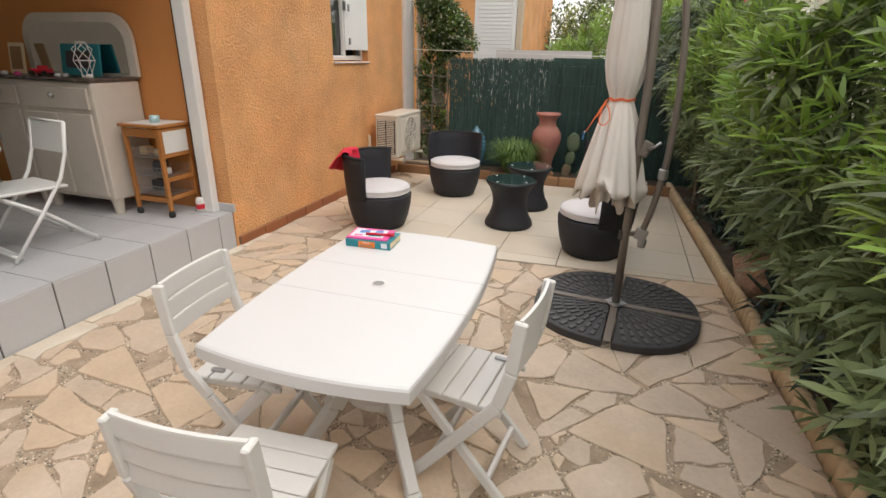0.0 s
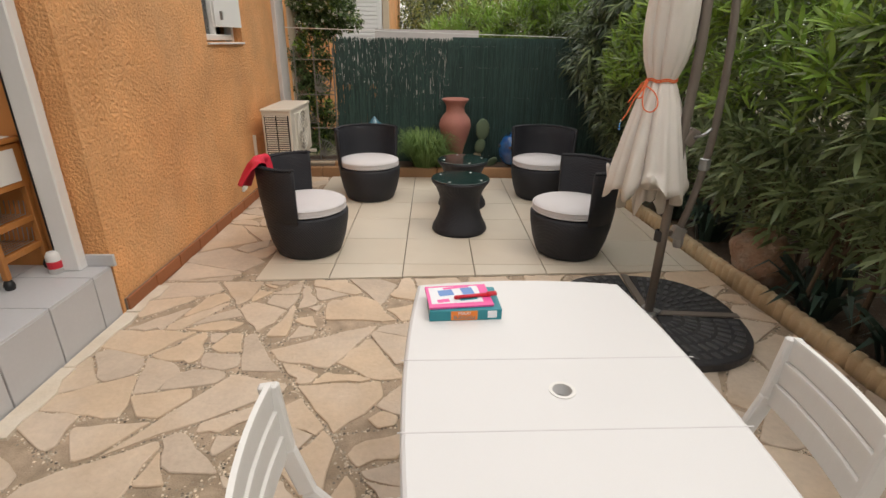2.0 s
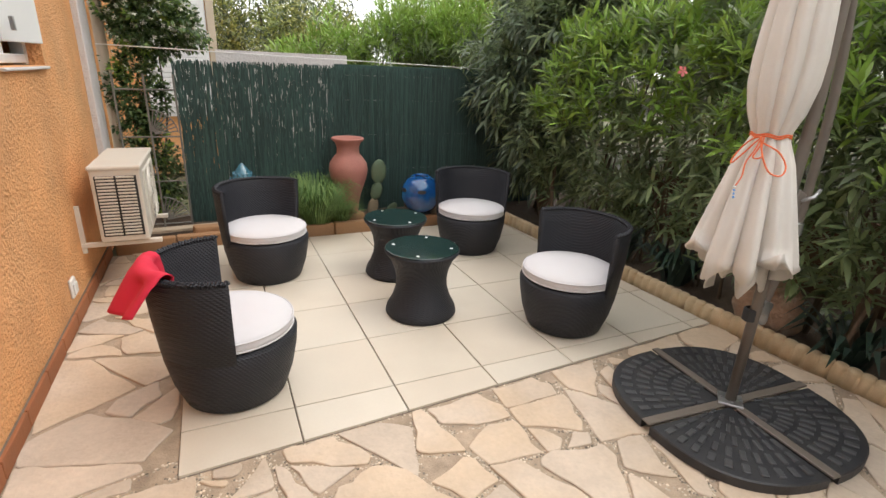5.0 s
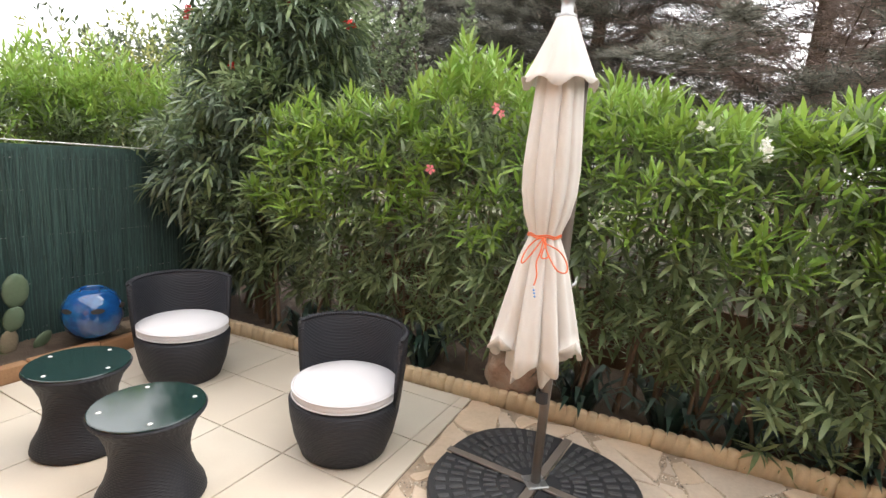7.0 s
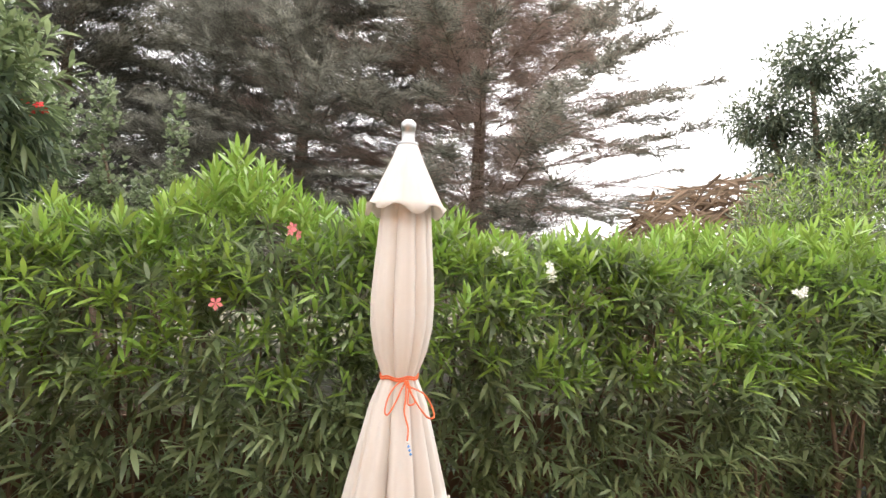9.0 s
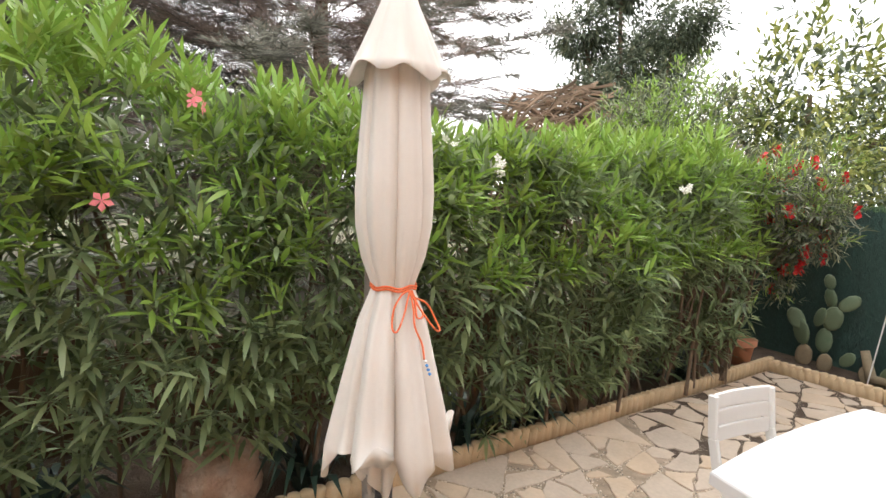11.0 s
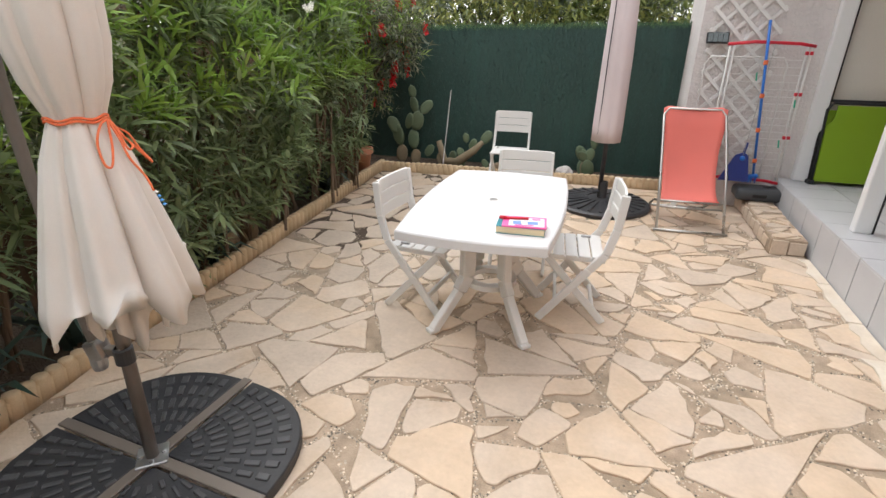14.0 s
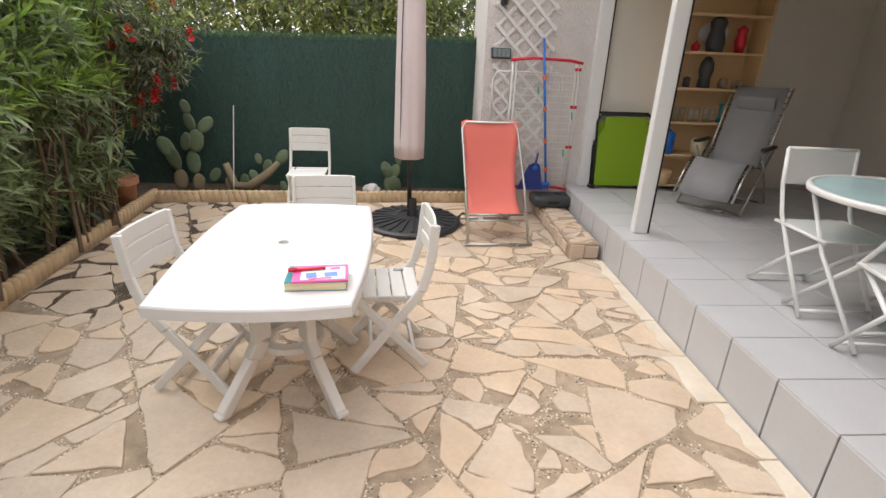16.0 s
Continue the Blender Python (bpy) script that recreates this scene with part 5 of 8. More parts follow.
def prickly_pear(m, seed, joints, size, label, spread=0.25):
    rnd = random.Random(seed)
    c = thing("prickly_pear", label, "cactus", m)
    tips = []
    for j in range(joints):
        base = Vector((rnd.uniform(-spread, spread), rnd.uniform(-0.06, 0.06), -0.01))
        yaw = rnd.uniform(-35, 35)
        bm = bmesh.new()
        tip = pad_mesh(bm, base, size * rnd.uniform(0.9, 1.2), yaw, rnd.uniform(-12, 12), rnd.uniform(-18, 18))
        part("pad", bm, PAD_OLD if rnd.random() < 0.3 else PAD, c, smooth=True)
        tips.append((tip, yaw))
    for _ in range(joints + 2):
        tip, yaw = rnd.choice(tips)
        bm = bmesh.new()
        t2 = pad_mesh(bm, tip, size * rnd.uniform(0.7, 1.0), yaw + rnd.uniform(-40, 40), rnd.uniform(-22, 22), rnd.uniform(-50, 50))
        part("pad", bm, PAD, c, smooth=True)
        if rnd.random() < 0.6 and t2.z < 0.75:
            tips.append((t2, yaw))
    return c


def cactus(m, label, joints):
    """Joints are (x, y, z of the foot, size, yaw, tilt, lean, corky)."""
    c = thing("prickly_pear", label, "cactus", m)
    for x, y, z, size, yaw, tilt, lean, old in joints:
        bm = bmesh.new()
        pad_mesh(bm, Vector((x, y, z)), size * 0.9, yaw, tilt, lean)
        part("pad", bm, PAD_OLD if old else PAD, c, smooth=True)


cactus(pose(1.20, -1.68, 0.045), "tall prickly pear with grey-green pads against the south screen",
       ((0.14, 0, -0.02, 0.13, 10, 4, -4, True), (0.15, 0.0, 0.20, 0.155, -15, -6, 8, False), (0.17, 0.02, 0.36, 0.13, 20, 8, 28, False), (0.06, 0.0, 0.42, 0.12, -30, 5, -25, False),
        (-0.06, 0.03, -0.02, 0.11, 25, 0, -6, True), (-0.04, 0.02, 0.17, 0.14, -8, 10, 6, False), (-0.06, 0.0, 0.40, 0.145, 12, -8, -12, False), (-0.08, 0.0, 0.62, 0.12, -20, 6, 30, False),
        (-0.14, 0.02, 0.62, 0.115, 35, -5, -45, False), (-0.04, 0.0, 0.80, 0.085, 10, 0, 12, False), (-0.20, 0.03, 0.10, 0.10, -20, 10, -40, False)))
cactus(pose(0.55, -1.62, 0.045), "sprawling prickly pear on the south bed",
       ((0.18, 0, -0.02, 0.11, 30, 10, 20, True), (0.10, 0.02, 0.05, 0.10, -20, -8, -30, False), (-0.06, 0.0, 0.10, 0.085, 15, 12, 25, False), (-0.14, -0.02, 0.20, 0.10, -25, 0, -30, False),
        (-0.28, -0.03, 0.30, 0.105, 10, 5, -38, False), (-0.10, 0.0, 0.30, 0.07, 20, -5, 10, False), (-0.02, 0.03, -0.01, 0.09, 0, 20, -15, False), (-0.36, -0.02, -0.01, 0.075, 0, 10, 25, False)))
cactus(pose(-0.665, 7.02, 0.075), "prickly pear with flat green pads behind the urn",
       ((0.27, 0, -0.02, 0.11, 10, 0, 10, True), (0.30, 0, 0.15, 0.11, -10, 0, 14, False), (0.35, 0, 0.32, 0.15, 5, 4, -2, False), (0.42, -0.04, 0.0, 0.09, 20, 10, 50, False),
        (-0.25, 0.02, -0.01, 0.12, 0, 0, -10, False), (-0.27, 0, 0.20, 0.115, -10, 0, -22, False), (-0.22, 0, 0.28, 0.10, 15, 0, 22, False)))
prickly_pear(pose(-0.98, -1.66, 0.045), 21, 3, 0.11, "narrow prickly pear beside the covered parasol", 0.06)
# corky trunk that sprawls along the bed
log = thing("cactus_trunk", "old corky cactus trunk sprawling over the south bed", "cactus", pose(0.55, -1.58, 0.045))
part("trunk", tube(bmesh.new(), [(-0.30, -0.03, 0.32), (-0.18, -0.02, 0.20), (-0.02, 0, 0.08), (0.18, -0.02, 0.06), (0.26, -0.04, 0.30)], [0.03, 0.045, 0.055, 0.05, 0.035], 9), PAD_OLD, log, smooth=True)


def tuft(name, label, category, m, n, height, spread, material, seed, width=0.006, arch=0.5):
    """A clump of arching blades."""
    rng = np.random.default_rng(seed)
    a = rng.uniform(0, 2 * np.pi, n)
    r0 = spread * 0.35 * np.sqrt(rng.random(n))
    base = np.stack([r0 * np.cos(a), r0 * np.sin(a), np.zeros(n)], 1)
    h = height * rng.uniform(0.5, 1.1, n)
    out = np.stack([np.cos(a), np.sin(a), np.zeros(n)], 1) * (spread * rng.uniform(0.2, 1.0, n))[:, None]
    side = np.stack([-np.sin(a), np.cos(a), np.zeros(n)], 1) * width
    up = np.array([0, 0, 1.0])
    p1 = base + out * 0.35 + up * (h * 0.6)[:, None]
    p2 = base + out * 0.8 + up * (h * 0.95 * (1 - 0.1 * arch))[:, None]
    p3 = base + out * 1.25 + up * (h * (1 - 0.5 * arch))[:, None]
    v = np.stack([base - side, base + side, p1 - side * 1.2, p1 + side * 1.2, p2 - side * 0.8, p2 + side * 0.8, p3], 1).reshape(-1, 3)
    t = np.array([[0, 1, 3], [0, 3, 2], [2, 3, 5], [2, 5, 4], [4, 5, 6]])
    tris = (t[None] + 7 * np.arange(n)[:, None, None]).reshape(-1, 3)
    ob = mesh_np(name, v, tris, [material])
    ob.matrix_world = m
    return tagged(ob, label, category)


FINE = mat("fine_green_herb", (0.12, 0.22, 0.06), 0.6, var=0.15, island=0.5, tint=(0.20, 0.27, 0.09), tint_amt=0.6, translucent=0.25)
STRAP = mat("dark_strap_leaf", (0.035, 0.07, 0.05), 0.35, var=0.2, scale=8, fine=50, bump=0.15, island=0.4, tint=(0.07, 0.10, 0.085), tint_amt=0.6)
tuft("herb_clump", "soft fine-leaved green herb spilling over the bed edge", "plant", pose(-1.02, 6.76, 0.075), 1500, 0.48, 0.36, FINE, 1, 0.0025, 0.5)
tuft("herb_clump", "soft fine-leaved green herb beside the urn", "plant", pose(-0.80, 6.74, 0.075), 500, 0.26, 0.20, FINE, 2, 0.0025, 0.6)
for i, (x, y, h) in enumerate(((1.38, 3.30, 0.34), (1.42, 2.75, 0.30), (1.45, 2.30, 0.30), (1.36, 4.55, 0.36), (1.30, 5.15, 0.36), (1.46, 1.80, 0.28), (1.28, 5.75, 0.32), (1.62, -0.10, 0.28))):
    tuft("strap_leaf_plant", "low plant with broad dark arching leaves under the hedge", "plant", pose(x, y, 0.035), 34, h, 0.30, STRAP, 40 + i, 0.022, 1.0)


def boulder(m, size, material, label, seed, category="rock"):
    bm = bmesh.new()
    bmesh.ops.create_icosphere(bm, subdivisions=4, radius=1.0)
    for v in bm.verts:
        p = v.co.normalized()
        k = 1 + 0.22 * noise.noise(p * 1.6 + Vector((seed, 0, 0))) + 0.08 * noise.noise(p * 4.5 + Vector((0, seed, 0)))
        v.co = Vector((p.x * size[0], p.y * size[1], p.z * size[2])) * k
    ob = part("rock", bm, material, smooth=True)
    ob.matrix_world = m
    return tagged(ob, label, category)


boulder(pose(1.27, 3.76, 0.215, 0, 0, 20), (0.16, 0.20, 0.20), STONE_GREY, "large rough reddish rock behind the stone edging", 3)
boulder(pose(1.46, 1.27, 0.19, 0, 8, 10), (0.07, 0.10, 0.22), STONE_TAN, "upright tan stone leaning below the hedge", 7)
boulder(pose(1.50, 1.45, 0.10, 0, 0, 50), (0.09, 0.10, 0.09), STONE_TAN, "small tan stone below the hedge", 9)
boulder(pose(-0.75, -1.60, 0.09, 0, 0, 0), (0.09, 0.07, 0.07), WHITE_WALL, "small pale stone on the south bed", 4)
boulder(pose(0.02, -1.55, 0.09, 0, 0, 0), (0.10, 0.06, 0.06), STONE_TAN, "low tan stone on the south bed", 14)
boulder(pose(0.33, 6.85, 0.10, 0, 0, 0), (0.12, 0.08, 0.06), STONE_TAN, "flat pale stone in the north bed", 24)

pot = thing("flower_pot", "small orange terracotta flower pot in the corner bed", "flower pot", pose(1.54, -0.94, 0.075))
part("body", lathe(bmesh.new(), [(0.0, 0.0), (0.085, 0.0), (0.115, 0.20), (0.130, 0.20), (0.135, 0.26), (0.120, 0.262), (0.112, 0.22), (0.0, 0.21)], 28), POT, pot, smooth=True)
part("rim", lathe(bmesh.new(), [(0.128, 0.205), (0.138, 0.205), (0.140, 0.262), (0.122, 0.266)], 28, close=True), POT, pot)
tagged(part("garden_cane", tube(bmesh.new(), [(0.72, -1.50, 0.04), (0.66, -1.62, 0.95)], 0.006, 6), PVC), "thin white cane stuck in the south bed", "cane")

# ---- covered second parasol ----
COVER = mat("pinkish_parasol_cover", (0.66, 0.57, 0.575), 0.85, var=0.05, scale=5, fine=260, bump=0.2, tint=(0.58, 0.49, 0.48), tint_amt=0.4)
p2 = thing("covered_parasol", "closed parasol in a pale pinkish zipped cover", "parasol", pose(-1.17, -0.72, 0.06))
part("pole", tube(bmesh.new(), [(0, 0, 0.0), (0, 0, 1.0), (0.01, 0, 2.4)], 0.022, 12), BASE_SLAB, p2, smooth=True)
bm, rows = canopy_mesh([(0.138, 0.585, 0.12, 0.005, 0.01), (0.140, 0.72, 0.12, 0.005, 0.01), (0.132, 1.3, 0.10, 0.0, 0.0), (0.118, 1.8, 0.08, 0.0, 0.0), (0.095, 2.25, 0.08, 0, 0), (0.05, 2.6, 0.05, 0, 0)], 80, 4, 6)
for a, b in zip(rows, rows[1:]):
    for k in range(len(a)):
        bm.faces.new((a[k], a[(k + 1) % len(a)], b[(k + 1) % len(a)], b[k]))
bm.faces.new(rows[-1])
bm.faces.new(rows[0][::-1])
cov = part("cover", bm, COVER, p2, smooth=True)
part("zip", tube(bmesh.new(), [(0.085, 0.115, 0.66), (0.080, 0.112, 1.3), (0.07, 0.098, 1.8), (0.05, 0.08, 2.2)], 0.004, 6), BLACK, cov, "dark zip along the cover")
pb = thing("parasol_stand", "round black ribbed plastic base under the covered parasol", "parasol base", pose(-1.20, -0.72, 0.010))
part("disc", lathe(bmesh.new(), [(0, 0), (0.455, 0), (0.46, 0.03), (0.44, 0.045), (0.12, 0.075), (0.0, 0.078)], 48), BASE_SLAB, pb)
for k in range(24):
    a = radians(15 * k)
    part("rib", boxed((0.28 * math.cos(a), 0.28 * math.sin(a), 0.066), (0.27, 0.03, 0.014), (0, 5, 15 * k), 0.003), BASE_SLAB, pb)
part("socket", lathe(bmesh.new(), [(0.026, 0.07), (0.042, 0.07), (0.038, 0.24), (0.026, 0.24)], 20, close=True), BASE_SLAB, pb)
part("clamp_knob", boxed((0.06, 0.03, 0.14), (0.09, 0.02, 0.02), (0, 0, 30), 0.006), BASE_SLAB, pb)

# ---- coral folding deck chair ----
CORAL = mat("coral_mesh_fabric", (0.85, 0.215, 0.175), 0.75, var=0.06, scale=4, fine=300, bump=0.25, bump_dist=0.002, translucent=0.12)
CHROME = mat("dull_chrome_tube", (0.50, 0.49, 0.47), 0.3, metal=0.9, var=0.08, fine=120, bump=0.03)
dc = thing("deck_chair", "coral fabric folding deck chair on grey steel tubes", "deck chair", pose(-1.925, -0.42, 0.012, 0, 0, 4) @ Matrix.Diagonal((1.09, 1, 1, 1)))
prof = [(-0.415, 0.94), (-0.400, 0.972), (-0.375, 0.955), (-0.325, 0.80), (-0.26, 0.60), (-0.16, 0.42), (-0.05, 0.29), (0.03, 0.235), (0.08, 0.225), (0.085, 0.205)]
bm = bmesh.new()
rows = []
for i, (y, z) in enumerate(prof):
    hw = (0.19, 0.205, 0.245, 0.240, 0.215, 0.205, 0.205, 0.212, 0.222, 0.215)[i]
    rows.append([bm.verts.new((hw * u, y - 0.02 * (1 - u * u) * (0 < i < 7), z - 0.015 * (1 - u * u) * (0 < i < 7))) for u in [-1 + k / 5 for k in range(11)]])
for a, b in zip(rows, rows[1:]):
    for k in range(10):
        bm.faces.new((a[k], a[k + 1], b[k + 1], b[k]))
fab = part("fabric", bm, CORAL, dc, "bright coral mesh fabric", smooth=True)
md = fab.modifiers.new("thickness", "SOLIDIFY")
md.thickness = 0.006
part("label_tag", boxed((0.12, 0.092, 0.185), (0.045, 0.002, 0.06), bevel=0), PVC, dc, "small white fabric label")
part("back_frame", tube(bmesh.new(), [(-0.245, 0.27, 0.012), (-0.243, 0.0, 0.45), (-0.238, -0.36, 0.90), (-0.20, -0.39, 0.95), (0.20, -0.39, 0.95), (0.238, -0.36, 0.90), (0.243, 0.0, 0.45), (0.245, 0.27, 0.012)], 0.011, 8), CHROME, dc, smooth=True)
part("front_foot_bar", tube(bmesh.new(), [(-0.27, 0.28, 0.012), (0.27, 0.28, 0.012)], 0.012, 8), CHROME, dc, smooth=True)
part("seat_frame", tube(bmesh.new(), [(-0.225, -0.45, 0.012), (-0.225, -0.2, 0.14), (-0.225, 0.09, 0.22), (0.225, 0.09, 0.22), (0.225, -0.2, 0.14), (0.225, -0.45, 0.012)], 0.011, 8), CHROME, dc, smooth=True)
part("rear_foot_bar", tube(bmesh.new(), [(-0.25, -0.45, 0.012), (0.25, -0.45, 0.012)], 0.012, 8), CHROME, dc, smooth=True)
part("cross_bar", tube(bmesh.new(), [(-0.24, 0.12, 0.175), (0.24, 0.12, 0.175)], 0.009, 8), CHROME, dc, smooth=True)

# ---- trellis, folded dryer, broom, lamps on the white wall ----
TR = mat("white_trellis_wood", (0.76, 0.75, 0.73), 0.6, var=0.06, scale=5, fine=80, bump=0.15)
WY = -1.17
tre = thing("trellis", "white wooden diamond lattice fixed to the rough wall", "trellis", pose(-2.22, WY + 0.012, 1.35))
hx, hz, st = 0.285, 1.02, 0.125
for s in (-1, 1):
    for i in range(-10, 11):
        c = i * st * 1.414
        # line z = s*x + c clipped to the rectangle
        xs = [(-hx, s * -hx + c), (hx, s * hx + c)]
        a, b = xs
        lo, hi = max(-hx, min((-hz - c) / s, (hz - c) / s)), min(hx, max((-hz - c) / s, (hz - c) / s))
        if hi - lo < 0.04:
            continue
        bm = bmesh.new()
        beam(bm, (lo, 0.010 + 0.007 * (s + 1), s * lo + c), (hi, 0.010 + 0.007 * (s + 1), s * hi + c), 0.03, 0.012, 0.002, up=(0, 1, 0))
        part("lattice_slat", bm, TR, tre)
dry = thing("clothes_dryer", "folded white wire clothes dryer with red end bars", "clothes dryer", pose(-2.50, -1.02, 0.30))
for x in (-0.245, -0.21, 0.355, 0.39):
    part("upright", tube(bmesh.new(), [(x, 0.0, 0.0), (x, -0.03, 1.22)], 0.008, 8), PVC, dry, smooth=True)
for z, y in ((0.012, 0.004), (1.215, -0.026)):
    bm = tube(bmesh.new(), [(-0.27, y, z - 0.02), (-0.15, y, z), (0.2, y, z + 0.012), (0.41, y, z - 0.01)], 0.014, 8)
    part("end_bar", bm, RED, dry, "red plastic end bar", smooth=True)
for i in range(17):
    z = 0.09 + i * 0.062
    part("drying_wire", tube(bmesh.new(), [(-0.235, -0.012 - 0.0005 * i, z), (0.38, -0.012 - 0.0005 * i, z)], 0.003, 5), PVC, dry)
for z in (0.42, 0.80, 1.14):
    for x in (-0.245, -0.21):
        part("joint", boxed((x, -0.01, z), (0.024, 0.03, 0.03), bevel=0.004), RED, dry)
part("inner_frame", tube(bmesh.new(), [(0.56, -0.05, 0.0), (0.56, -0.06, 1.04), (0.52, -0.06, 1.10), (-0.06, -0.06, 1.10), (-0.10, -0.06, 1.04), (-0.10, -0.05, 0.0)], 0.007, 8), PVC, dry, smooth=True)
BLUE = mat("blue_painted_handle", (0.02, 0.14, 0.52), 0.35, var=0.06)
br = thing("broom", "broom with bright blue handle leaning on the dryer", "broom", pose(-2.47, -0.985, 0.30))
part("handle", tube(bmesh.new(), [(-0.06, 0.0, 0.05), (0.10, -0.03, 1.40)], 0.012, 10), BLUE, br, smooth=True)
for z in (0.20, 0.48, 0.78, 1.06):
    part("clip_ring", lathe(bmesh.new(), [(0.013, -0.02), (0.019, -0.015), (0.019, 0.015), (0.013, 0.02)], 10, (-0.066 + 0.1185 * z, -0.022 * z, z), close=True), CORD, br)
part("head", boxed((0.0, 0.0, 0.05), (0.20, 0.04, 0.035), (0, 6, 0), 0.008), BLUE, br)
bm = bmesh.new()
rnd = random.Random(3)
for i in range(60):
    x = -0.09 + 0.18 * rnd.random()
    beam(bm, (x, rnd.uniform(-0.012, 0.012), 0.045), (x + rnd.uniform(-0.012, 0.012), rnd.uniform(-0.02, 0.02), -0.005), 0.004, 0.004, 0)
part("bristles", bm, BLUE, br)
DEEP_BLUE = mat("deep_blue_plastic", (0.012, 0.03, 0.20), 0.4, var=0.08)
dp = thing("dustpan", "dark blue plastic dustpan standing against the dryer", "dustpan", pose(-2.36, -0.955, 0.30))
bm = slab(bmesh.new(), [(-0.13, 0.0), (0.13, 0.0), (0.02, 0.24), (-0.05, 0.27), (-0.09, 0.24)], -0.012, 0.012, 0.004)
bmesh.ops.transform(bm, matrix=pose(0, 0, 0.004, 98, 0, 0), verts=bm.verts[:])
part("pan", bm, DEEP_BLUE, dp)
part("handle", tube(bmesh.new(), [(-0.05, -0.045, 0.25), (-0.065, -0.055, 0.36)], 0.012, 8), DEEP_BLUE, dp, smooth=True)
sb = thing("ball_on_string", "small blue ball hanging on a thin grey string", "toy", pose(-2.40, -0.96, 0.52))
part("ball", lathe(bmesh.new(), [(0, -0.025), (0.018, -0.018), (0.025, 0), (0.018, 0.018), (0, 0.025)], 14), BLUE, sb, smooth=True)
part("string", tube(bmesh.new(), [(0, 0, 0.02), (-0.03, -0.04, 0.55), (-0.06, -0.08, 1.03)], 0.002, 5), STEEL, sb)
GREEN_PEG = mat("green_plastic_peg", (0.05, 0.40, 0.25), 0.4, var=0.1)
for i, (x, z) in enumerate(((-2.37, 1.24), (-2.72, 1.02), (-2.42, 1.30), (-2.68, 0.66))):
    tagged(part("clothes_peg", boxed((x, -1.03, z), (0.012, 0.012, 0.07), (0, 8, 0), 0.002), GREEN_PEG), "green plastic clothes peg on the drying rack", "peg", group="pegs on the dryer")
sl = thing("solar_lamp", "small black framed solar panel lamp on the white wall", "lamp", pose(-2.005, WY + 0.06, 1.555, 25, 0, 0))
part("frame", boxed((0, 0, 0), (0.185, 0.02, 0.10), bevel=0.005), BLACK, sl)
for i in range(4):
    part("cell", boxed((-0.062 + i * 0.041, 0.0115, 0), (0.037, 0.003, 0.08), bevel=0), GLASS_TOP, sl)
part("arm", boxed((0, -0.035, -0.01), (0.03, 0.06, 0.03), bevel=0.004), BLACK, sl)
ln = thing("wall_lantern", "black metal wall lantern above the trellis", "lamp", pose(-2.0, WY + 0.03, 2.02))
part("body", lathe(bmesh.new(), [(0, -0.06), (0.03, -0.06), (0.045, 0.05), (0.055, 0.06), (0.02, 0.09), (0, 0.10)], 6, (0, 0.05, 0)), BLACK, ln)
part("bracket", boxed((0, 0.0, 0.0), (0.06, 0.05, 0.12), bevel=0.005), BLACK, ln)
GREY_PL = mat("dark_grey_plastic", (0.045, 0.05, 0.055), 0.5, var=0.15, scale=8, fine=90, bump=0.15)
gb = thing("parasol_weight", "dark grey plastic parasol foot on the stone step", "parasol base", pose(-2.585, -0.95, 0.152))
part("body", boxed((0, 0, 0.055), (0.39, 0.26, 0.11), bevel=0.045, seg=3), GREY_PL, gb, smooth=True)
# black patch paints the shade in the handle hole; the body is solid
part("handle_recess", boxed((0, 0.128, 0.055), (0.12, 0.012, 0.035), bevel=0.005), BLACK, gb)
part("filler_cap", lathe(bmesh.new(), [(0, 0.108), (0.035, 0.108), (0.033, 0.122), (0, 0.122)], 16, (-0.08, -0.02, 0)), GREY_PL, gb)

# ---- inside the open room ----
LIME = mat("lime_green_fabric", (0.22, 0.36, 0.01), 0.7, var=0.06, scale=4, fine=260, bump=0.2)
fl = thing("folded_sun_bed", "lime green folded sun bed with black frame leaning on the wall", "sun bed", pose(-3.29, -1.02, DECK_Z, 0, 0, 2) @ pose(0, 0, 0, 8, 0, 0))
bm = slab(bmesh.new(), [(-0.27, 0.03), (0.27, 0.03), (0.27, 0.52), (0.235, 0.56), (0.215, 0.62), (0.215, 0.70), (-0.215, 0.70), (-0.215, 0.62), (-0.235, 0.56), (-0.27, 0.52)], -0.006, 0.006)
bmesh.ops.transform(bm, matrix=pose(0, 0.03, 0, 90, 0, 0), verts=bm.verts[:])
part("fabric", bm, LIME, fl)
bm = slab(bmesh.new(), [(-0.27, 0.04), (0.27, 0.04), (0.27, 0.66), (-0.27, 0.66)], -0.006, 0.006)
bmesh.ops.transform(bm, matrix=pose(0, -0.03, 0, 90, 0, 0), verts=bm.verts[:])
part("rear_fabric", bm, LIME, fl)
for y, h in ((0.03, 0.72), (-0.03, 0.74)):
    part("frame", tube(bmesh.new(), [(-0.285, y, 0.015), (-0.29, y, h - 0.06), (-0.25, y, h), (0.25, y, h), (0.29, y, h - 0.06), (0.285, y, 0.015)], 0.012, 8), BLACK, fl, smooth=True)
for x in (-0.285, 0.285):
    part("foot", boxed((x, 0.0, 0.02), (0.05, 0.10, 0.04), bevel=0.008), BLACK, fl)

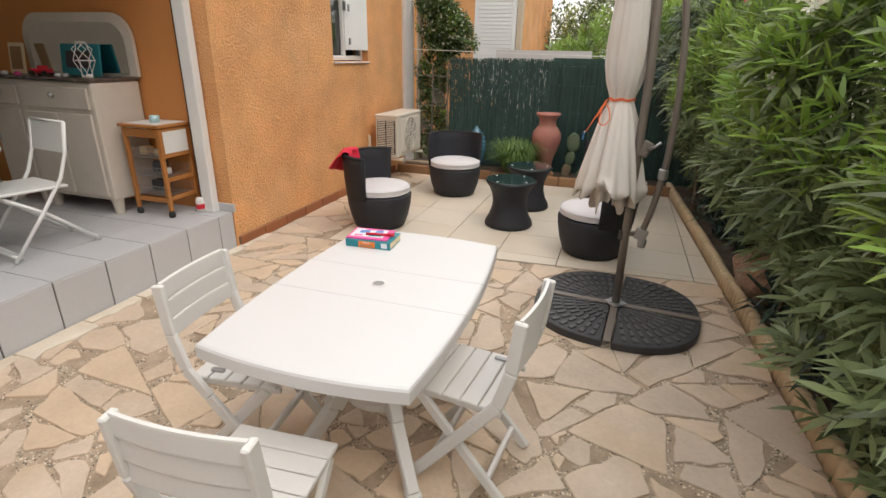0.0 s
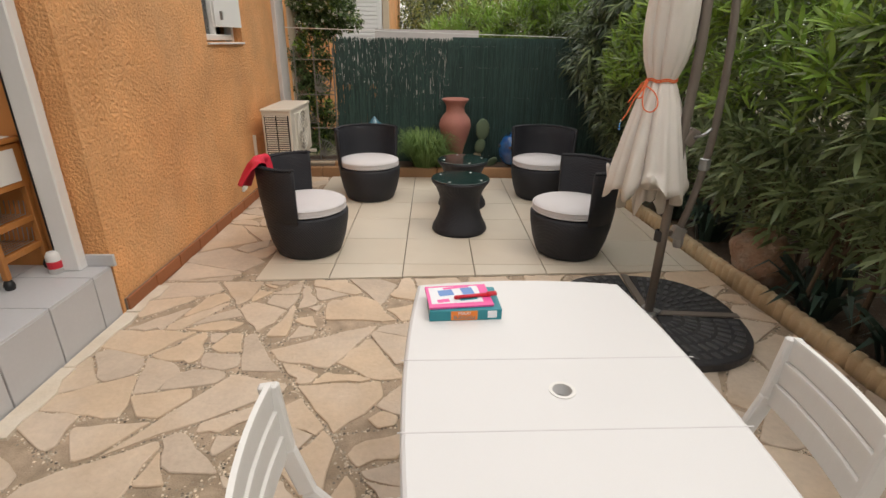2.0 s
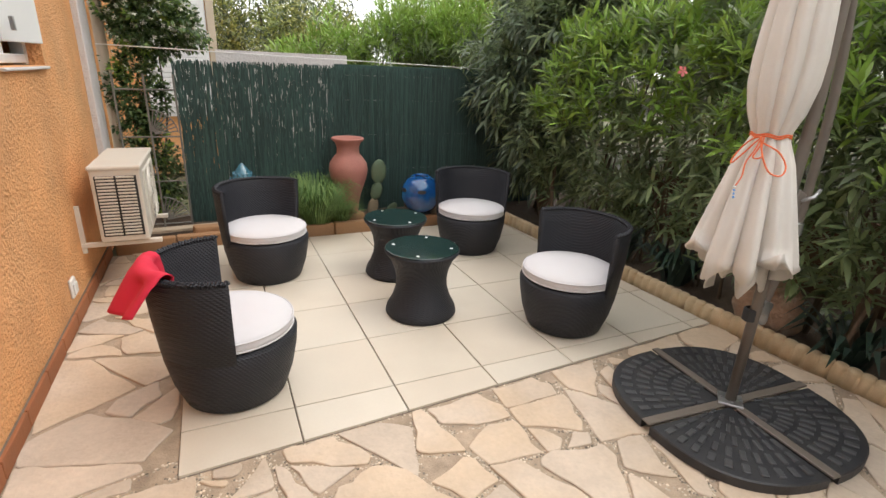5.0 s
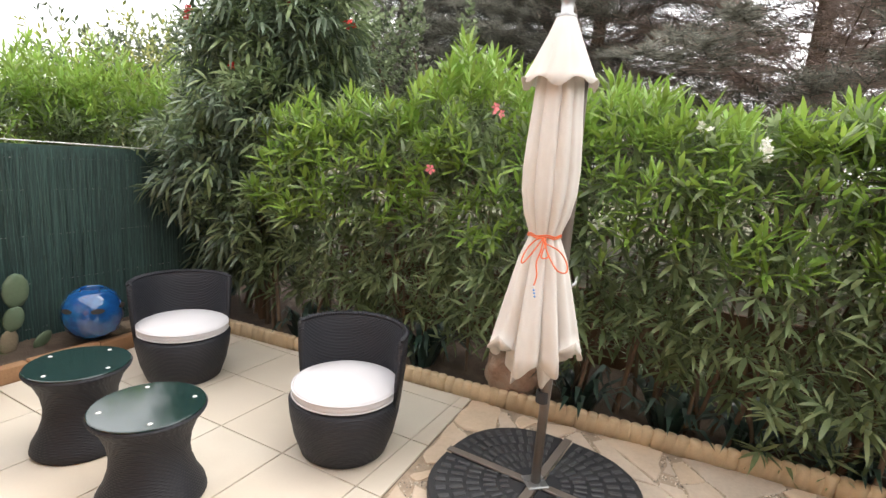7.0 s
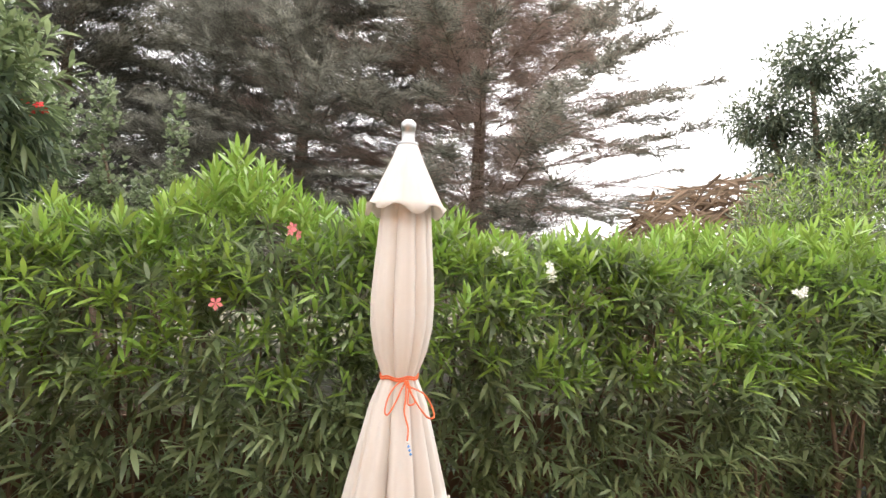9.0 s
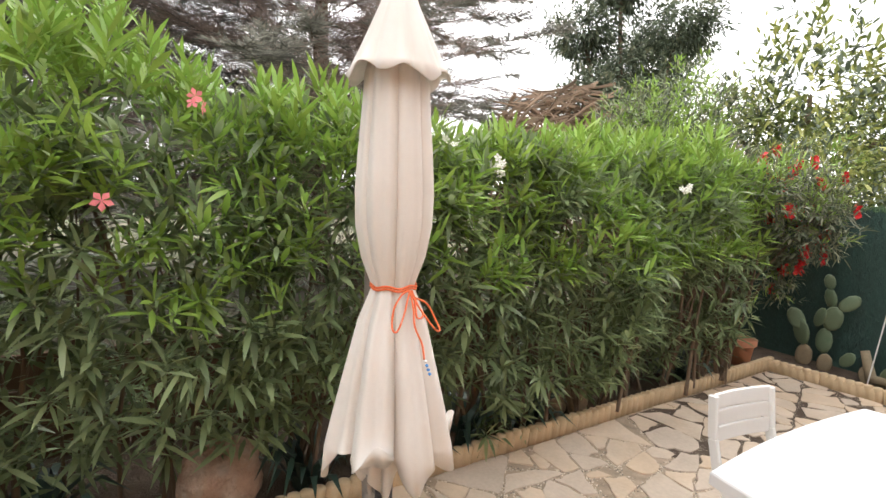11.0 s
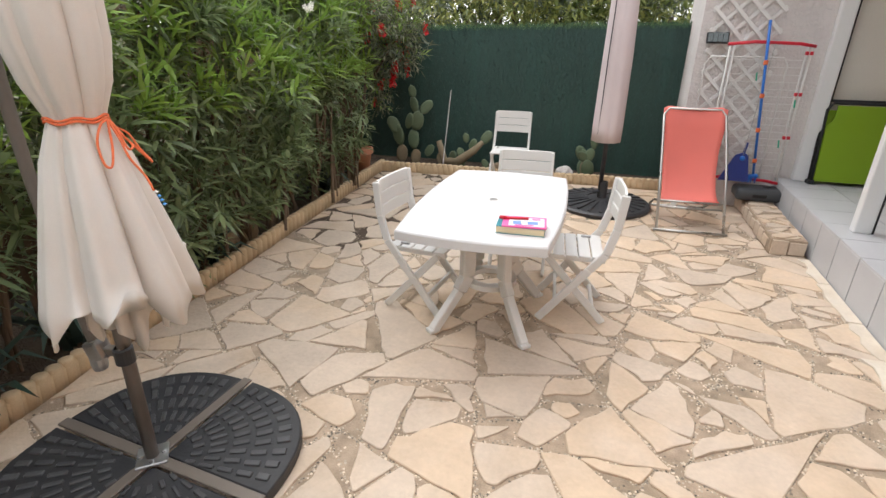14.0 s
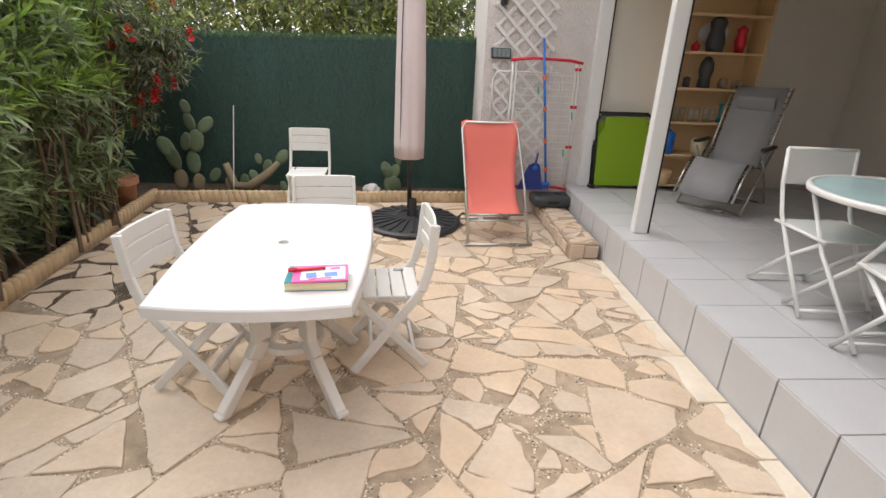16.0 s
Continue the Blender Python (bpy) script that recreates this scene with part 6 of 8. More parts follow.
PINE = mat("pale_pine", (0.74, 0.53, 0.30), 0.6, var=0.12, scale=4, fine=60, bump=0.12, stretch=(1, 1, 0.2), tint=(0.56, 0.37, 0.18), tint_amt=0.5)
PINE_DARK = mat("orange_varnished_wood", (0.42, 0.17, 0.045), 0.45, var=0.15, scale=5, fine=60, bump=0.12, stretch=(1, 1, 0.25))
sh = thing("bookcase", "open pine bookcase with glasses, figures and ornaments", "bookcase", pose(-4.02, -1.08, DECK_Z))
for x in (-0.41, 0.41):
    part("side_panel", boxed((x, 0, 0.98), (0.03, 0.27, 1.96), bevel=0.003), PINE, sh)
part("back_panel", boxed((0, -0.128, 0.98), (0.79, 0.012, 1.96), bevel=0), PINE, sh)
SHELVES = (0.06, 0.36, 0.675, 0.99, 1.31, 1.63, 1.93)
for z in SHELVES:
    part("shelf", boxed((0, 0.004, z), (0.788, 0.26, 0.022), bevel=0.002), PINE, sh)
CLEAR = bpy.data.materials.new("clear_glassware")
CLEAR.use_nodes = True
ct = CLEAR.node_tree
c_see, c_shine, c_mix = ct.nodes.new("ShaderNodeBsdfTransparent"), ct.nodes.new("ShaderNodeBsdfGlossy"), ct.nodes.new("ShaderNodeMixShader")
c_see.inputs["Color"].default_value = (0.90, 0.93, 0.93, 1)
c_shine.inputs["Roughness"].default_value = 0.05
c_mix.inputs["Fac"].default_value = 0.16
ct.links.new(c_see.outputs["BSDF"], c_mix.inputs[1])
ct.links.new(c_shine.outputs["BSDF"], c_mix.inputs[2])
ct.links.new(c_mix.outputs["Shader"], ct.nodes["Material Output"].inputs["Surface"])
DARKFIG = mat("dark_stone_figure", (0.05, 0.05, 0.055), 0.6, var=0.2, fine=60, bump=0.3)
for i in range(6):
    g = part("drinking_glass", lathe(bmesh.new(), [(0, 0), (0.028, 0), (0.03, 0.13), (0.027, 0.13), (0.025, 0.008), (0, 0.008)], 14), CLEAR, smooth=True)
    g.matrix_world = pose(-3.72 - i * 0.075, -0.98 - 0.03 * (i % 2), DECK_Z + 0.675 + 0.012)
    tagged(g, "clear straight drinking glass on the pine shelf", "glass", group="glasses on the shelf")
for i, (x, z, prof, mt, lab) in enumerate((
        (-3.98, 1.31, [(0, 0), (0.07, 0), (0.085, 0.08), (0.06, 0.18), (0.075, 0.25), (0.05, 0.29), (0, 0.30)], DARKFIG, "dark carved stone figure on the upper shelf"),
        (-3.95, 0.99, [(0, 0), (0.06, 0), (0.05, 0.09), (0.065, 0.15), (0.06, 0.22), (0.03, 0.27), (0, 0.28)], DARKFIG, "dark stone figure on the middle shelf"),
        (-3.78, 0.99, [(0, 0), (0.035, 0), (0.03, 0.05), (0.035, 0.08), (0, 0.10)], DARKFIG, "small dark ornament on the middle shelf"),
        (-4.14, 0.99, [(0, 0), (0.04, 0), (0.045, 0.05), (0.03, 0.09), (0, 0.10)], STONE_TAN, "small tan ornament on the middle shelf"),
        (-4.28, 0.99, [(0, 0), (0.05, 0), (0.05, 0.04), (0.03, 0.08), (0, 0.085)], STONE_TAN, "low tan ornament on the middle shelf"),
        (-4.22, 1.31, [(0, 0), (0.04, 0), (0.055, 0.09), (0.04, 0.16), (0.05, 0.20), (0, 0.24)], RED, "red ornament on the upper shelf"),
        (-3.80, 1.31, [(0, 0), (0.035, 0), (0.04, 0.05), (0, 0.10)], RED, "small red ornament on the upper shelf"),
        (-3.72, 0.36, [(0, 0), (0.06, 0), (0.06, 0.20), (0.02, 0.22), (0, 0.24)], BLUE, "blue can on the lower shelf"),
        (-4.18, 0.675, [(0, 0), (0.03, 0), (0.012, 0.05), (0.012, 0.16), (0.035, 0.17), (0, 0.18)], TEAL, "dark teal anchor ornament on the shelf"),
        (-3.70, 0.06, [(0, 0), (0.09, 0), (0.11, 0.12), (0.10, 0.13), (0, 0.13)], PINE, "woven tan basket on the bottom shelf"),
        (-4.05, 0.36, [(0, 0), (0.08, 0), (0.09, 0.12), (0.07, 0.15), (0, 0.15)], PAPER, "yellow storage tin on the lower shelf"))):
    o = part("shelf_ornament", lathe(bmesh.new(), prof, 16), mt, smooth=True)
    o.matrix_world = pose(x, -1.02, DECK_Z + z + 0.012)
    tagged(o, lab, "ornament")
hat = part("framed_fan", lathe(bmesh.new(), [(0, 0), (0.13, 0.0), (0.13, 0.012), (0, 0.015)], 28), WHITE_PRINT)
hat.matrix_world = pose(-4.03, -1.17, DECK_Z + 1.49, 80, 0, 0) @ Matrix.Diagonal((1.1, 0.75, 1, 1))
tagged(hat, "white oval plate standing behind the stone figure", "plate")

GREYFAB = mat("grey_sling_fabric", (0.30, 0.30, 0.305), 0.8, var=0.08, scale=4, fine=260, bump=0.2)
rc = thing("recliner", "grey folding recliner with head cushion and laced sling", "recliner", pose(-4.05, -0.50, DECK_Z, 0, 0, -50) @ Matrix.Diagonal((0.9, 0.9, 0.93, 1)))
# profile in y (front +) and z
rp = [(0.52, 0.16), (0.38, 0.34), (0.24, 0.47), (0.08, 0.42), (-0.10, 0.38), (-0.24, 0.55), (-0.38, 0.85), (-0.50, 1.12)]
bm = bmesh.new()
rows = [[bm.verts.new((0.235 * u, y, z - 0.012 * (1 - u * u))) for u in (-1, -0.5, 0, 0.5, 1)] for y, z in rp]
for a, b in zip(rows, rows[1:]):
    for k in range(4):
        bm.faces.new((a[k], a[k + 1], b[k + 1], b[k]))
sling = part("sling", bm, GREYFAB, rc, smooth=True)
md = sling.modifiers.new("thickness", "SOLIDIFY")
md.thickness = 0.008
part("head_cushion", boxed((0, -0.395, 0.97), (0.36, 0.07, 0.14), (-24, 0, 0), 0.03, 3), GREYFAB, rc, smooth=True)
for x in (-0.27, 0.27):
    part("side_tube", tube(bmesh.new(), [(x, y, z) for y, z in rp], 0.012, 8), CHROME, rc, smooth=True)
    part("rear_leg", tube(bmesh.new(), [(x * 1.12, 0.10, 0.55), (x * 1.12, -0.20, 0.28), (x * 1.12, -0.42, 0.012)], 0.011, 8), CHROME, rc, smooth=True)
    part("front_leg", tube(bmesh.new(), [(x * 1.12, -0.26, 0.58), (x * 1.12, 0.05, 0.28), (x * 1.12, 0.30, 0.012)], 0.011, 8), CHROME, rc, smooth=True)
    part("armrest", boxed((x * 1.15, -0.05, 0.60), (0.05, 0.36, 0.028), bevel=0.01, seg=2), BLACK, rc)
    bm = bmesh.new()
    for i in range(len(rp) - 1):
        for k in range(5):
            u = (k + 0.5) / 5
            y, z = rp[i][0] * (1 - u) + rp[i + 1][0] * u, rp[i][1] * (1 - u) + rp[i + 1][1] * u
            beam(bm, (x * 0.86, y, z), (x, y + 0.008, z), 0.006, 0.006, 0)
    part("lacing", bm, BLACK, rc, "black elastic lacing")
for y, z in ((0.30, 0.012), (-0.42, 0.012)):
    part("foot_bar", tube(bmesh.new(), [(-0.30, y, z), (0.30, y, z)], 0.012, 8), CHROME, rc, smooth=True)

FROST = mat("frosted_aqua_glass", (0.42, 0.60, 0.62), 0.15, var=0.05, scale=4, fine=60, bump=0.0, spec=0.6)
SLING_W = mat("white_mesh_fabric", (0.62, 0.62, 0.60), 0.8, var=0.04, scale=4, fine=300, bump=0.25)
gt = thing("bistro_table", "round white steel folding table with frosted glass top", "table", pose(-3.50, 1.74, DECK_Z) @ Matrix.Diagonal((0.87, 0.87, 0.97, 1)))
part("glass_top", lathe(bmesh.new(), [(0, 0.712), (0.445, 0.712), (0.445, 0.720), (0, 0.720)], 48), FROST, gt, "pale aqua frosted glass")
part("rim", lathe(bmesh.new(), [(0.442, 0.695), (0.468, 0.695), (0.472, 0.71), (0.466, 0.726), (0.442, 0.726)], 48, close=True), ALU, gt, smooth=True)
for s in (-1, 1):
    part("leg", tube(bmesh.new(), [(s * 0.30, -0.32, 0.70), (s * 0.30, -0.10, 0.38), (s * 0.30, 0.30, 0.012)], 0.013, 10), ALU, gt, smooth=True)
    part("leg", tube(bmesh.new(), [(s * 0.27, 0.32, 0.70), (s * 0.27, 0.10, 0.38), (s * 0.27, -0.30, 0.012)], 0.013, 10), ALU, gt, smooth=True)
part("cross_bar", tube(bmesh.new(), [(-0.30, 0.22, 0.082), (0.30, 0.22, 0.082)], 0.010, 8), ALU, gt, smooth=True)


def bistro_chair(m, label):
    """Faces +y."""
    c = thing("bistro_chair", label, "chair", m @ Matrix.Diagonal((0.95, 1, 0.95, 1)), group="white bistro chairs")
    for x in (-0.20, 0.20):
        part("back_leg", tube(bmesh.new(), [(x, 0.22, 0.012), (x, 0.0, 0.30), (x, -0.14, 0.50), (x, -0.20, 0.66), (x, -0.235, 0.86)], 0.012, 10), ALU, c, smooth=True)
        part("front_leg", tube(bmesh.new(), [(x * 0.9, -0.30, 0.012), (x * 0.9, -0.02, 0.28), (x * 0.9, 0.20, 0.44)], 0.012, 10), ALU, c, smooth=True)
        part("seat_rail", tube(bmesh.new(), [(x, -0.17, 0.445), (x, 0.23, 0.455)], 0.010, 8), ALU, c, smooth=True)
    part("seat", boxed((0, 0.03, 0.452), (0.39, 0.40, 0.010), (1, 0, 0), 0.003), SLING_W, c, "white mesh fabric seat")
    part("backrest", boxed((0, -0.218, 0.755), (0.39, 0.010, 0.20), (9, 0, 0), 0.003), SLING_W, c, "white mesh fabric backrest")
    for y, z in ((0.20, 0.044), (-0.28, 0.044), (-0.234, 0.86)):
        part("cross_bar", tube(bmesh.new(), [(-0.20 if y != -0.28 else -0.18, y, z), (0.20 if y != -0.28 else 0.18, y, z)], 0.010, 8), ALU, c, smooth=True)
    return c


bistro_chair(pose(-3.43, 1.45, DECK_Z, 0, 0, -4), "white folding bistro chair with mesh seat at the glass table")
bistro_chair(pose(-3.34, 2.17, DECK_Z, 0, 0, 172), "white folding bistro chair beside the open step edge")

PAINTW = mat("chipped_cream_paint", (0.66, 0.60, 0.53), 0.55, var=0.08, scale=5, fine=60, bump=0.12, tint=(0.55, 0.47, 0.39), tint_amt=0.45, tint_scale=3)
MARBLE = mat("dark_mottled_marble", (0.10, 0.08, 0.07), 0.25, var=0.6, scale=20, fine=60, bump=0.0)
MIRROR = mat("mirror_glass", (0.8, 0.82, 0.82), 0.03, metal=1.0, var=0.02, bump=0.0)
side = thing("sideboard", "old cream painted sideboard with dark marble top and mirror", "sideboard", pose(-4.12, 3.11, DECK_Z))
for cx_, w, dep in ((-0.40, 0.42, 0.36), (0.22, 0.80, 0.42)):
    part("body", boxed((cx_, 0.0, 0.57), (w, dep, 0.90), bevel=0.02, seg=2), PAINTW, side)
    part("drawer", boxed((cx_, -dep / 2 - 0.006, 0.90), (w - 0.08, 0.02, 0.16), bevel=0.008), PAINTW, side)
    nd = 2 if w > 0.6 else 1
    for k in range(nd):
        dw = (w - 0.08) / nd
        d = part("door", boxed((cx_ - (w - 0.08) / 2 + dw * (k + 0.5), -dep / 2 - 0.006, 0.47), (dw - 0.01, 0.02, 0.64), bevel=0.008), PAINTW, side)
        part("escutcheon", boxed((cx_ - (w - 0.08) / 2 + dw * (k + 0.5) - dw * 0.4, -dep / 2 - 0.020, 0.55), (0.018, 0.008, 0.07), bevel=0.003), STEEL, d)
    part("knob", lathe(bmesh.new(), [(0, -0.024), (0.018, -0.018), (0.024, 0.0), (0.018, 0.018), (0, 0.024)], 12, (cx_, -dep / 2 - 0.022, 0.92)), STEEL, side)
part("marble_top", boxed((-0.01, -0.01, 1.035), (1.28, 0.45, 0.025), bevel=0.006), MARBLE, side, "dark mottled marble top")
for x in (-0.58, -0.24, -0.13, 0.57):
    part("foot", lathe(bmesh.new(), [(0, 0), (0.035, 0), (0.045, 0.10), (0.05, 0.13), (0, 0.13)], 12, (x, -0.15, 0)), PAINTW, side)


def arch(hw, z0, z1, r, n=10):
    pts = [(-hw, z0), (hw, z0)]
    for k in range(n + 1):
        a = math.pi / 2 * k / n
        pts.append((hw - r + r * math.cos(a), z1 - r + r * math.sin(a)))
    for k in range(n + 1):
        a = math.pi / 2 + math.pi / 2 * k / n
        pts.append((-hw + r + r * math.cos(a), z1 - r + r * math.sin(a)))
    return pts


bm = slab(bmesh.new(), arch(0.60, 1.05, 1.52, 0.20), -0.015, 0.015)
bmesh.ops.transform(bm, matrix=pose(0.05, 0.20, 0, 90, 0, 0), verts=bm.verts[:])
mf = part("mirror_frame", bm, PAINTW, side)
bm = slab(bmesh.new(), arch(0.53, 1.07, 1.45, 0.16), -0.003, 0.003)
bmesh.ops.transform(bm, matrix=pose(0.05, 0.180, 0, 90, 0, 0), verts=bm.verts[:])
part("mirror", bm, MIRROR, mf, "old silvered mirror glass")
SBZ = DECK_Z + 1.0485
fr = thing("picture_frame", "teal framed picture leaning on the mirror", "picture", pose(-3.95, 3.20, SBZ, -8, 0, 0))
part("frame", boxed((0, 0, 0.12), (0.42, 0.02, 0.24), bevel=0.004), TEAL, fr)
part("print", boxed((-0.02, -0.0115, 0.12), (0.26, 0.003, 0.13), bevel=0), DARKFIG, fr)
fr2 = thing("picture_frame", "pale framed picture at the end of the sideboard", "picture", pose(-4.62, 3.16, SBZ, -8, 0, 8))
part("frame", boxed((0, 0, 0.12), (0.15, 0.015, 0.24), bevel=0.003), PAPER, fr2)
part("print", boxed((0, -0.009, 0.12), (0.11, 0.002, 0.18), bevel=0), BEDEDGE, fr2)
car = thing("toy_car", "small red toy car on the sideboard", "toy", pose(-4.12, 3.00, SBZ, 0, 0, 10))
part("body", boxed((0, 0, 0.035), (0.17, 0.06, 0.035), bevel=0.012, seg=2), RED, car)
part("cabin", boxed((0.02, 0, 0.06), (0.07, 0.05, 0.03), bevel=0.01), RED, car)
for x in (-0.055, 0.055):
    for y in (-0.03, 0.03):
        part("wheel", lathe(bmesh.new(), [(0, -0.02), (0.02, -0.012), (0.02, 0.012), (0, 0.02)], 12, (x, y, 0.02)), BLACK, car)
lamp = thing("wire_ornament", "white bent wire lantern on the sideboard", "ornament", pose(-3.66, 3.02, SBZ))
bm = bmesh.new()
for k in range(6):
    a, b = 2 * math.pi * k / 6, 2 * math.pi * (k + 1) / 6
    q = [(0.035 * math.cos(a), 0.035 * math.sin(a), 0.005), (0.07 * math.cos(b), 0.07 * math.sin(b), 0.12), (0.065 * math.cos(a), 0.065 * math.sin(a), 0.20), (0.03 * math.cos(b), 0.03 * math.sin(b), 0.25)]
    tube(bm, q, 0.0035, 5)
    tube(bm, [(0.035 * math.cos(a), 0.035 * math.sin(a), 0.005), (0.035 * math.cos(b), 0.035 * math.sin(b), 0.005)], 0.0035, 5)
    tube(bm, [(0.07 * math.cos(a), 0.07 * math.sin(a), 0.12), (0.07 * math.cos(b), 0.07 * math.sin(b), 0.12)], 0.0035, 5)
    tube(bm, [(0.03 * math.cos(a), 0.03 * math.sin(a), 0.25), (0.03 * math.cos(b), 0.03 * math.sin(b), 0.25)], 0.0035, 5)
part("wire_cage", bm, ALU, lamp)
for i, x in enumerate((-4.45, -4.30, -3.86, -3.78, -3.54)):
    o = part("trinket", lathe(bmesh.new(), [(0, 0), (0.022, 0), (0.026, 0.012), (0.018, 0.028), (0, 0.03)], 10), (PVC, PINK, PVC, STEEL, PVC)[i], smooth=True)
    o.matrix_world = pose(x, 2.94, SBZ)
    tagged(o, "small pale trinket on the marble top", "trinket", group="trinkets on the sideboard")

tr = thing("kitchen_trolley", "orange wooden kitchen trolley with wire baskets on castors", "trolley", pose(-3.24, 3.165, DECK_Z))
for x in (-0.165, 0.165):
    for y in (-0.14, 0.14):
        part("leg", boxed((x, y, 0.375), (0.03, 0.03, 0.64), bevel=0.003), PINE_DARK, tr)
        ca = part("castor", lathe(bmesh.new(), [(0, 0.0), (0.022, 0.004), (0.026, 0.025), (0.018, 0.05), (0, 0.055)], 12, (x, y, 0)), BLACK, tr, smooth=True)
part("top", boxed((0, 0, 0.712), (0.40, 0.34, 0.022), bevel=0.004), PINE_DARK, tr)
part("top_tile", boxed((0, 0, 0.7245), (0.33, 0.28, 0.005), bevel=0.001), PVC, tr, "white tiled work surface")
part("side_panel", boxed((0.182, 0, 0.585), (0.012, 0.31, 0.22), bevel=0.002), PINE_DARK, tr)
part("white_board", boxed((0.190, -0.01, 0.59), (0.004, 0.23, 0.165), bevel=0.001), PVC, tr, "white board on the side")
for z in (0.15, 0.30):
    part("side_rail", boxed((0.165, 0, z), (0.02, 0.25, 0.03), bevel=0.002), PINE_DARK, tr)
part("front_rail", boxed((0, -0.14, 0.135), (0.30, 0.02, 0.035), bevel=0.002), PINE_DARK, tr)
part("rear_rail", boxed((0, 0.14, 0.135), (0.30, 0.02, 0.035), bevel=0.002), PINE_DARK, tr)
part("drawer", boxed((0, -0.145, 0.66), (0.29, 0.02, 0.065), bevel=0.003), PINE_DARK, tr)
for z in (0.47, 0.32, 0.17):
    bm = bmesh.new()
    for k in range(12):
        x = -0.14 + k * 0.0255
        tube(bm, [(x, -0.13, z + 0.07), (x, -0.12, z), (x, 0.12, z), (x, 0.13, z + 0.07)], 0.0025, 5)
    for zz in (0.0, 0.035, 0.07):
        tube(bm, [(-0.145, -0.13, z + zz), (0.145, -0.13, z + zz)], 0.0028, 5)
    part("wire_basket", bm, STEEL, tr, "grey wire basket")
for i, (x, y, z, s, mt) in enumerate(((-0.07, -0.06, 0.49, 0.06, PINE), (0.05, -0.05, 0.49, 0.05, PAPER), (-0.02, 0.0, 0.34, 0.08, GREY_PL), (0.07, -0.03, 0.34, 0.05, PVC), (-0.05, 0.0, 0.19, 0.08, DARKFIG))):
    o = part("stored_item", boxed((x - 3.24, y + 3.165, DECK_Z + z - 0.012 + s * 0.55), (s * 1.3, s * 1.2, s * 1.1), (0, 0, 20 * i), 0.012, 2), mt)
    tagged(o, "small kitchen packet kept in the trolley basket", "kitchen item", group="items in the trolley")
jar = thing("candle_jar", "small clear glass jar on the trolley", "jar", pose(-3.22, 3.15, DECK_Z + 0.727))
part("body", lathe(bmesh.new(), [(0, 0), (0.035, 0), (0.038, 0.05), (0.035, 0.05), (0.032, 0.006), (0, 0.006)], 20), FROST, jar, smooth=True)
part("wax", lathe(bmesh.new(), [(0, 0.0065), (0.031, 0.0065), (0.031, 0.03), (0, 0.03)], 20), PVC, jar)
tin = thing("paint_tin", "small white and red container behind the trolley", "container", pose(-2.99, 3.24, DECK_Z))
part("body", lathe(bmesh.new(), [(0, 0), (0.035, 0), (0.035, 0.10), (0.025, 0.12), (0, 0.125)], 16), PVC, tin, smooth=True)
part("band", lathe(bmesh.new(), [(0.0352, 0.03), (0.036, 0.03), (0.036, 0.07), (0.0352, 0.07)], 16, close=True), RED, tin)
bin_ = thing("plastic_bin", "pale aqua plastic tub on the floor", "tub", pose(-4.05, 1.95, DECK_Z))
TUB = mat("aqua_plastic", (0.25, 0.40, 0.40), 0.5, var=0.06)
part("body", lathe(bmesh.new(), [(0, 0), (0.15, 0), (0.18, 0.55), (0.17, 0.55), (0.14, 0.01), (0, 0.01)], 28), TUB, bin_, smooth=True)
part("lid", lathe(bmesh.new(), [(0, 0.555), (0.19, 0.555), (0.19, 0.575), (0.16, 0.60), (0, 0.605)], 28), PVC, bin_, smooth=True)
idoor = tagged(new("door_1"), "pale flush interior door in the back wall", "door", kind="structure")
part("leaf", boxed((-5.585, 0.35, DECK_Z + 1.02), (0.03, 0.83, 2.04), bevel=0.004), GREY_WALL, idoor)
part("handle", boxed((-5.555, 0.02, DECK_Z + 1.02), (0.03, 0.11, 0.02), bevel=0.005), STEEL, idoor)
for y in (-0.1, 0.80):
    part("jamb", boxed((-5.58, y, DECK_Z + 1.03), (0.05, 0.05, 2.06), bevel=0.004), CEIL, idoor)

# ---- metal fan gate with jasmine ----
IRON = mat("weathered_grey_iron", (0.22, 0.21, 0.19), 0.6, metal=0.3, var=0.2, fine=90, bump=0.3)
JLEAF = mat("jasmine_leaf", (0.085, 0.15, 0.05), 0.4, var=0.1, island=0.5, tint=(0.16, 0.22, 0.09), tint_amt=0.6, translucent=0.25)
PETAL_W = mat("white_petal", (0.80, 0.79, 0.70), 0.7, var=0.05, island=0.1, translucent=0.3)
PETAL_R = mat("red_petal", (0.62, 0.025, 0.03), 0.7, var=0.1, island=0.25, translucent=0.2)
PETAL_P = mat("pink_petal", (0.80, 0.25, 0.27), 0.7, var=0.08, island=0.15, translucent=0.3)
gate = thing("fan_trellis", "grey iron garden trellis with fan motifs, overgrown by jasmine", "trellis", pose(-2.36, 7.12, 0.08))
for x in (-0.23, 0.0, 0.23):
    part("upright", tube(bmesh.new(), [(x, 0, 0), (x, 0, 1.35)], 0.009, 6), IRON, gate)
for z in (0.02, 0.42, 0.82, 1.22):
    part("cross_bar", tube(bmesh.new(), [(-0.23, 0, z), (0.23, 0, z)], 0.007, 6), IRON, gate)
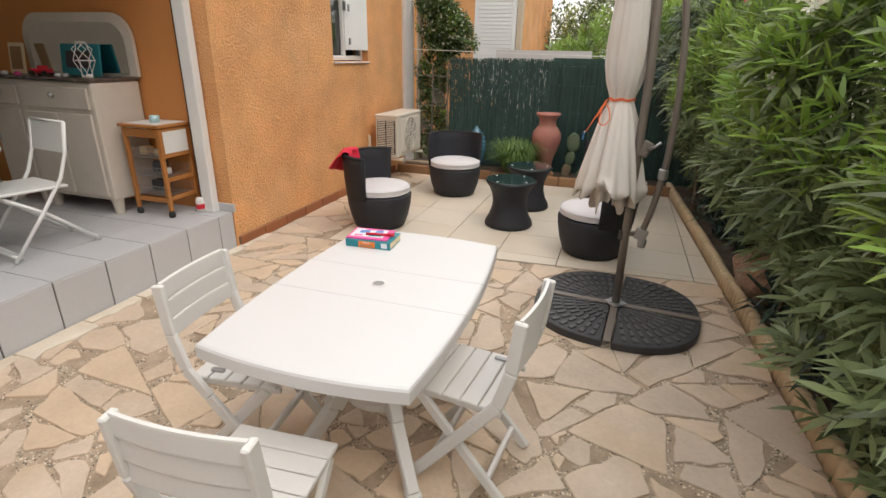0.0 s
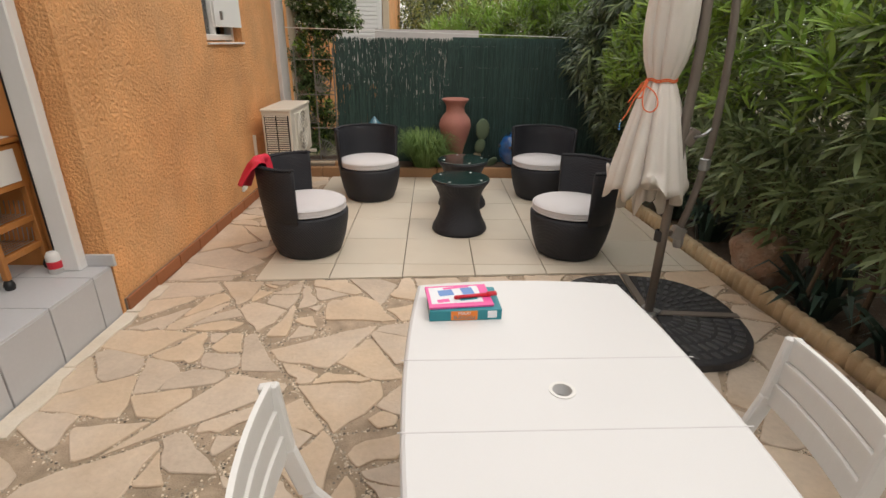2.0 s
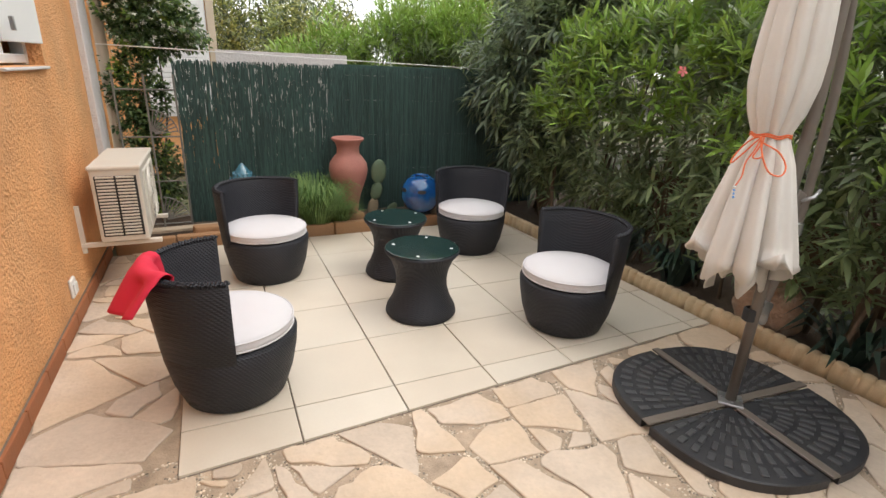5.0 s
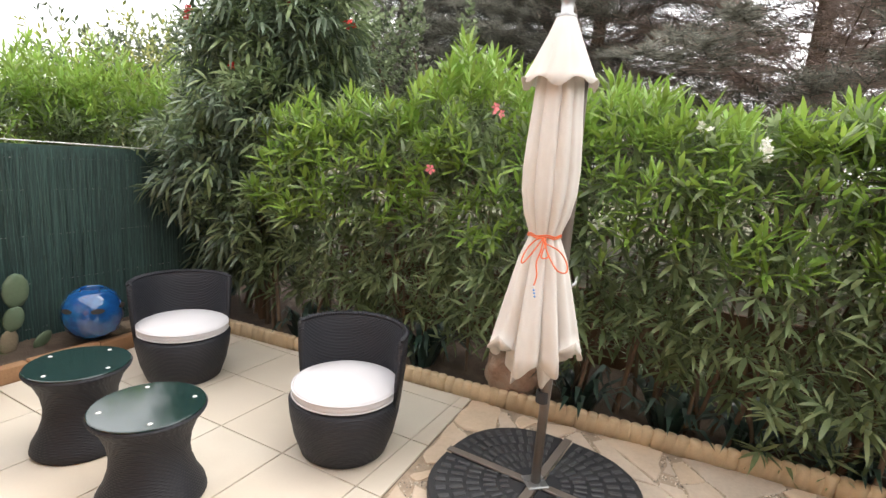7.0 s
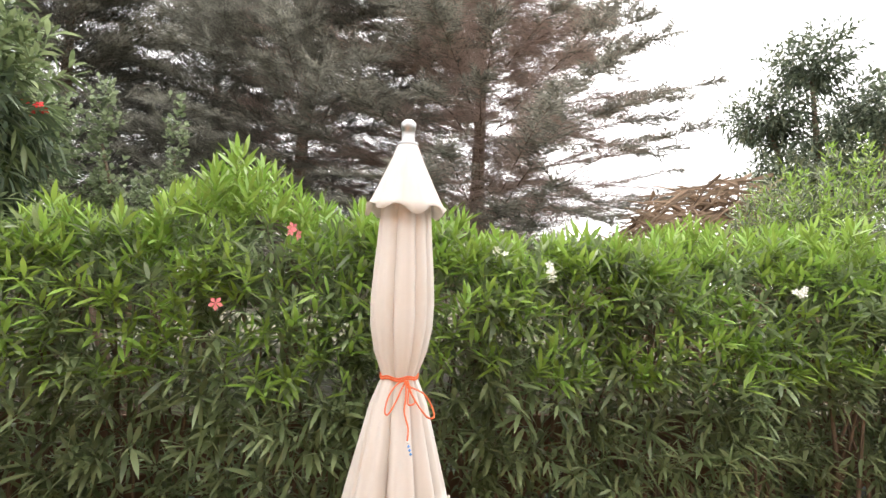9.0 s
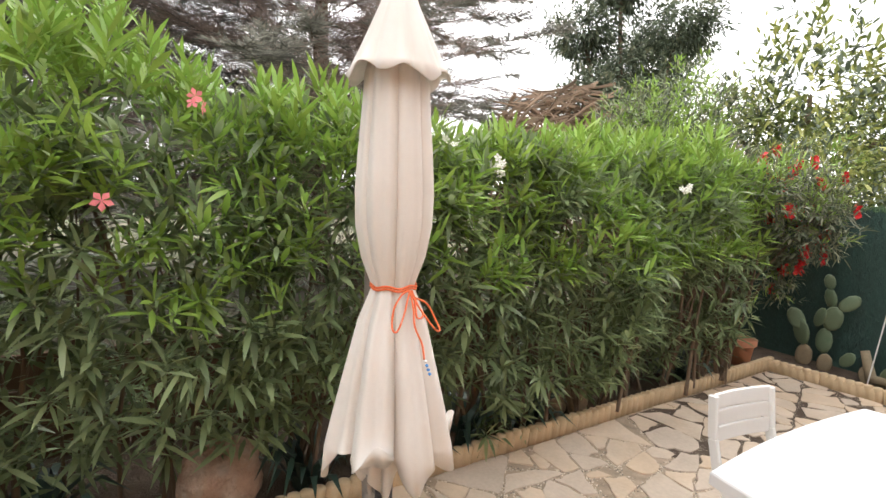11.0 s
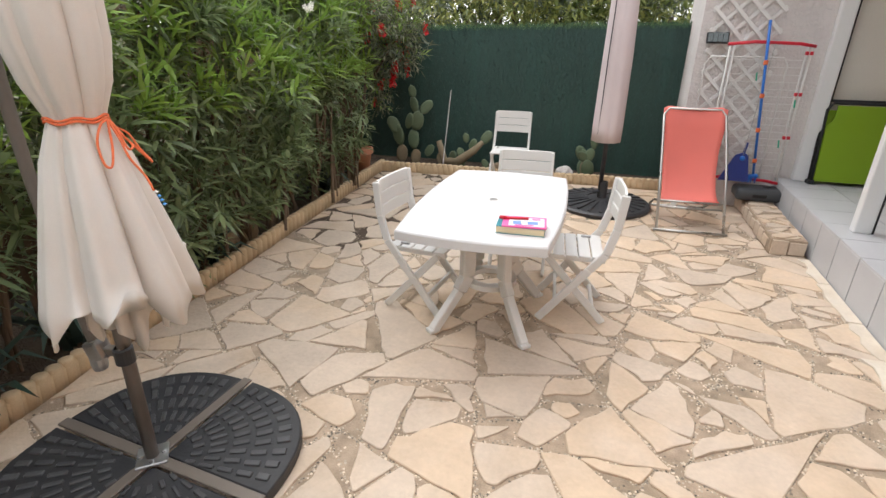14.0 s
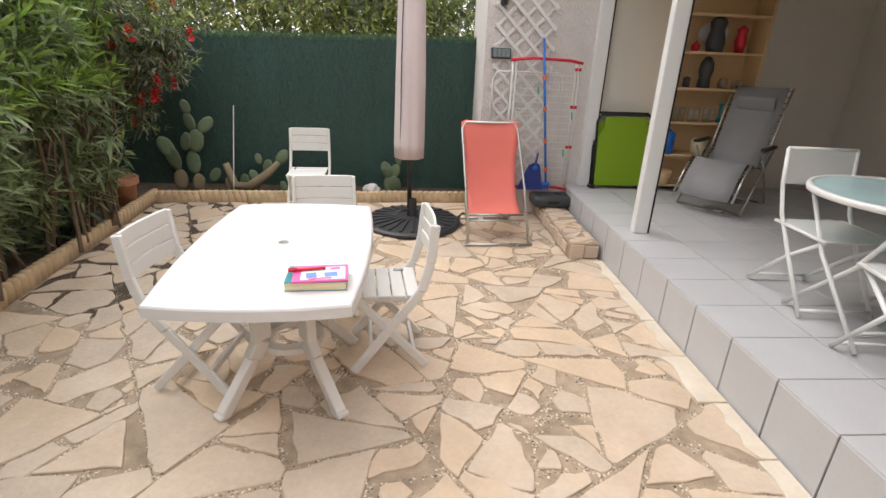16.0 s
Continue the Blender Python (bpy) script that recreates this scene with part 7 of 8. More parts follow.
for i, (x, z) in enumerate(((0.0, 0.84), (-0.23, 0.46), (0.0, 0.06))):
    for k in range(9):
        a = radians(8 + k * 10.2)
        part("fan_rib", tube(bmesh.new(), [(x + 0.03 * math.cos(a), -0.004, z + 0.03 * math.sin(a)), (x + 0.21 * math.cos(a), -0.004, z + 0.21 * math.sin(a))], 0.006, 5), IRON, gate)
    part("fan_arc", tube(bmesh.new(), [(x + 0.215 * math.cos(radians(5 + 10 * k)), -0.004, z + 0.215 * math.sin(radians(5 + 10 * k))) for k in range(9)], 0.005, 5), IRON, gate)


def flowers(centres, size, petals, rng):
    """Five-petalled blossoms as small flat kites."""
    vs, ts, off = [], [], 0
    for c in centres:
        n = rng.normal(size=3)
        n /= np.linalg.norm(n)
        u = np.cross(n, rng.normal(size=3))
        u /= np.linalg.norm(u)
        w = np.cross(n, u)
        for k in range(petals):
            a = 2 * np.pi * k / petals
            d, e = u * np.cos(a) + w * np.sin(a), -u * np.sin(a) + w * np.cos(a)
            vs += [c, c + d * size * 0.6 + e * size * 0.32 + n * size * 0.1, c + d * size + n * size * 0.2, c + d * size * 0.6 - e * size * 0.32 + n * size * 0.1]
            ts += [[off, off + 1, off + 2], [off, off + 2, off + 3]]
            off += 4
    return np.array(vs), np.array(ts)


def leafy_blob(name, label, category, m, lobes, n, leaf_len, leaf_w, materials, seed, per=9, span=0.14, droop=0.15, mix=0.0, trunk=None, up=0.3, twig=0.0):
    """A shrub or tree crown of leafy shoots spread through several uneven lobes (x, y, z, rx, ry, rz)."""
    rng = np.random.default_rng(seed)
    t = thing(name, label, category, m)
    groups = []
    vol = np.array([l[3] * l[4] * l[5] for l in lobes]) ** 0.7
    cnt = np.maximum(1, (n * vol / vol.sum()).astype(int))
    allp = []
    for l, k in zip(lobes, cnt):
        d = rng.normal(size=(k, 3))
        d /= np.linalg.norm(d, axis=1, keepdims=True)
        r = 0.45 + 0.6 * rng.random((k, 1)) ** 0.6
        r *= 1 + 0.16 * np.sin(5 * d[:, :1] + 3 * d[:, 2:] + seed)
        p = np.array(l[:3]) + d * r * np.array(l[3:6])
        p[:, 2] = np.maximum(p[:, 2], 0.12)
        ax = d + np.array([0, 0, up]) + rng.normal(0, 0.35, (k, 3))
        sel = (rng.random(k) < mix * (0.3 + 0.9 * (d[:, 2] > 0.2)))
        for i, msk in ((0, ~sel), (1, sel)):
            if msk.any():
                groups.append((i, shoots(p[msk], ax[msk], per, leaf_len, leaf_w, rng, span, 0.95, droop)))
        allp.append(p)
    crown("crown", groups, materials, t)
    if trunk:
        rnd = random.Random(seed)
        base, r0 = trunk
        for l in lobes:
            q = Vector(l[:3])
            b = Vector(base)
            mid = b.lerp(q, 0.5) + Vector((rnd.uniform(-0.15, 0.15), rnd.uniform(-0.15, 0.15), 0.1))
            part("limb", tube(bmesh.new(), [b, b.lerp(mid, 0.5) + Vector((0, 0, 0.05)), mid, q], [r0, r0 * 0.75, r0 * 0.5, r0 * 0.2], 7, False), BARK, t, smooth=True)
    return t, np.concatenate(allp), rng


jas, pts, rng = leafy_blob("jasmine", "climbing jasmine with small leaves and white flowers on the trellis", "climber", pose(-2.38, 7.32, 0.06),
                           [(0.0, 0.0, 0.5, 0.28, 0.10, 0.5), (-0.05, 0.02, 1.2, 0.28, 0.12, 0.5), (0.14, 0.12, 1.82, 0.42, 0.32, 0.36), (-0.02, 0.1, 2.2, 0.30, 0.28, 0.28)], 1500, 0.055, 0.22, [JLEAF, LEAF_YOUNG], 5, 10, 0.12, mix=0.15, trunk=((0, 0, 0.0), 0.018))
v, t = flowers(pts[(pts[:, 2] > 1.35)][::2], 0.024, 5, rng)
mesh_np("blossoms", v, t, [PETAL_W], None, jas, "small white star flowers")["kind"] = "stuff"

# tall dark oleander in the north-east corner; shade painted with a darker leaf copy low in its lobes
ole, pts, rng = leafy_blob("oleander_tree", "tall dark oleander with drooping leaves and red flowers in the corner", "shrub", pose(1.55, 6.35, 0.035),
                           [(-0.25, -0.15, 1.9, 0.60, 0.60, 0.65), (0.1, 0.35, 2.45, 0.75, 0.75, 0.62), (-0.45, 0.35, 1.55, 0.55, 0.60, 0.60), (0.45, 0.1, 2.15, 0.8, 0.65, 0.65), (0.0, 0.15, 2.8, 0.75, 0.7, 0.58), (-0.35, -0.1, 1.05, 0.45, 0.6, 0.5), (0.05, -0.42, 2.75, 0.5, 0.45, 0.62), (0.3, 0.3, 3.3, 0.6, 0.6, 0.5), (-0.15, 0.25, 0.62, 0.4, 0.6, 0.35)], 2900, 0.155, 0.085, [LEAF_SHADED, LEAF], 31, 12, 0.20, 0.3, mix=0.8,
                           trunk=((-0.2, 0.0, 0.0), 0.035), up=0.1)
top = pts[pts[:, 2] > 2.3]
v, t = flowers(np.concatenate([top[i] + rng.normal(0, 0.03, (5, 3)) for i in range(0, len(top), max(1, len(top) // 9))]), 0.035, 5, rng)
mesh_np("blossoms", v, t, [PETAL_R], None, ole, "red flower heads")["kind"] = "stuff"
for i in range(7):
    part("stem", tube(bmesh.new(), [(-0.45 + 0.08 * i, -0.5 + 0.17 * i, 0), (-0.5 + 0.1 * i, -0.5 + 0.15 * i, 0.5), (-0.4 + 0.12 * i, -0.4 + 0.12 * i, 1.2)], [0.022, 0.017, 0.008], 6, False), BARK, ole, smooth=True)

# single flowers on the hedge
for nm, c, s, mt, k in (("pink", (0.56, 4.127, 1.60), 0.034, PETAL_P, 1), ("white", (0.84, 2.50, 1.79), 0.026, PETAL_W, 9), ("white", (0.80, 2.66, 1.50), 0.022, PETAL_W, 4), ("white", (0.90, 2.78, 1.88), 0.024, PETAL_W, 5), ("white", (0.92, 0.9, 1.72), 0.024, PETAL_W, 5), ("orange", (0.80, 3.85, 1.95), 0.03, PETAL_P, 3)):
    rg = np.random.default_rng(int(c[1] * 100))
    v, t = flowers(rg.normal(0, 0.022 if k > 1 else 0.004, (k, 3)), s, 5, rg)
    ob = mesh_np("flower", v, t, [mt])
    home = next(s for a, b, s in SHRUBS if a <= c[1] < b)
    ob.parent = home
    ob.location = Vector(c) - home.matrix_world.translation
    ob["label"] = nm + " flower cluster"

# bottlebrush in the south-east corner
GREYLEAF = mat("grey_green_leaf", (0.15, 0.18, 0.11), 0.6, var=0.12, island=0.45, tint=(0.24, 0.23, 0.15), tint_amt=0.6, translucent=0.2)
bb, pts, rng = leafy_blob("bottlebrush", "loose grey-green bottlebrush shrub with red flower spikes", "shrub", pose(2.0, -1.15, 0.035),
                          [(0.1, 0.4, 1.75, 0.7, 0.75, 0.60), (-0.35, -0.1, 1.65, 0.48, 0.45, 0.62), (0.2, 0.9, 2.15, 0.65, 0.6, 0.6), (-0.72, -0.22, 1.72, 0.42, 0.30, 0.50), (-0.55, -0.15, 1.1, 0.3, 0.35, 0.5), (-0.85, -0.05, 1.5, 0.36, 0.34, 0.42), (-0.7, 0.5, 1.75, 0.35, 0.4, 0.4), (0.6, 0.2, 2.35, 0.85, 0.9, 0.75)], 1900, 0.10, 0.075, [GREYLEAF, LEAF_YOUNG], 77, 14, 0.26, 0.1, mix=0.35, trunk=((0, 0, 0), 0.03))
sel = pts[(pts[:, 0] < -0.4) & (pts[:, 1] < 0.7)]
cen = np.concatenate([sel[i] + np.stack([rng.normal(0, 0.014, 16), rng.normal(0, 0.014, 16), np.linspace(-0.05, 0.05, 16)], 1) for i in range(0, len(sel), max(1, len(sel) // 42))])
v, t = flowers(cen, 0.026, 6, rng)
mesh_np("flower_spikes", v, t, [PETAL_R], None, bb, "red bottlebrush flower spikes")["kind"] = "stuff"

# brushwood heap beyond the hedge
DRY = mat("dry_twigs", (0.26, 0.18, 0.12), 0.9, var=0.25, island=0.4, fine=60, bump=0.3)
rng = np.random.default_rng(8)
bm = bmesh.new()
rnd = random.Random(8)
for i in range(1100):
    a = rnd.uniform(0, math.pi)
    u = rnd.uniform(-1, 1)
    c = Vector((rnd.uniform(-0.5, 0.5), u * 1.5, 0.2 + rnd.random() ** 0.6 * 2.25 * (1 - 0.35 * u * u)))
    d = Vector((math.cos(a) * 0.5, math.sin(a), rnd.uniform(-0.5, 0.3))) * rnd.uniform(0.2, 0.6)
    tube(bm, [c - d, c + Vector((0, 0, 0.05)), c + d], [rnd.uniform(0.008, 0.026), 0.014, 0.005], 4, False)
heap = part("brushwood_heap", bm, DRY)
heap.matrix_world = pose(4.3, -0.9, -0.06) @ Matrix.Diagonal((1, 1, 1.28, 1))
tagged(heap, "tall heap of dry cut branches beyond the hedge", "branches", kind="stuff")

# ---- trees beyond the hedge ----
NEEDLE = mat("dark_conifer_spray", (0.235, 0.23, 0.19), 0.7, var=0.15, island=0.5, tint=(0.28, 0.265, 0.22), tint_amt=0.6, tint_scale=0.6, translucent=0.45)
NEEDLE_BROWN = mat("dry_brown_spray", (0.40, 0.31, 0.265), 0.85, var=0.15, island=0.4, tint=(0.38, 0.30, 0.25), tint_amt=0.5, tint_scale=0.8, translucent=0.35)


def sprigs(base, d, length, width):
    """One thin triangle for each sprig."""
    d = d / np.linalg.norm(d, axis=1, keepdims=True)
    side = np.cross(d, np.array([0.3, 0.2, 1.0]))
    side /= np.linalg.norm(side, axis=1, keepdims=True) + 1e-6
    v = np.stack([base - side * width[:, None], base + side * width[:, None], base + d * length[:, None]], 1).reshape(-1, 3)
    return v, np.arange(len(v)).reshape(-1, 3)


def conifer(m, height, radius, seed, label, brown):
    """Horizontal feathery branches in tiers; bare brown twigs inside."""
    rng = np.random.default_rng(seed)
    t = thing("conifer", label, "tree", m)
    part("trunk", tube(bmesh.new(), [(0, 0, 0), (0.05, 0.03, height * 0.3), (0, 0, height * 0.7), (0.02, 0, height)], [0.20, 0.15, 0.08, 0.02], 10, False), BARK, t, smooth=True)
    groups, tv, tt, off = [], [], [], 0
    nb = 250
    for i in range(nb):
        z = height * (0.10 + 0.88 * (i / nb) ** 1.1)
        a = i * 2.39996 + rng.normal(0, 0.2)
        ln = radius * (1 - 0.72 * (z / height) ** 1.4) * rng.uniform(0.7, 1.1)
        rise = rng.uniform(0.05, 0.55)
        s = np.linspace(0, 1, 8)
        line = np.stack([np.cos(a) * ln * s, np.sin(a) * ln * s, z + ln * rise * s - 0.18 * ln * s * s + 0.05 * np.sin(6 * s + i)], 1)
        for k in range(7):
            p, q = line[k], line[k + 1]
            w = 0.022 * (1 - k / 8)
            side = np.cross(q - p, [0, 0, 1.0])
            side /= np.linalg.norm(side) + 1e-6
            tv += [p - side * w, p + side * w, q, p + np.array([0, 0, w])]
            tt += [[off, off + 1, off + 2], [off, off + 3, off + 2], [off + 1, off + 3, off + 2]]
            off += 4
        n = int(48 + 33 * ln)
        k = rng.uniform(0.16, 1.0, n)
        idx = np.minimum((k * 7).astype(int), 6)
        f = k * 7 - idx
        p = line[idx] * (1 - f[:, None]) + line[idx + 1] * f[:, None]
        d0 = np.array([np.cos(a), np.sin(a), rise * 0.6])
        lat = np.array([-np.sin(a), np.cos(a), 0.0])
        sg = np.where(rng.random(n) < 0.5, 1.0, -1.0)
        d = d0 * rng.uniform(0.4, 1.0, (n, 1)) + lat * (sg * rng.uniform(0.25, 1.0, n))[:, None] + rng.normal(0, 0.18, (n, 3))
        L = 0.55 * rng.uniform(0.4, 1.1, n) * (1.15 - 0.5 * k)
        dead = k < (brown + rng.normal(0, 0.10, n))
        for i2, msk in ((0, ~dead), (1, dead)):
            if not msk.any():
                continue
            # sprays with side sprigs
            b0, dd, ll = p[msk], d[msk], L[msk]
            dd = dd / np.linalg.norm(dd, axis=1, keepdims=True)
            wid = np.full(len(b0), 0.006 if i2 else 0.011)
            groups.append((i2, sprigs(b0, dd, ll, wid)))
            for u in (0.25, 0.45, 0.65, 0.85):
                for sgn in (-1, 1):
                    sd = np.cross(dd, np.array([0, 0, 1.0])) * sgn * 0.8 + dd * 0.8 + rng.normal(0, 0.15, dd.shape)
                    groups.append((i2, sprigs(b0 + dd * (ll * u)[:, None], sd, ll * (0.55 - 0.3 * u), wid * 0.9)))
    crown("crown", groups, [NEEDLE, NEEDLE_BROWN], t, "feathery dark sprays over brown dead twigs")
    mesh_np("branchwork", np.array(tv), np.array(tt), [BARK], None, t)["kind"] = "stuff"
    return t


conifer(pose(7.6, 1.6, -0.06), 9.0, 5.3, 3, "big dark conifer with brown dead inner branches", 0.75)
conifer(pose(8.2, 5.0, -0.06, 0, 0, 70), 9.0, 4.6, 6, "tall dark green conifer with feathery branches", 0.4)
conifer(pose(11.0, 7.6, -0.06, 0, 0, 160), 9.0, 4.4, 9, "dark conifer farther behind the hedge", 0.18)

conifer(pose(6.9, 8.6, -0.06, 0, 0, 220), 7.2, 3.0, 12, "dark feathery conifer beside the pale young tree", 0.2)

PALE = mat("pale_green_leaf", (0.25, 0.31, 0.17), 0.5, var=0.1, island=0.45, tint=(0.29, 0.33, 0.20), tint_amt=0.6, translucent=0.45)
OLIVE = mat("grey_olive_leaf", (0.115, 0.145, 0.095), 0.6, var=0.1, island=0.5, tint=(0.15, 0.17, 0.11), tint_amt=0.6, translucent=0.2)
FARG = mat("far_green_leaf", (0.21, 0.265, 0.075), 0.6, var=0.1, island=0.5, tint=(0.34, 0.32, 0.10), tint_amt=0.7, tint_scale=0.8, translucent=0.25)
leafy_blob("young_poplar", "young tree with pale round leaves behind the hedge", "tree", pose(4.0, 6.0, -0.06),
           [(0, 0, 2.3, 0.55, 0.55, 0.7), (-0.2, 0.35, 3.1, 0.20, 0.20, 0.85), (0.1, -0.25, 3.1, 0.18, 0.18, 0.85), (0, 0.9, 2.4, 0.6, 0.6, 0.7), (0.3, -0.8, 2.1, 0.5, 0.5, 0.5), (-0.2, 1.0, 3.2, 0.5, 0.5, 0.6)], 1000, 0.07, 0.30, [PALE, OLIVE], 15, 9, 0.28, 0.1, mix=0.12, trunk=((0, 0, 0), 0.06), up=1.2)
leafy_blob("eucalyptus", "tall airy grey-green tree in the distance", "tree", pose(9.3, -7.6, -0.06) @ Matrix.Diagonal((1.3, 1.3, 1.2, 1)),
           [(0, 0, 4.2, 1.2, 1.2, 1.0), (0.5, 0.9, 5.3, 1.0, 0.9, 0.8), (-0.6, -0.8, 5.4, 1.1, 1.0, 0.8), (0.2, 0.2, 6.4, 0.9, 0.9, 0.8), (-0.2, 1.3, 3.6, 0.8, 0.8, 0.7), (1.0, -1.8, 4.8, 1.4, 1.4, 1.4)], 2300, 0.17, 0.12, [OLIVE, GREYLEAF], 16, 10, 0.4, 0.3, mix=0.3, trunk=((0, 0, 0), 0.16))
leafy_blob("olive_tree", "broad grey-green tree behind the hedge's end", "tree", pose(6.4, -4.6, -0.06),
           [(0, 0, 2.0, 1.2, 1.2, 1.0), (0.6, 1.1, 2.3, 0.9, 0.9, 0.7), (-0.6, -1.2, 2.4, 1.2, 1.2, 0.9)], 900, 0.12, 0.12, [GREYLEAF, NEEDLE_BROWN], 17, 10, 0.35, 0.2, mix=0.4, trunk=((0, 0, 0), 0.12))
leafy_blob("wild_bush", "dull brown-green wild bush under the conifers", "shrub", pose(5.9, 1.2, -0.06),
           [(0, 0, 2.2, 0.8, 1.1, 1.1), (0.4, -1.3, 2.0, 0.8, 1.0, 0.9), (0.3, 1.5, 2.2, 0.8, 1.0, 1.1), (0.6, 3.0, 2.1, 0.8, 1.0, 1.0), (0.1, 0.5, 1.1, 0.8, 2.0, 0.9)], 2300, 0.13, 0.05, [GREYLEAF, NEEDLE_BROWN], 19, 10, 0.4, 0.2, mix=0.6, trunk=((0, 0, 0), 0.05))
# oleanders and trees beyond the north screen
leafy_blob("oleander_shrub", "bright green oleander beyond the north screen", "shrub", pose(0.35, 9.4, -0.06),
           [(-0.6, 0, 1.5, 0.75, 0.6, 0.75), (0.35, -0.1, 1.8, 0.75, 0.6, 0.75), (1.2, -0.4, 1.9, 0.8, 0.6, 0.8), (2.1, -0.6, 2.0, 0.8, 0.6, 0.8), (0.9, 0.4, 2.2, 0.8, 0.6, 0.6)], 1700, 0.17, 0.07, [LEAF, LEAF_YOUNG], 18, 12, 0.22, 0.12, mix=0.75, trunk=((0, 0, 0), 0.04), up=0.8)
for i, (x, y, s) in enumerate(((-1.6, 14.0, 1.3), (0.9, 16.0, 1.7), (-0.2, 20.0, 2.2), (3.6, 13.0, 1.8), (6.5, 15.0, 2.3))):
    leafy_blob("garden_tree", "rounded leafy garden tree beyond the white wall", "tree", pose(x, y, -0.06),
               [(0, 0, 1.5 * s, 0.8 * s, 0.8 * s, 0.7 * s), (0.5 * s, 0.2, 1.25 * s, 0.6 * s, 0.6 * s, 0.55 * s), (-0.5 * s, 0.1, 1.15 * s, 0.6 * s, 0.6 * s, 0.55 * s)], 950, 0.085 * s, 0.15, [FARG, OLIVE], 50 + i, 9, 0.3 * s, 0.15, mix=0.35, trunk=((0, 0, 0), 0.08 * s))
for i, (x, y, s) in enumerate(((3.2, -5.6, 1.5), (0.9, -6.6, 1.7), (-1.2, -7.2, 1.8), (2.0, -10.0, 2.6), (-1.0, -11.0, 2.7), (5.2, -9.0, 2.8))):
    leafy_blob("garden_tree", "leafy yellow-green garden tree beyond the south screen", "tree", pose(x, y, -0.06),
               [(0, 0, 1.5 * s, 0.8 * s, 0.8 * s, 0.7 * s), (0.5 * s, 0.2, 1.2 * s, 0.6 * s, 0.6 * s, 0.55 * s), (-0.5 * s, 0.1, 1.1 * s, 0.65 * s, 0.6 * s, 0.55 * s)], 650, 0.10 * s, 0.13, [FARG, OLIVE], 70 + i, 9, 0.3 * s, 0.15, mix=0.35, trunk=((0, 0, 0), 0.08 * s))
# pale house corner south of the screen
sh2 = thing("neighbour_house", "pale rendered neighbouring house beyond the south screen", "house", pose(-3.6, -4.6, 0))
part("wall", boxed((0, 0, 1.6), (2.6, 3.0, 3.2), bevel=0.01), WHITE_WALL, sh2)
part("roof", boxed((0, 0, 3.3), (3.0, 3.4, 0.2), bevel=0.02), PLINTH, sh2)
part("downpipe", tube(bmesh.new(), [(1.33, 1.4, 0.0), (1.33, 1.4, 3.2)], 0.05, 10), PVC, sh2)

# ---- pieces of paving, edging and floor ----


STONE_FAR = mat("flagstone_far", (0.60, 0.49, 0.385), 0.62, var=0.20, scale=5, fine=45, bump=0.6, bump_dist=0.007, island=0.13, tint=(0.53, 0.395, 0.265), tint_amt=0.7, tint_scale=2.2)


def shatter(poly, lo, hi, rng, out):
    """Splits a convex outline by chance cuts until the pieces are small enough."""
    a = area(poly)
    if a < lo + (hi - lo) * rng.random() ** 1.6:
        out.append(poly)
        return
    cx, cy = sum(q[0] for q in poly) / len(poly), sum(q[1] for q in poly) / len(poly)
    best = max(((p, q) for p in poly for q in poly), key=lambda e: (e[0][0] - e[1][0]) ** 2 + (e[0][1] - e[1][1]) ** 2)
    along = math.atan2(best[1][1] - best[0][1], best[1][0] - best[0][0]) + rng.normal(0, 0.42)
    nx, ny = math.cos(along), math.sin(along)
    half = math.hypot(best[1][0] - best[0][0], best[1][1] - best[0][1]) / 2
    c = nx * cx + ny * cy + rng.uniform(-0.28, 0.28) * half
    for s in (1, -1):
        piece = clip(poly, s * nx, s * ny, s * c)
        if len(piece) >= 3:
            shatter(piece, lo, hi, rng, out)


JOINTS = []


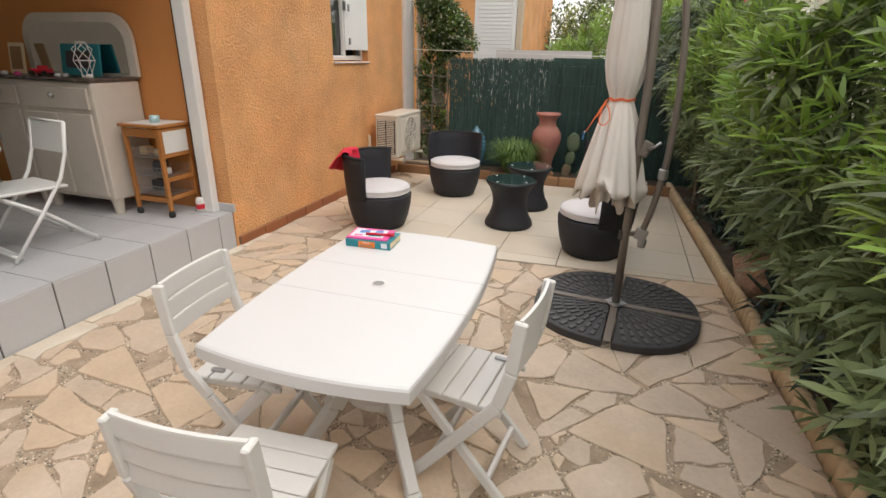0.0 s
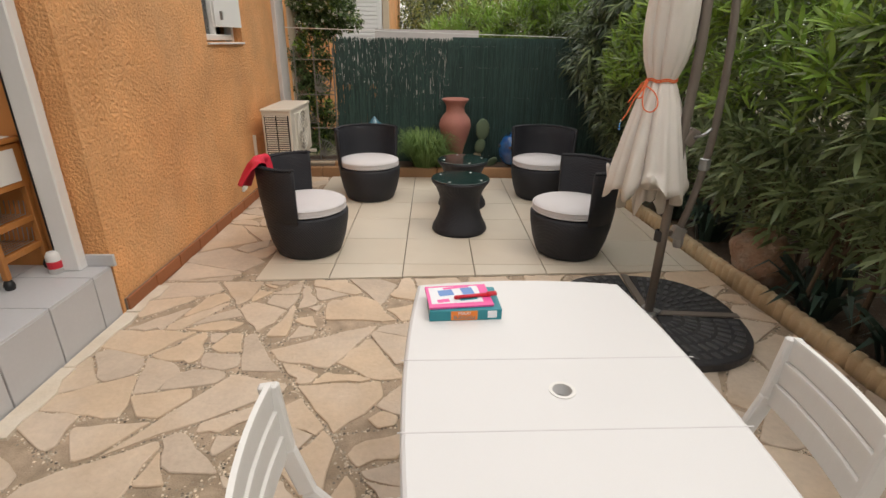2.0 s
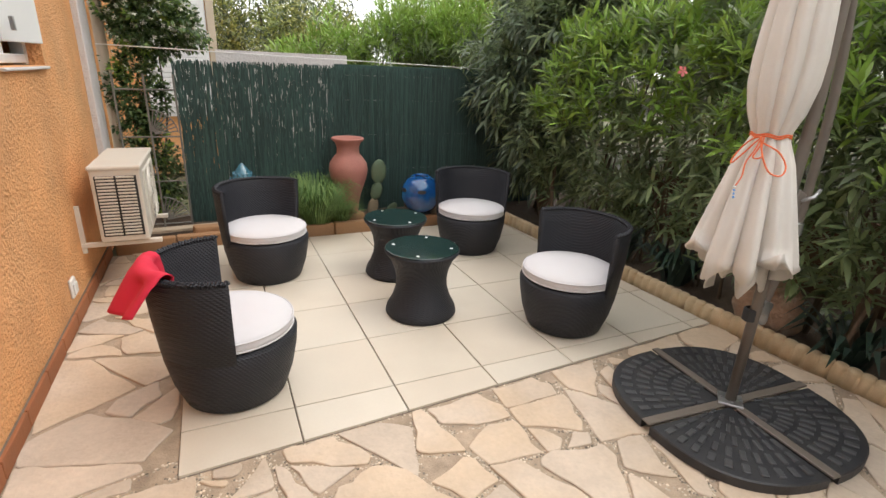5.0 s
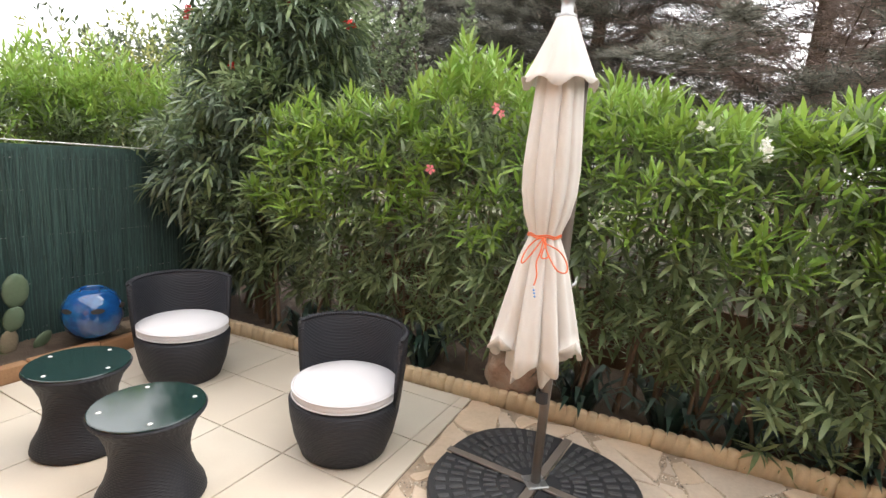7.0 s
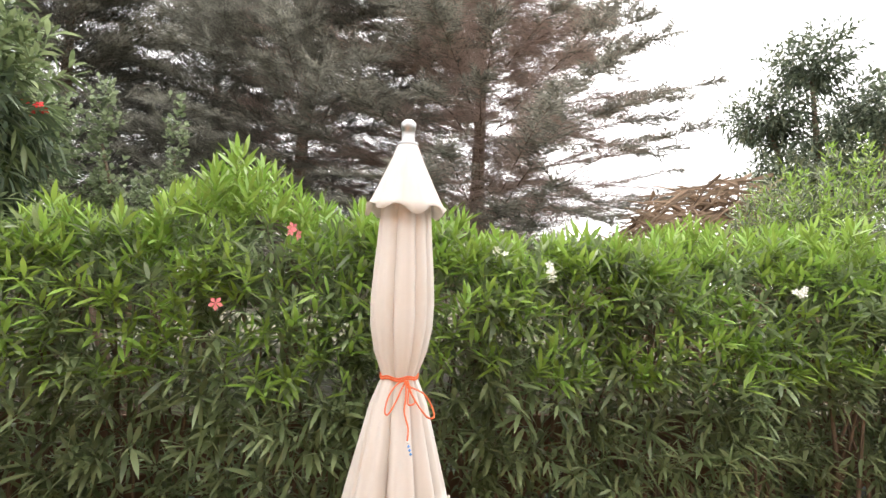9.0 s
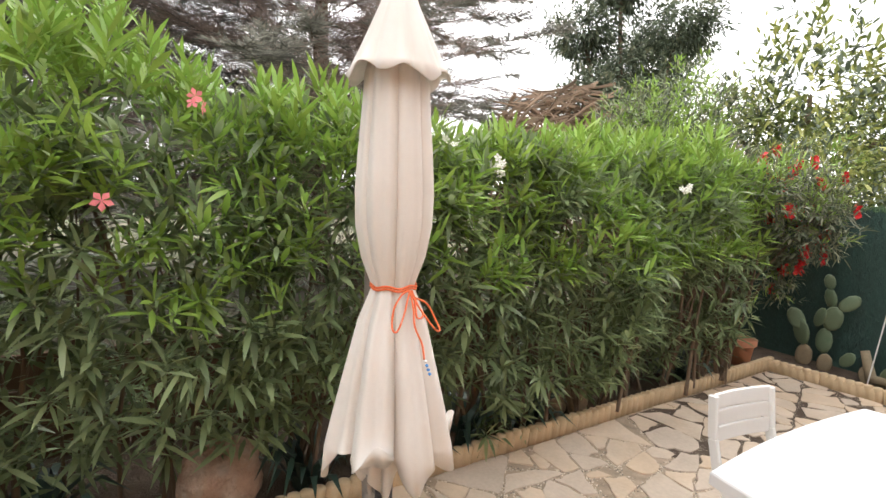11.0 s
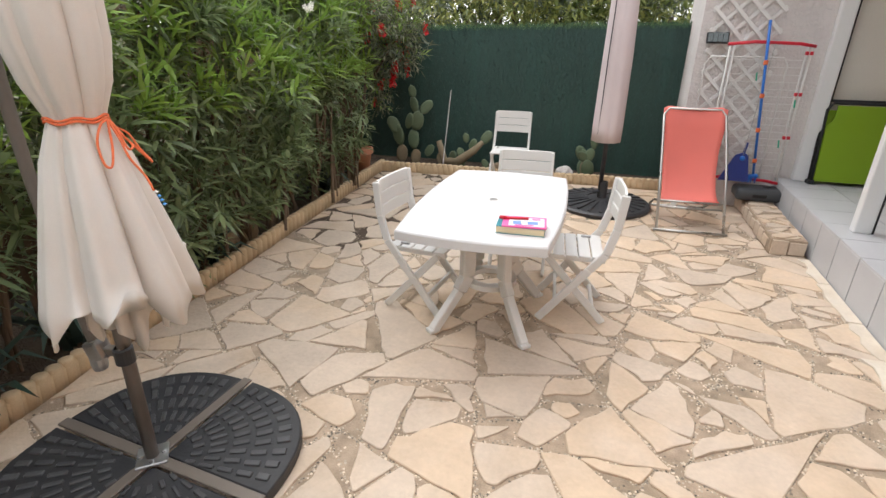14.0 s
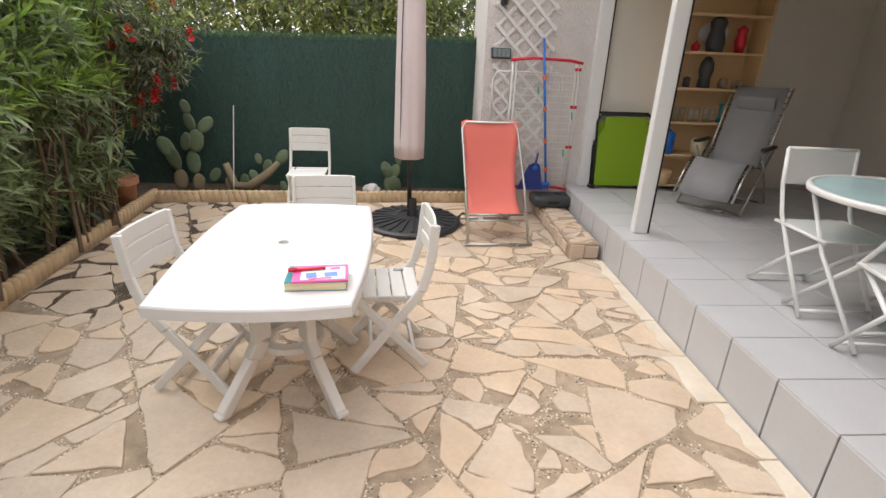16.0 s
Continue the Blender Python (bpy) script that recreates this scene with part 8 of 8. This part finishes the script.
def flags(outline, lo, hi, gap_lo, gap_hi, rng, ground_z, thick, parent, name="paving_stone"):
    """Crazy paving: the outline broken into angular flags, each drawn in by its joints."""
    cells = []
    shatter(outline, lo, hi, rng, cells)
    rest = bmesh.new()
    for poly in cells:
        n = len(poly)
        sgn = 1 if sum(p[0] * q[1] - q[0] * p[1] for p, q in zip(poly, poly[1:] + poly[:1])) > 0 else -1
        if sgn < 0:
            poly = poly[::-1]
        cut = list(poly)
        for p, q in zip(poly, poly[1:] + poly[:1]):
            L = math.hypot(q[0] - p[0], q[1] - p[1])
            if L < 1e-5:
                continue
            tl = rng.normal(0, 0.032)
            nx, ny = (q[1] - p[1]) / L, -(q[0] - p[0]) / L
            nx, ny = nx * math.cos(tl) - ny * math.sin(tl), nx * math.sin(tl) + ny * math.cos(tl)
            mx, my = (p[0] + q[0]) / 2, (p[1] + q[1]) / 2
            gap = rng.uniform(gap_lo, gap_hi)
            cut = clip(cut, nx, ny, nx * mx + ny * my - gap)
            for _ in range(int(L * 75)):
                f, o = rng.random(), rng.normal(0, 0.6) * (gap + 0.006)
                JOINTS.append((p[0] + (q[0] - p[0]) * f + nx * o, p[1] + (q[1] - p[1]) * f + ny * o))
            for _ in range(9):
                JOINTS.append((p[0] + rng.normal(0, 0.024), p[1] + rng.normal(0, 0.024)))
            if len(cut) < 3:
                break
        # broken corners
        for _ in range(int(rng.integers(1, 4))):
            if len(cut) < 3:
                break
            k = int(rng.integers(0, len(cut)))
            cx, cy = sum(q[0] for q in cut) / len(cut), sum(q[1] for q in cut) / len(cut)
            dx, dy = cut[k][0] - cx, cut[k][1] - cy
            L = math.hypot(dx, dy)
            if L < 0.06:
                continue
            tl = rng.normal(0, 0.4)
            nx, ny = dx / L * math.cos(tl) - dy / L * math.sin(tl), dx / L * math.sin(tl) + dy / L * math.cos(tl)
            cut = clip(cut, nx, ny, nx * cut[k][0] + ny * cut[k][1] - rng.uniform(0.012, 0.068))
        if len(cut) < 3 or area(cut) < 0.002:
            continue
        rough = []
        m = len(cut)
        for k in range(m):
            a, b = cut[k], cut[(k + 1) % m]
            L = math.hypot(b[0] - a[0], b[1] - a[1])
            if L < 0.008:
                continue
            e = min(0.3, rng.uniform(0.004, 0.014) / L)
            steps = [e, 1 - e] if L < 0.10 else ([e, 0.5, 1 - e] if L < 0.2 else [e, 0.3, 0.55, 0.8, 1 - e])
            for s in steps:
                j = rng.normal(0, 0.0075) if e < s < 1 - e else 0.0
                rough.append((a[0] + (b[0] - a[0]) * s + (b[1] - a[1]) / L * j, a[1] + (b[1] - a[1]) * s - (b[0] - a[0]) / L * j))
        if len(rough) < 3:
            continue
        cx, cy = sum(q[0] for q in rough) / len(rough), sum(q[1] for q in rough) / len(rough)
        if name == "paving_stone" and cy < 0.35 and not (cx < -1.6 and cy > -0.4):
            slab(rest, rough, ground_z - 0.01, ground_z + thick * rng.uniform(0.75, 1.2), 0.0035)
            continue
        bm = slab(bmesh.new(), [(q[0] - cx, q[1] - cy) for q in rough], ground_z - 0.01, ground_z + thick * rng.uniform(0.75, 1.2), 0.0035)
        ob = part(name, bm, STONE, parent)
        ob.location = (cx, cy, 0)
        ob.rotation_euler = (rng.normal(0, 0.003), rng.normal(0, 0.003), 0)
    if len(rest.verts):
        part("farther_paving", rest, STONE_FAR, parent)["kind"] = "stuff"
    else:
        rest.free()


rng = np.random.default_rng(20)
E0 = math.hypot(1, 0.065)
main_outline = [(WALL_X + 0.002, SOUTH(WALL_X) + 0.01), (EAST(-1.26) - 0.006, SOUTH(1.42) + 0.01), (EAST(3.98) - 0.006, TILE_EDGE(1.08) - 0.006), (WALL_X + 0.002, TILE_EDGE(WALL_X) - 0.006)]
flags(main_outline, 0.028, 0.19, 0.0015, 0.0125, rng, 0.0, 0.010, paving)
flags([(WALL_X + 0.002, TILE_EDGE(WALL_X)), (TILE_W - 0.006, TILE_EDGE(TILE_W)), (TILE_W - 0.006, NORTH - 0.004), (WALL_X + 0.002, NORTH - 0.004)], 0.04, 0.20, 0.003, 0.012, rng, 0.0, 0.010, paving)
flags([(-2.725, -1.165), (-2.485, -1.165), (-2.485, 0.118), (-2.725, 0.118)], 0.012, 0.04, 0.002, 0.006, rng, 0.139, 0.012, step, "step_flag")
for i in range(9):
    part("step_flag", boxed((-2.478, -1.10 + i * 0.136, 0.072), (0.016, 0.124, 0.118 - 0.02 * (i % 3)), (4 * (i % 2), 0, 0), 0.004), STONE, step)
for i in range(2):
    part("step_flag", boxed((-2.545 - 0.12 * i, 0.126, 0.072), (0.112, 0.016, 0.118 - 0.02 * i), bevel=0.004), STONE, step)

# loose pebbles bedded in the joints
vs, ts, off = [], [], 0
for x, y in JOINTS:
    if not (WALL_X + 0.03 < x < EAST(y) - 0.03 and -1.3 < y < 3.9):
        continue
    r = rng.uniform(0.003, 0.0082)
    a = rng.uniform(0, 6.28)
    ring = [(x + r * math.cos(a + k * 1.2566), y + r * math.sin(a + k * 1.2566), -0.001) for k in range(5)]
    vs += ring + [(x, y, r * 0.8)]
    ts += [[off + k, off + (k + 1) % 5, off + 5] for k in range(5)]
    off += 6
PEBBLE = mat("mixed_pebbles", (0.44, 0.37, 0.285), 0.8, var=0.2, fine=90, bump=0.2, island=0.8)
tagged(mesh_np("joint_pebbles", np.array(vs), np.array(ts), [PEBBLE], None, paving), kind="stuff")

# pale cement smeared along the foot of the raised floor
fillet = tagged(new("trim_cement_strip"), "uneven pale cement strip along the foot of the riser", "paving", kind="structure")
yy = 0.17
while yy < 3.45:
    ln_ = rng.uniform(0.28, 0.55)
    wd = rng.uniform(0.05, 0.12)
    edge_pts = [(DECK_X + 0.012, yy + 0.004), *[(WALL_X + wd + rng.normal(0, 0.012), yy + 0.006 + (ln_ - 0.012) * k / 5) for k in range(6)], (DECK_X + 0.012, yy + ln_ - 0.004)]
    part("cement_patch", slab(bmesh.new(), edge_pts, -0.005, rng.uniform(0.0155, 0.018), 0.003), CEMENT, fillet)
    yy += ln_

# square terrace tiles
XJ = [TILE_W, -1.64, -1.14, -0.63, -0.12, 0.40, 0.91, 1.42]
YJ = [3.6, 4.06, 4.57, 5.07, 5.57, 6.08, 6.60]
for i in range(len(XJ) - 1):
    for j in range(len(YJ) - 1):
        g = 0.0035
        poly = [(XJ[i] + g, YJ[j] + g), (XJ[i + 1] - g, YJ[j] + g), (XJ[i + 1] - g, YJ[j + 1] - g), (XJ[i] + g, YJ[j + 1] - g)]
        poly = clip(poly, 0.062, -1.0, -3.915 - 0.004)
        if len(poly) >= 3:
            poly = clip(poly, 1 / E0, 0.065 / E0, (1.345 - 0.006) / E0)
        if len(poly) < 3 or area(poly) < 0.002:
            continue
        cx, cy = sum(q[0] for q in poly) / len(poly), sum(q[1] for q in poly) / len(poly)
        ob = part("terrace_tile", slab(bmesh.new(), [(q[0] - cx, q[1] - cy) for q in poly], 0.0, 0.0135, 0.002), TILE, tiles)
        ob.location = (cx, cy, 0)

# raised floor tiles and riser
for j in range(15):
    y0 = -1.21 + 0.333 * j + 0.05 - 0.333
    y1 = y0 + 0.333
    a, b = max(y0, -1.17), min(y1, 3.335)
    if b - a < 0.02:
        continue
    part("riser_tile", boxed((DECK_X - 0.003, (a + b) / 2, 0.155), (0.012, b - a - 0.009, 0.306), bevel=0.002), DECK, deck)
    for i in range(7):
        x1 = DECK_X + 0.004 - 0.42 * i
        x0 = max(x1 - 0.42, -5.58)
        part("floor_tile", boxed(((x0 + x1) / 2, (a + b) / 2, DECK_Z - 0.006), (x1 - x0 - 0.006, b - a - 0.006, 0.012), bevel=0.0015), DECK, deck)


# rope-like edging: blocks of close-set rounded pegs
def edging_mesh(n, pitch, h, lean):
    bm = bmesh.new()
    box(bm, (0.034, n * pitch / 2, h * 0.46 - 0.02), (0.052, n * pitch - 0.003, h * 0.94), bevel=0.008)
    for k in range(n):
        y = (k + 0.5) * pitch
        bmesh_part = [(0.0, -0.03), (pitch * 0.50, -0.03), (pitch * 0.53, h * 0.86), (pitch * 0.47, h * 0.95), (pitch * 0.25, h * 0.99), (0.0, h)]
        before = set(bm.verts)
        lathe(bm, bmesh_part, 10)
        vs = [v for v in bm.verts if v not in before]
        bmesh.ops.transform(bm, matrix=pose(0.030, y, 0, lean, 0, 0) @ Matrix.Diagonal((1.0, 1.06, 1, 1)), verts=vs)
    bmesh.ops.recalc_face_normals(bm, faces=bm.faces[:])
    me = bpy.data.meshes.new("edging_block")
    for f in bm.faces:
        f.smooth = True
    bm.to_mesh(me)
    bm.free()
    me.materials.append(EDGING)
    return me


kerb = tagged(new("kerb"), "sandstone coloured edging of close-set rounded pegs", "kerb", kind="structure")
PEGS, PITCH = 7, 0.066
me = edging_mesh(PEGS, PITCH, 0.125, 7)
LEN = PEGS * PITCH + 0.003
slant = math.degrees(math.atan(0.065))
n = 0
y = -1.36
while y < 6.7:
    ob = new("edging_block", me)
    ob.parent = kerb
    ob.matrix_local = pose(EAST(y) + 0.0, y, 0.0 + 0.004 * math.sin(n * 2.1), 0, 0, slant + 0.5 * math.sin(n * 1.3))
    y += LEN * math.cos(radians(slant))
    n += 1
x = 1.46
while x > -1.80:
    ob = new("edging_block", me)
    ob.parent = kerb
    ob.matrix_local = pose(x, SOUTH(x) - 0.06, 0.004 * math.sin(n * 1.7), 0, 0, 90 + slant)
    x -= LEN * math.cos(radians(slant))
    n += 1
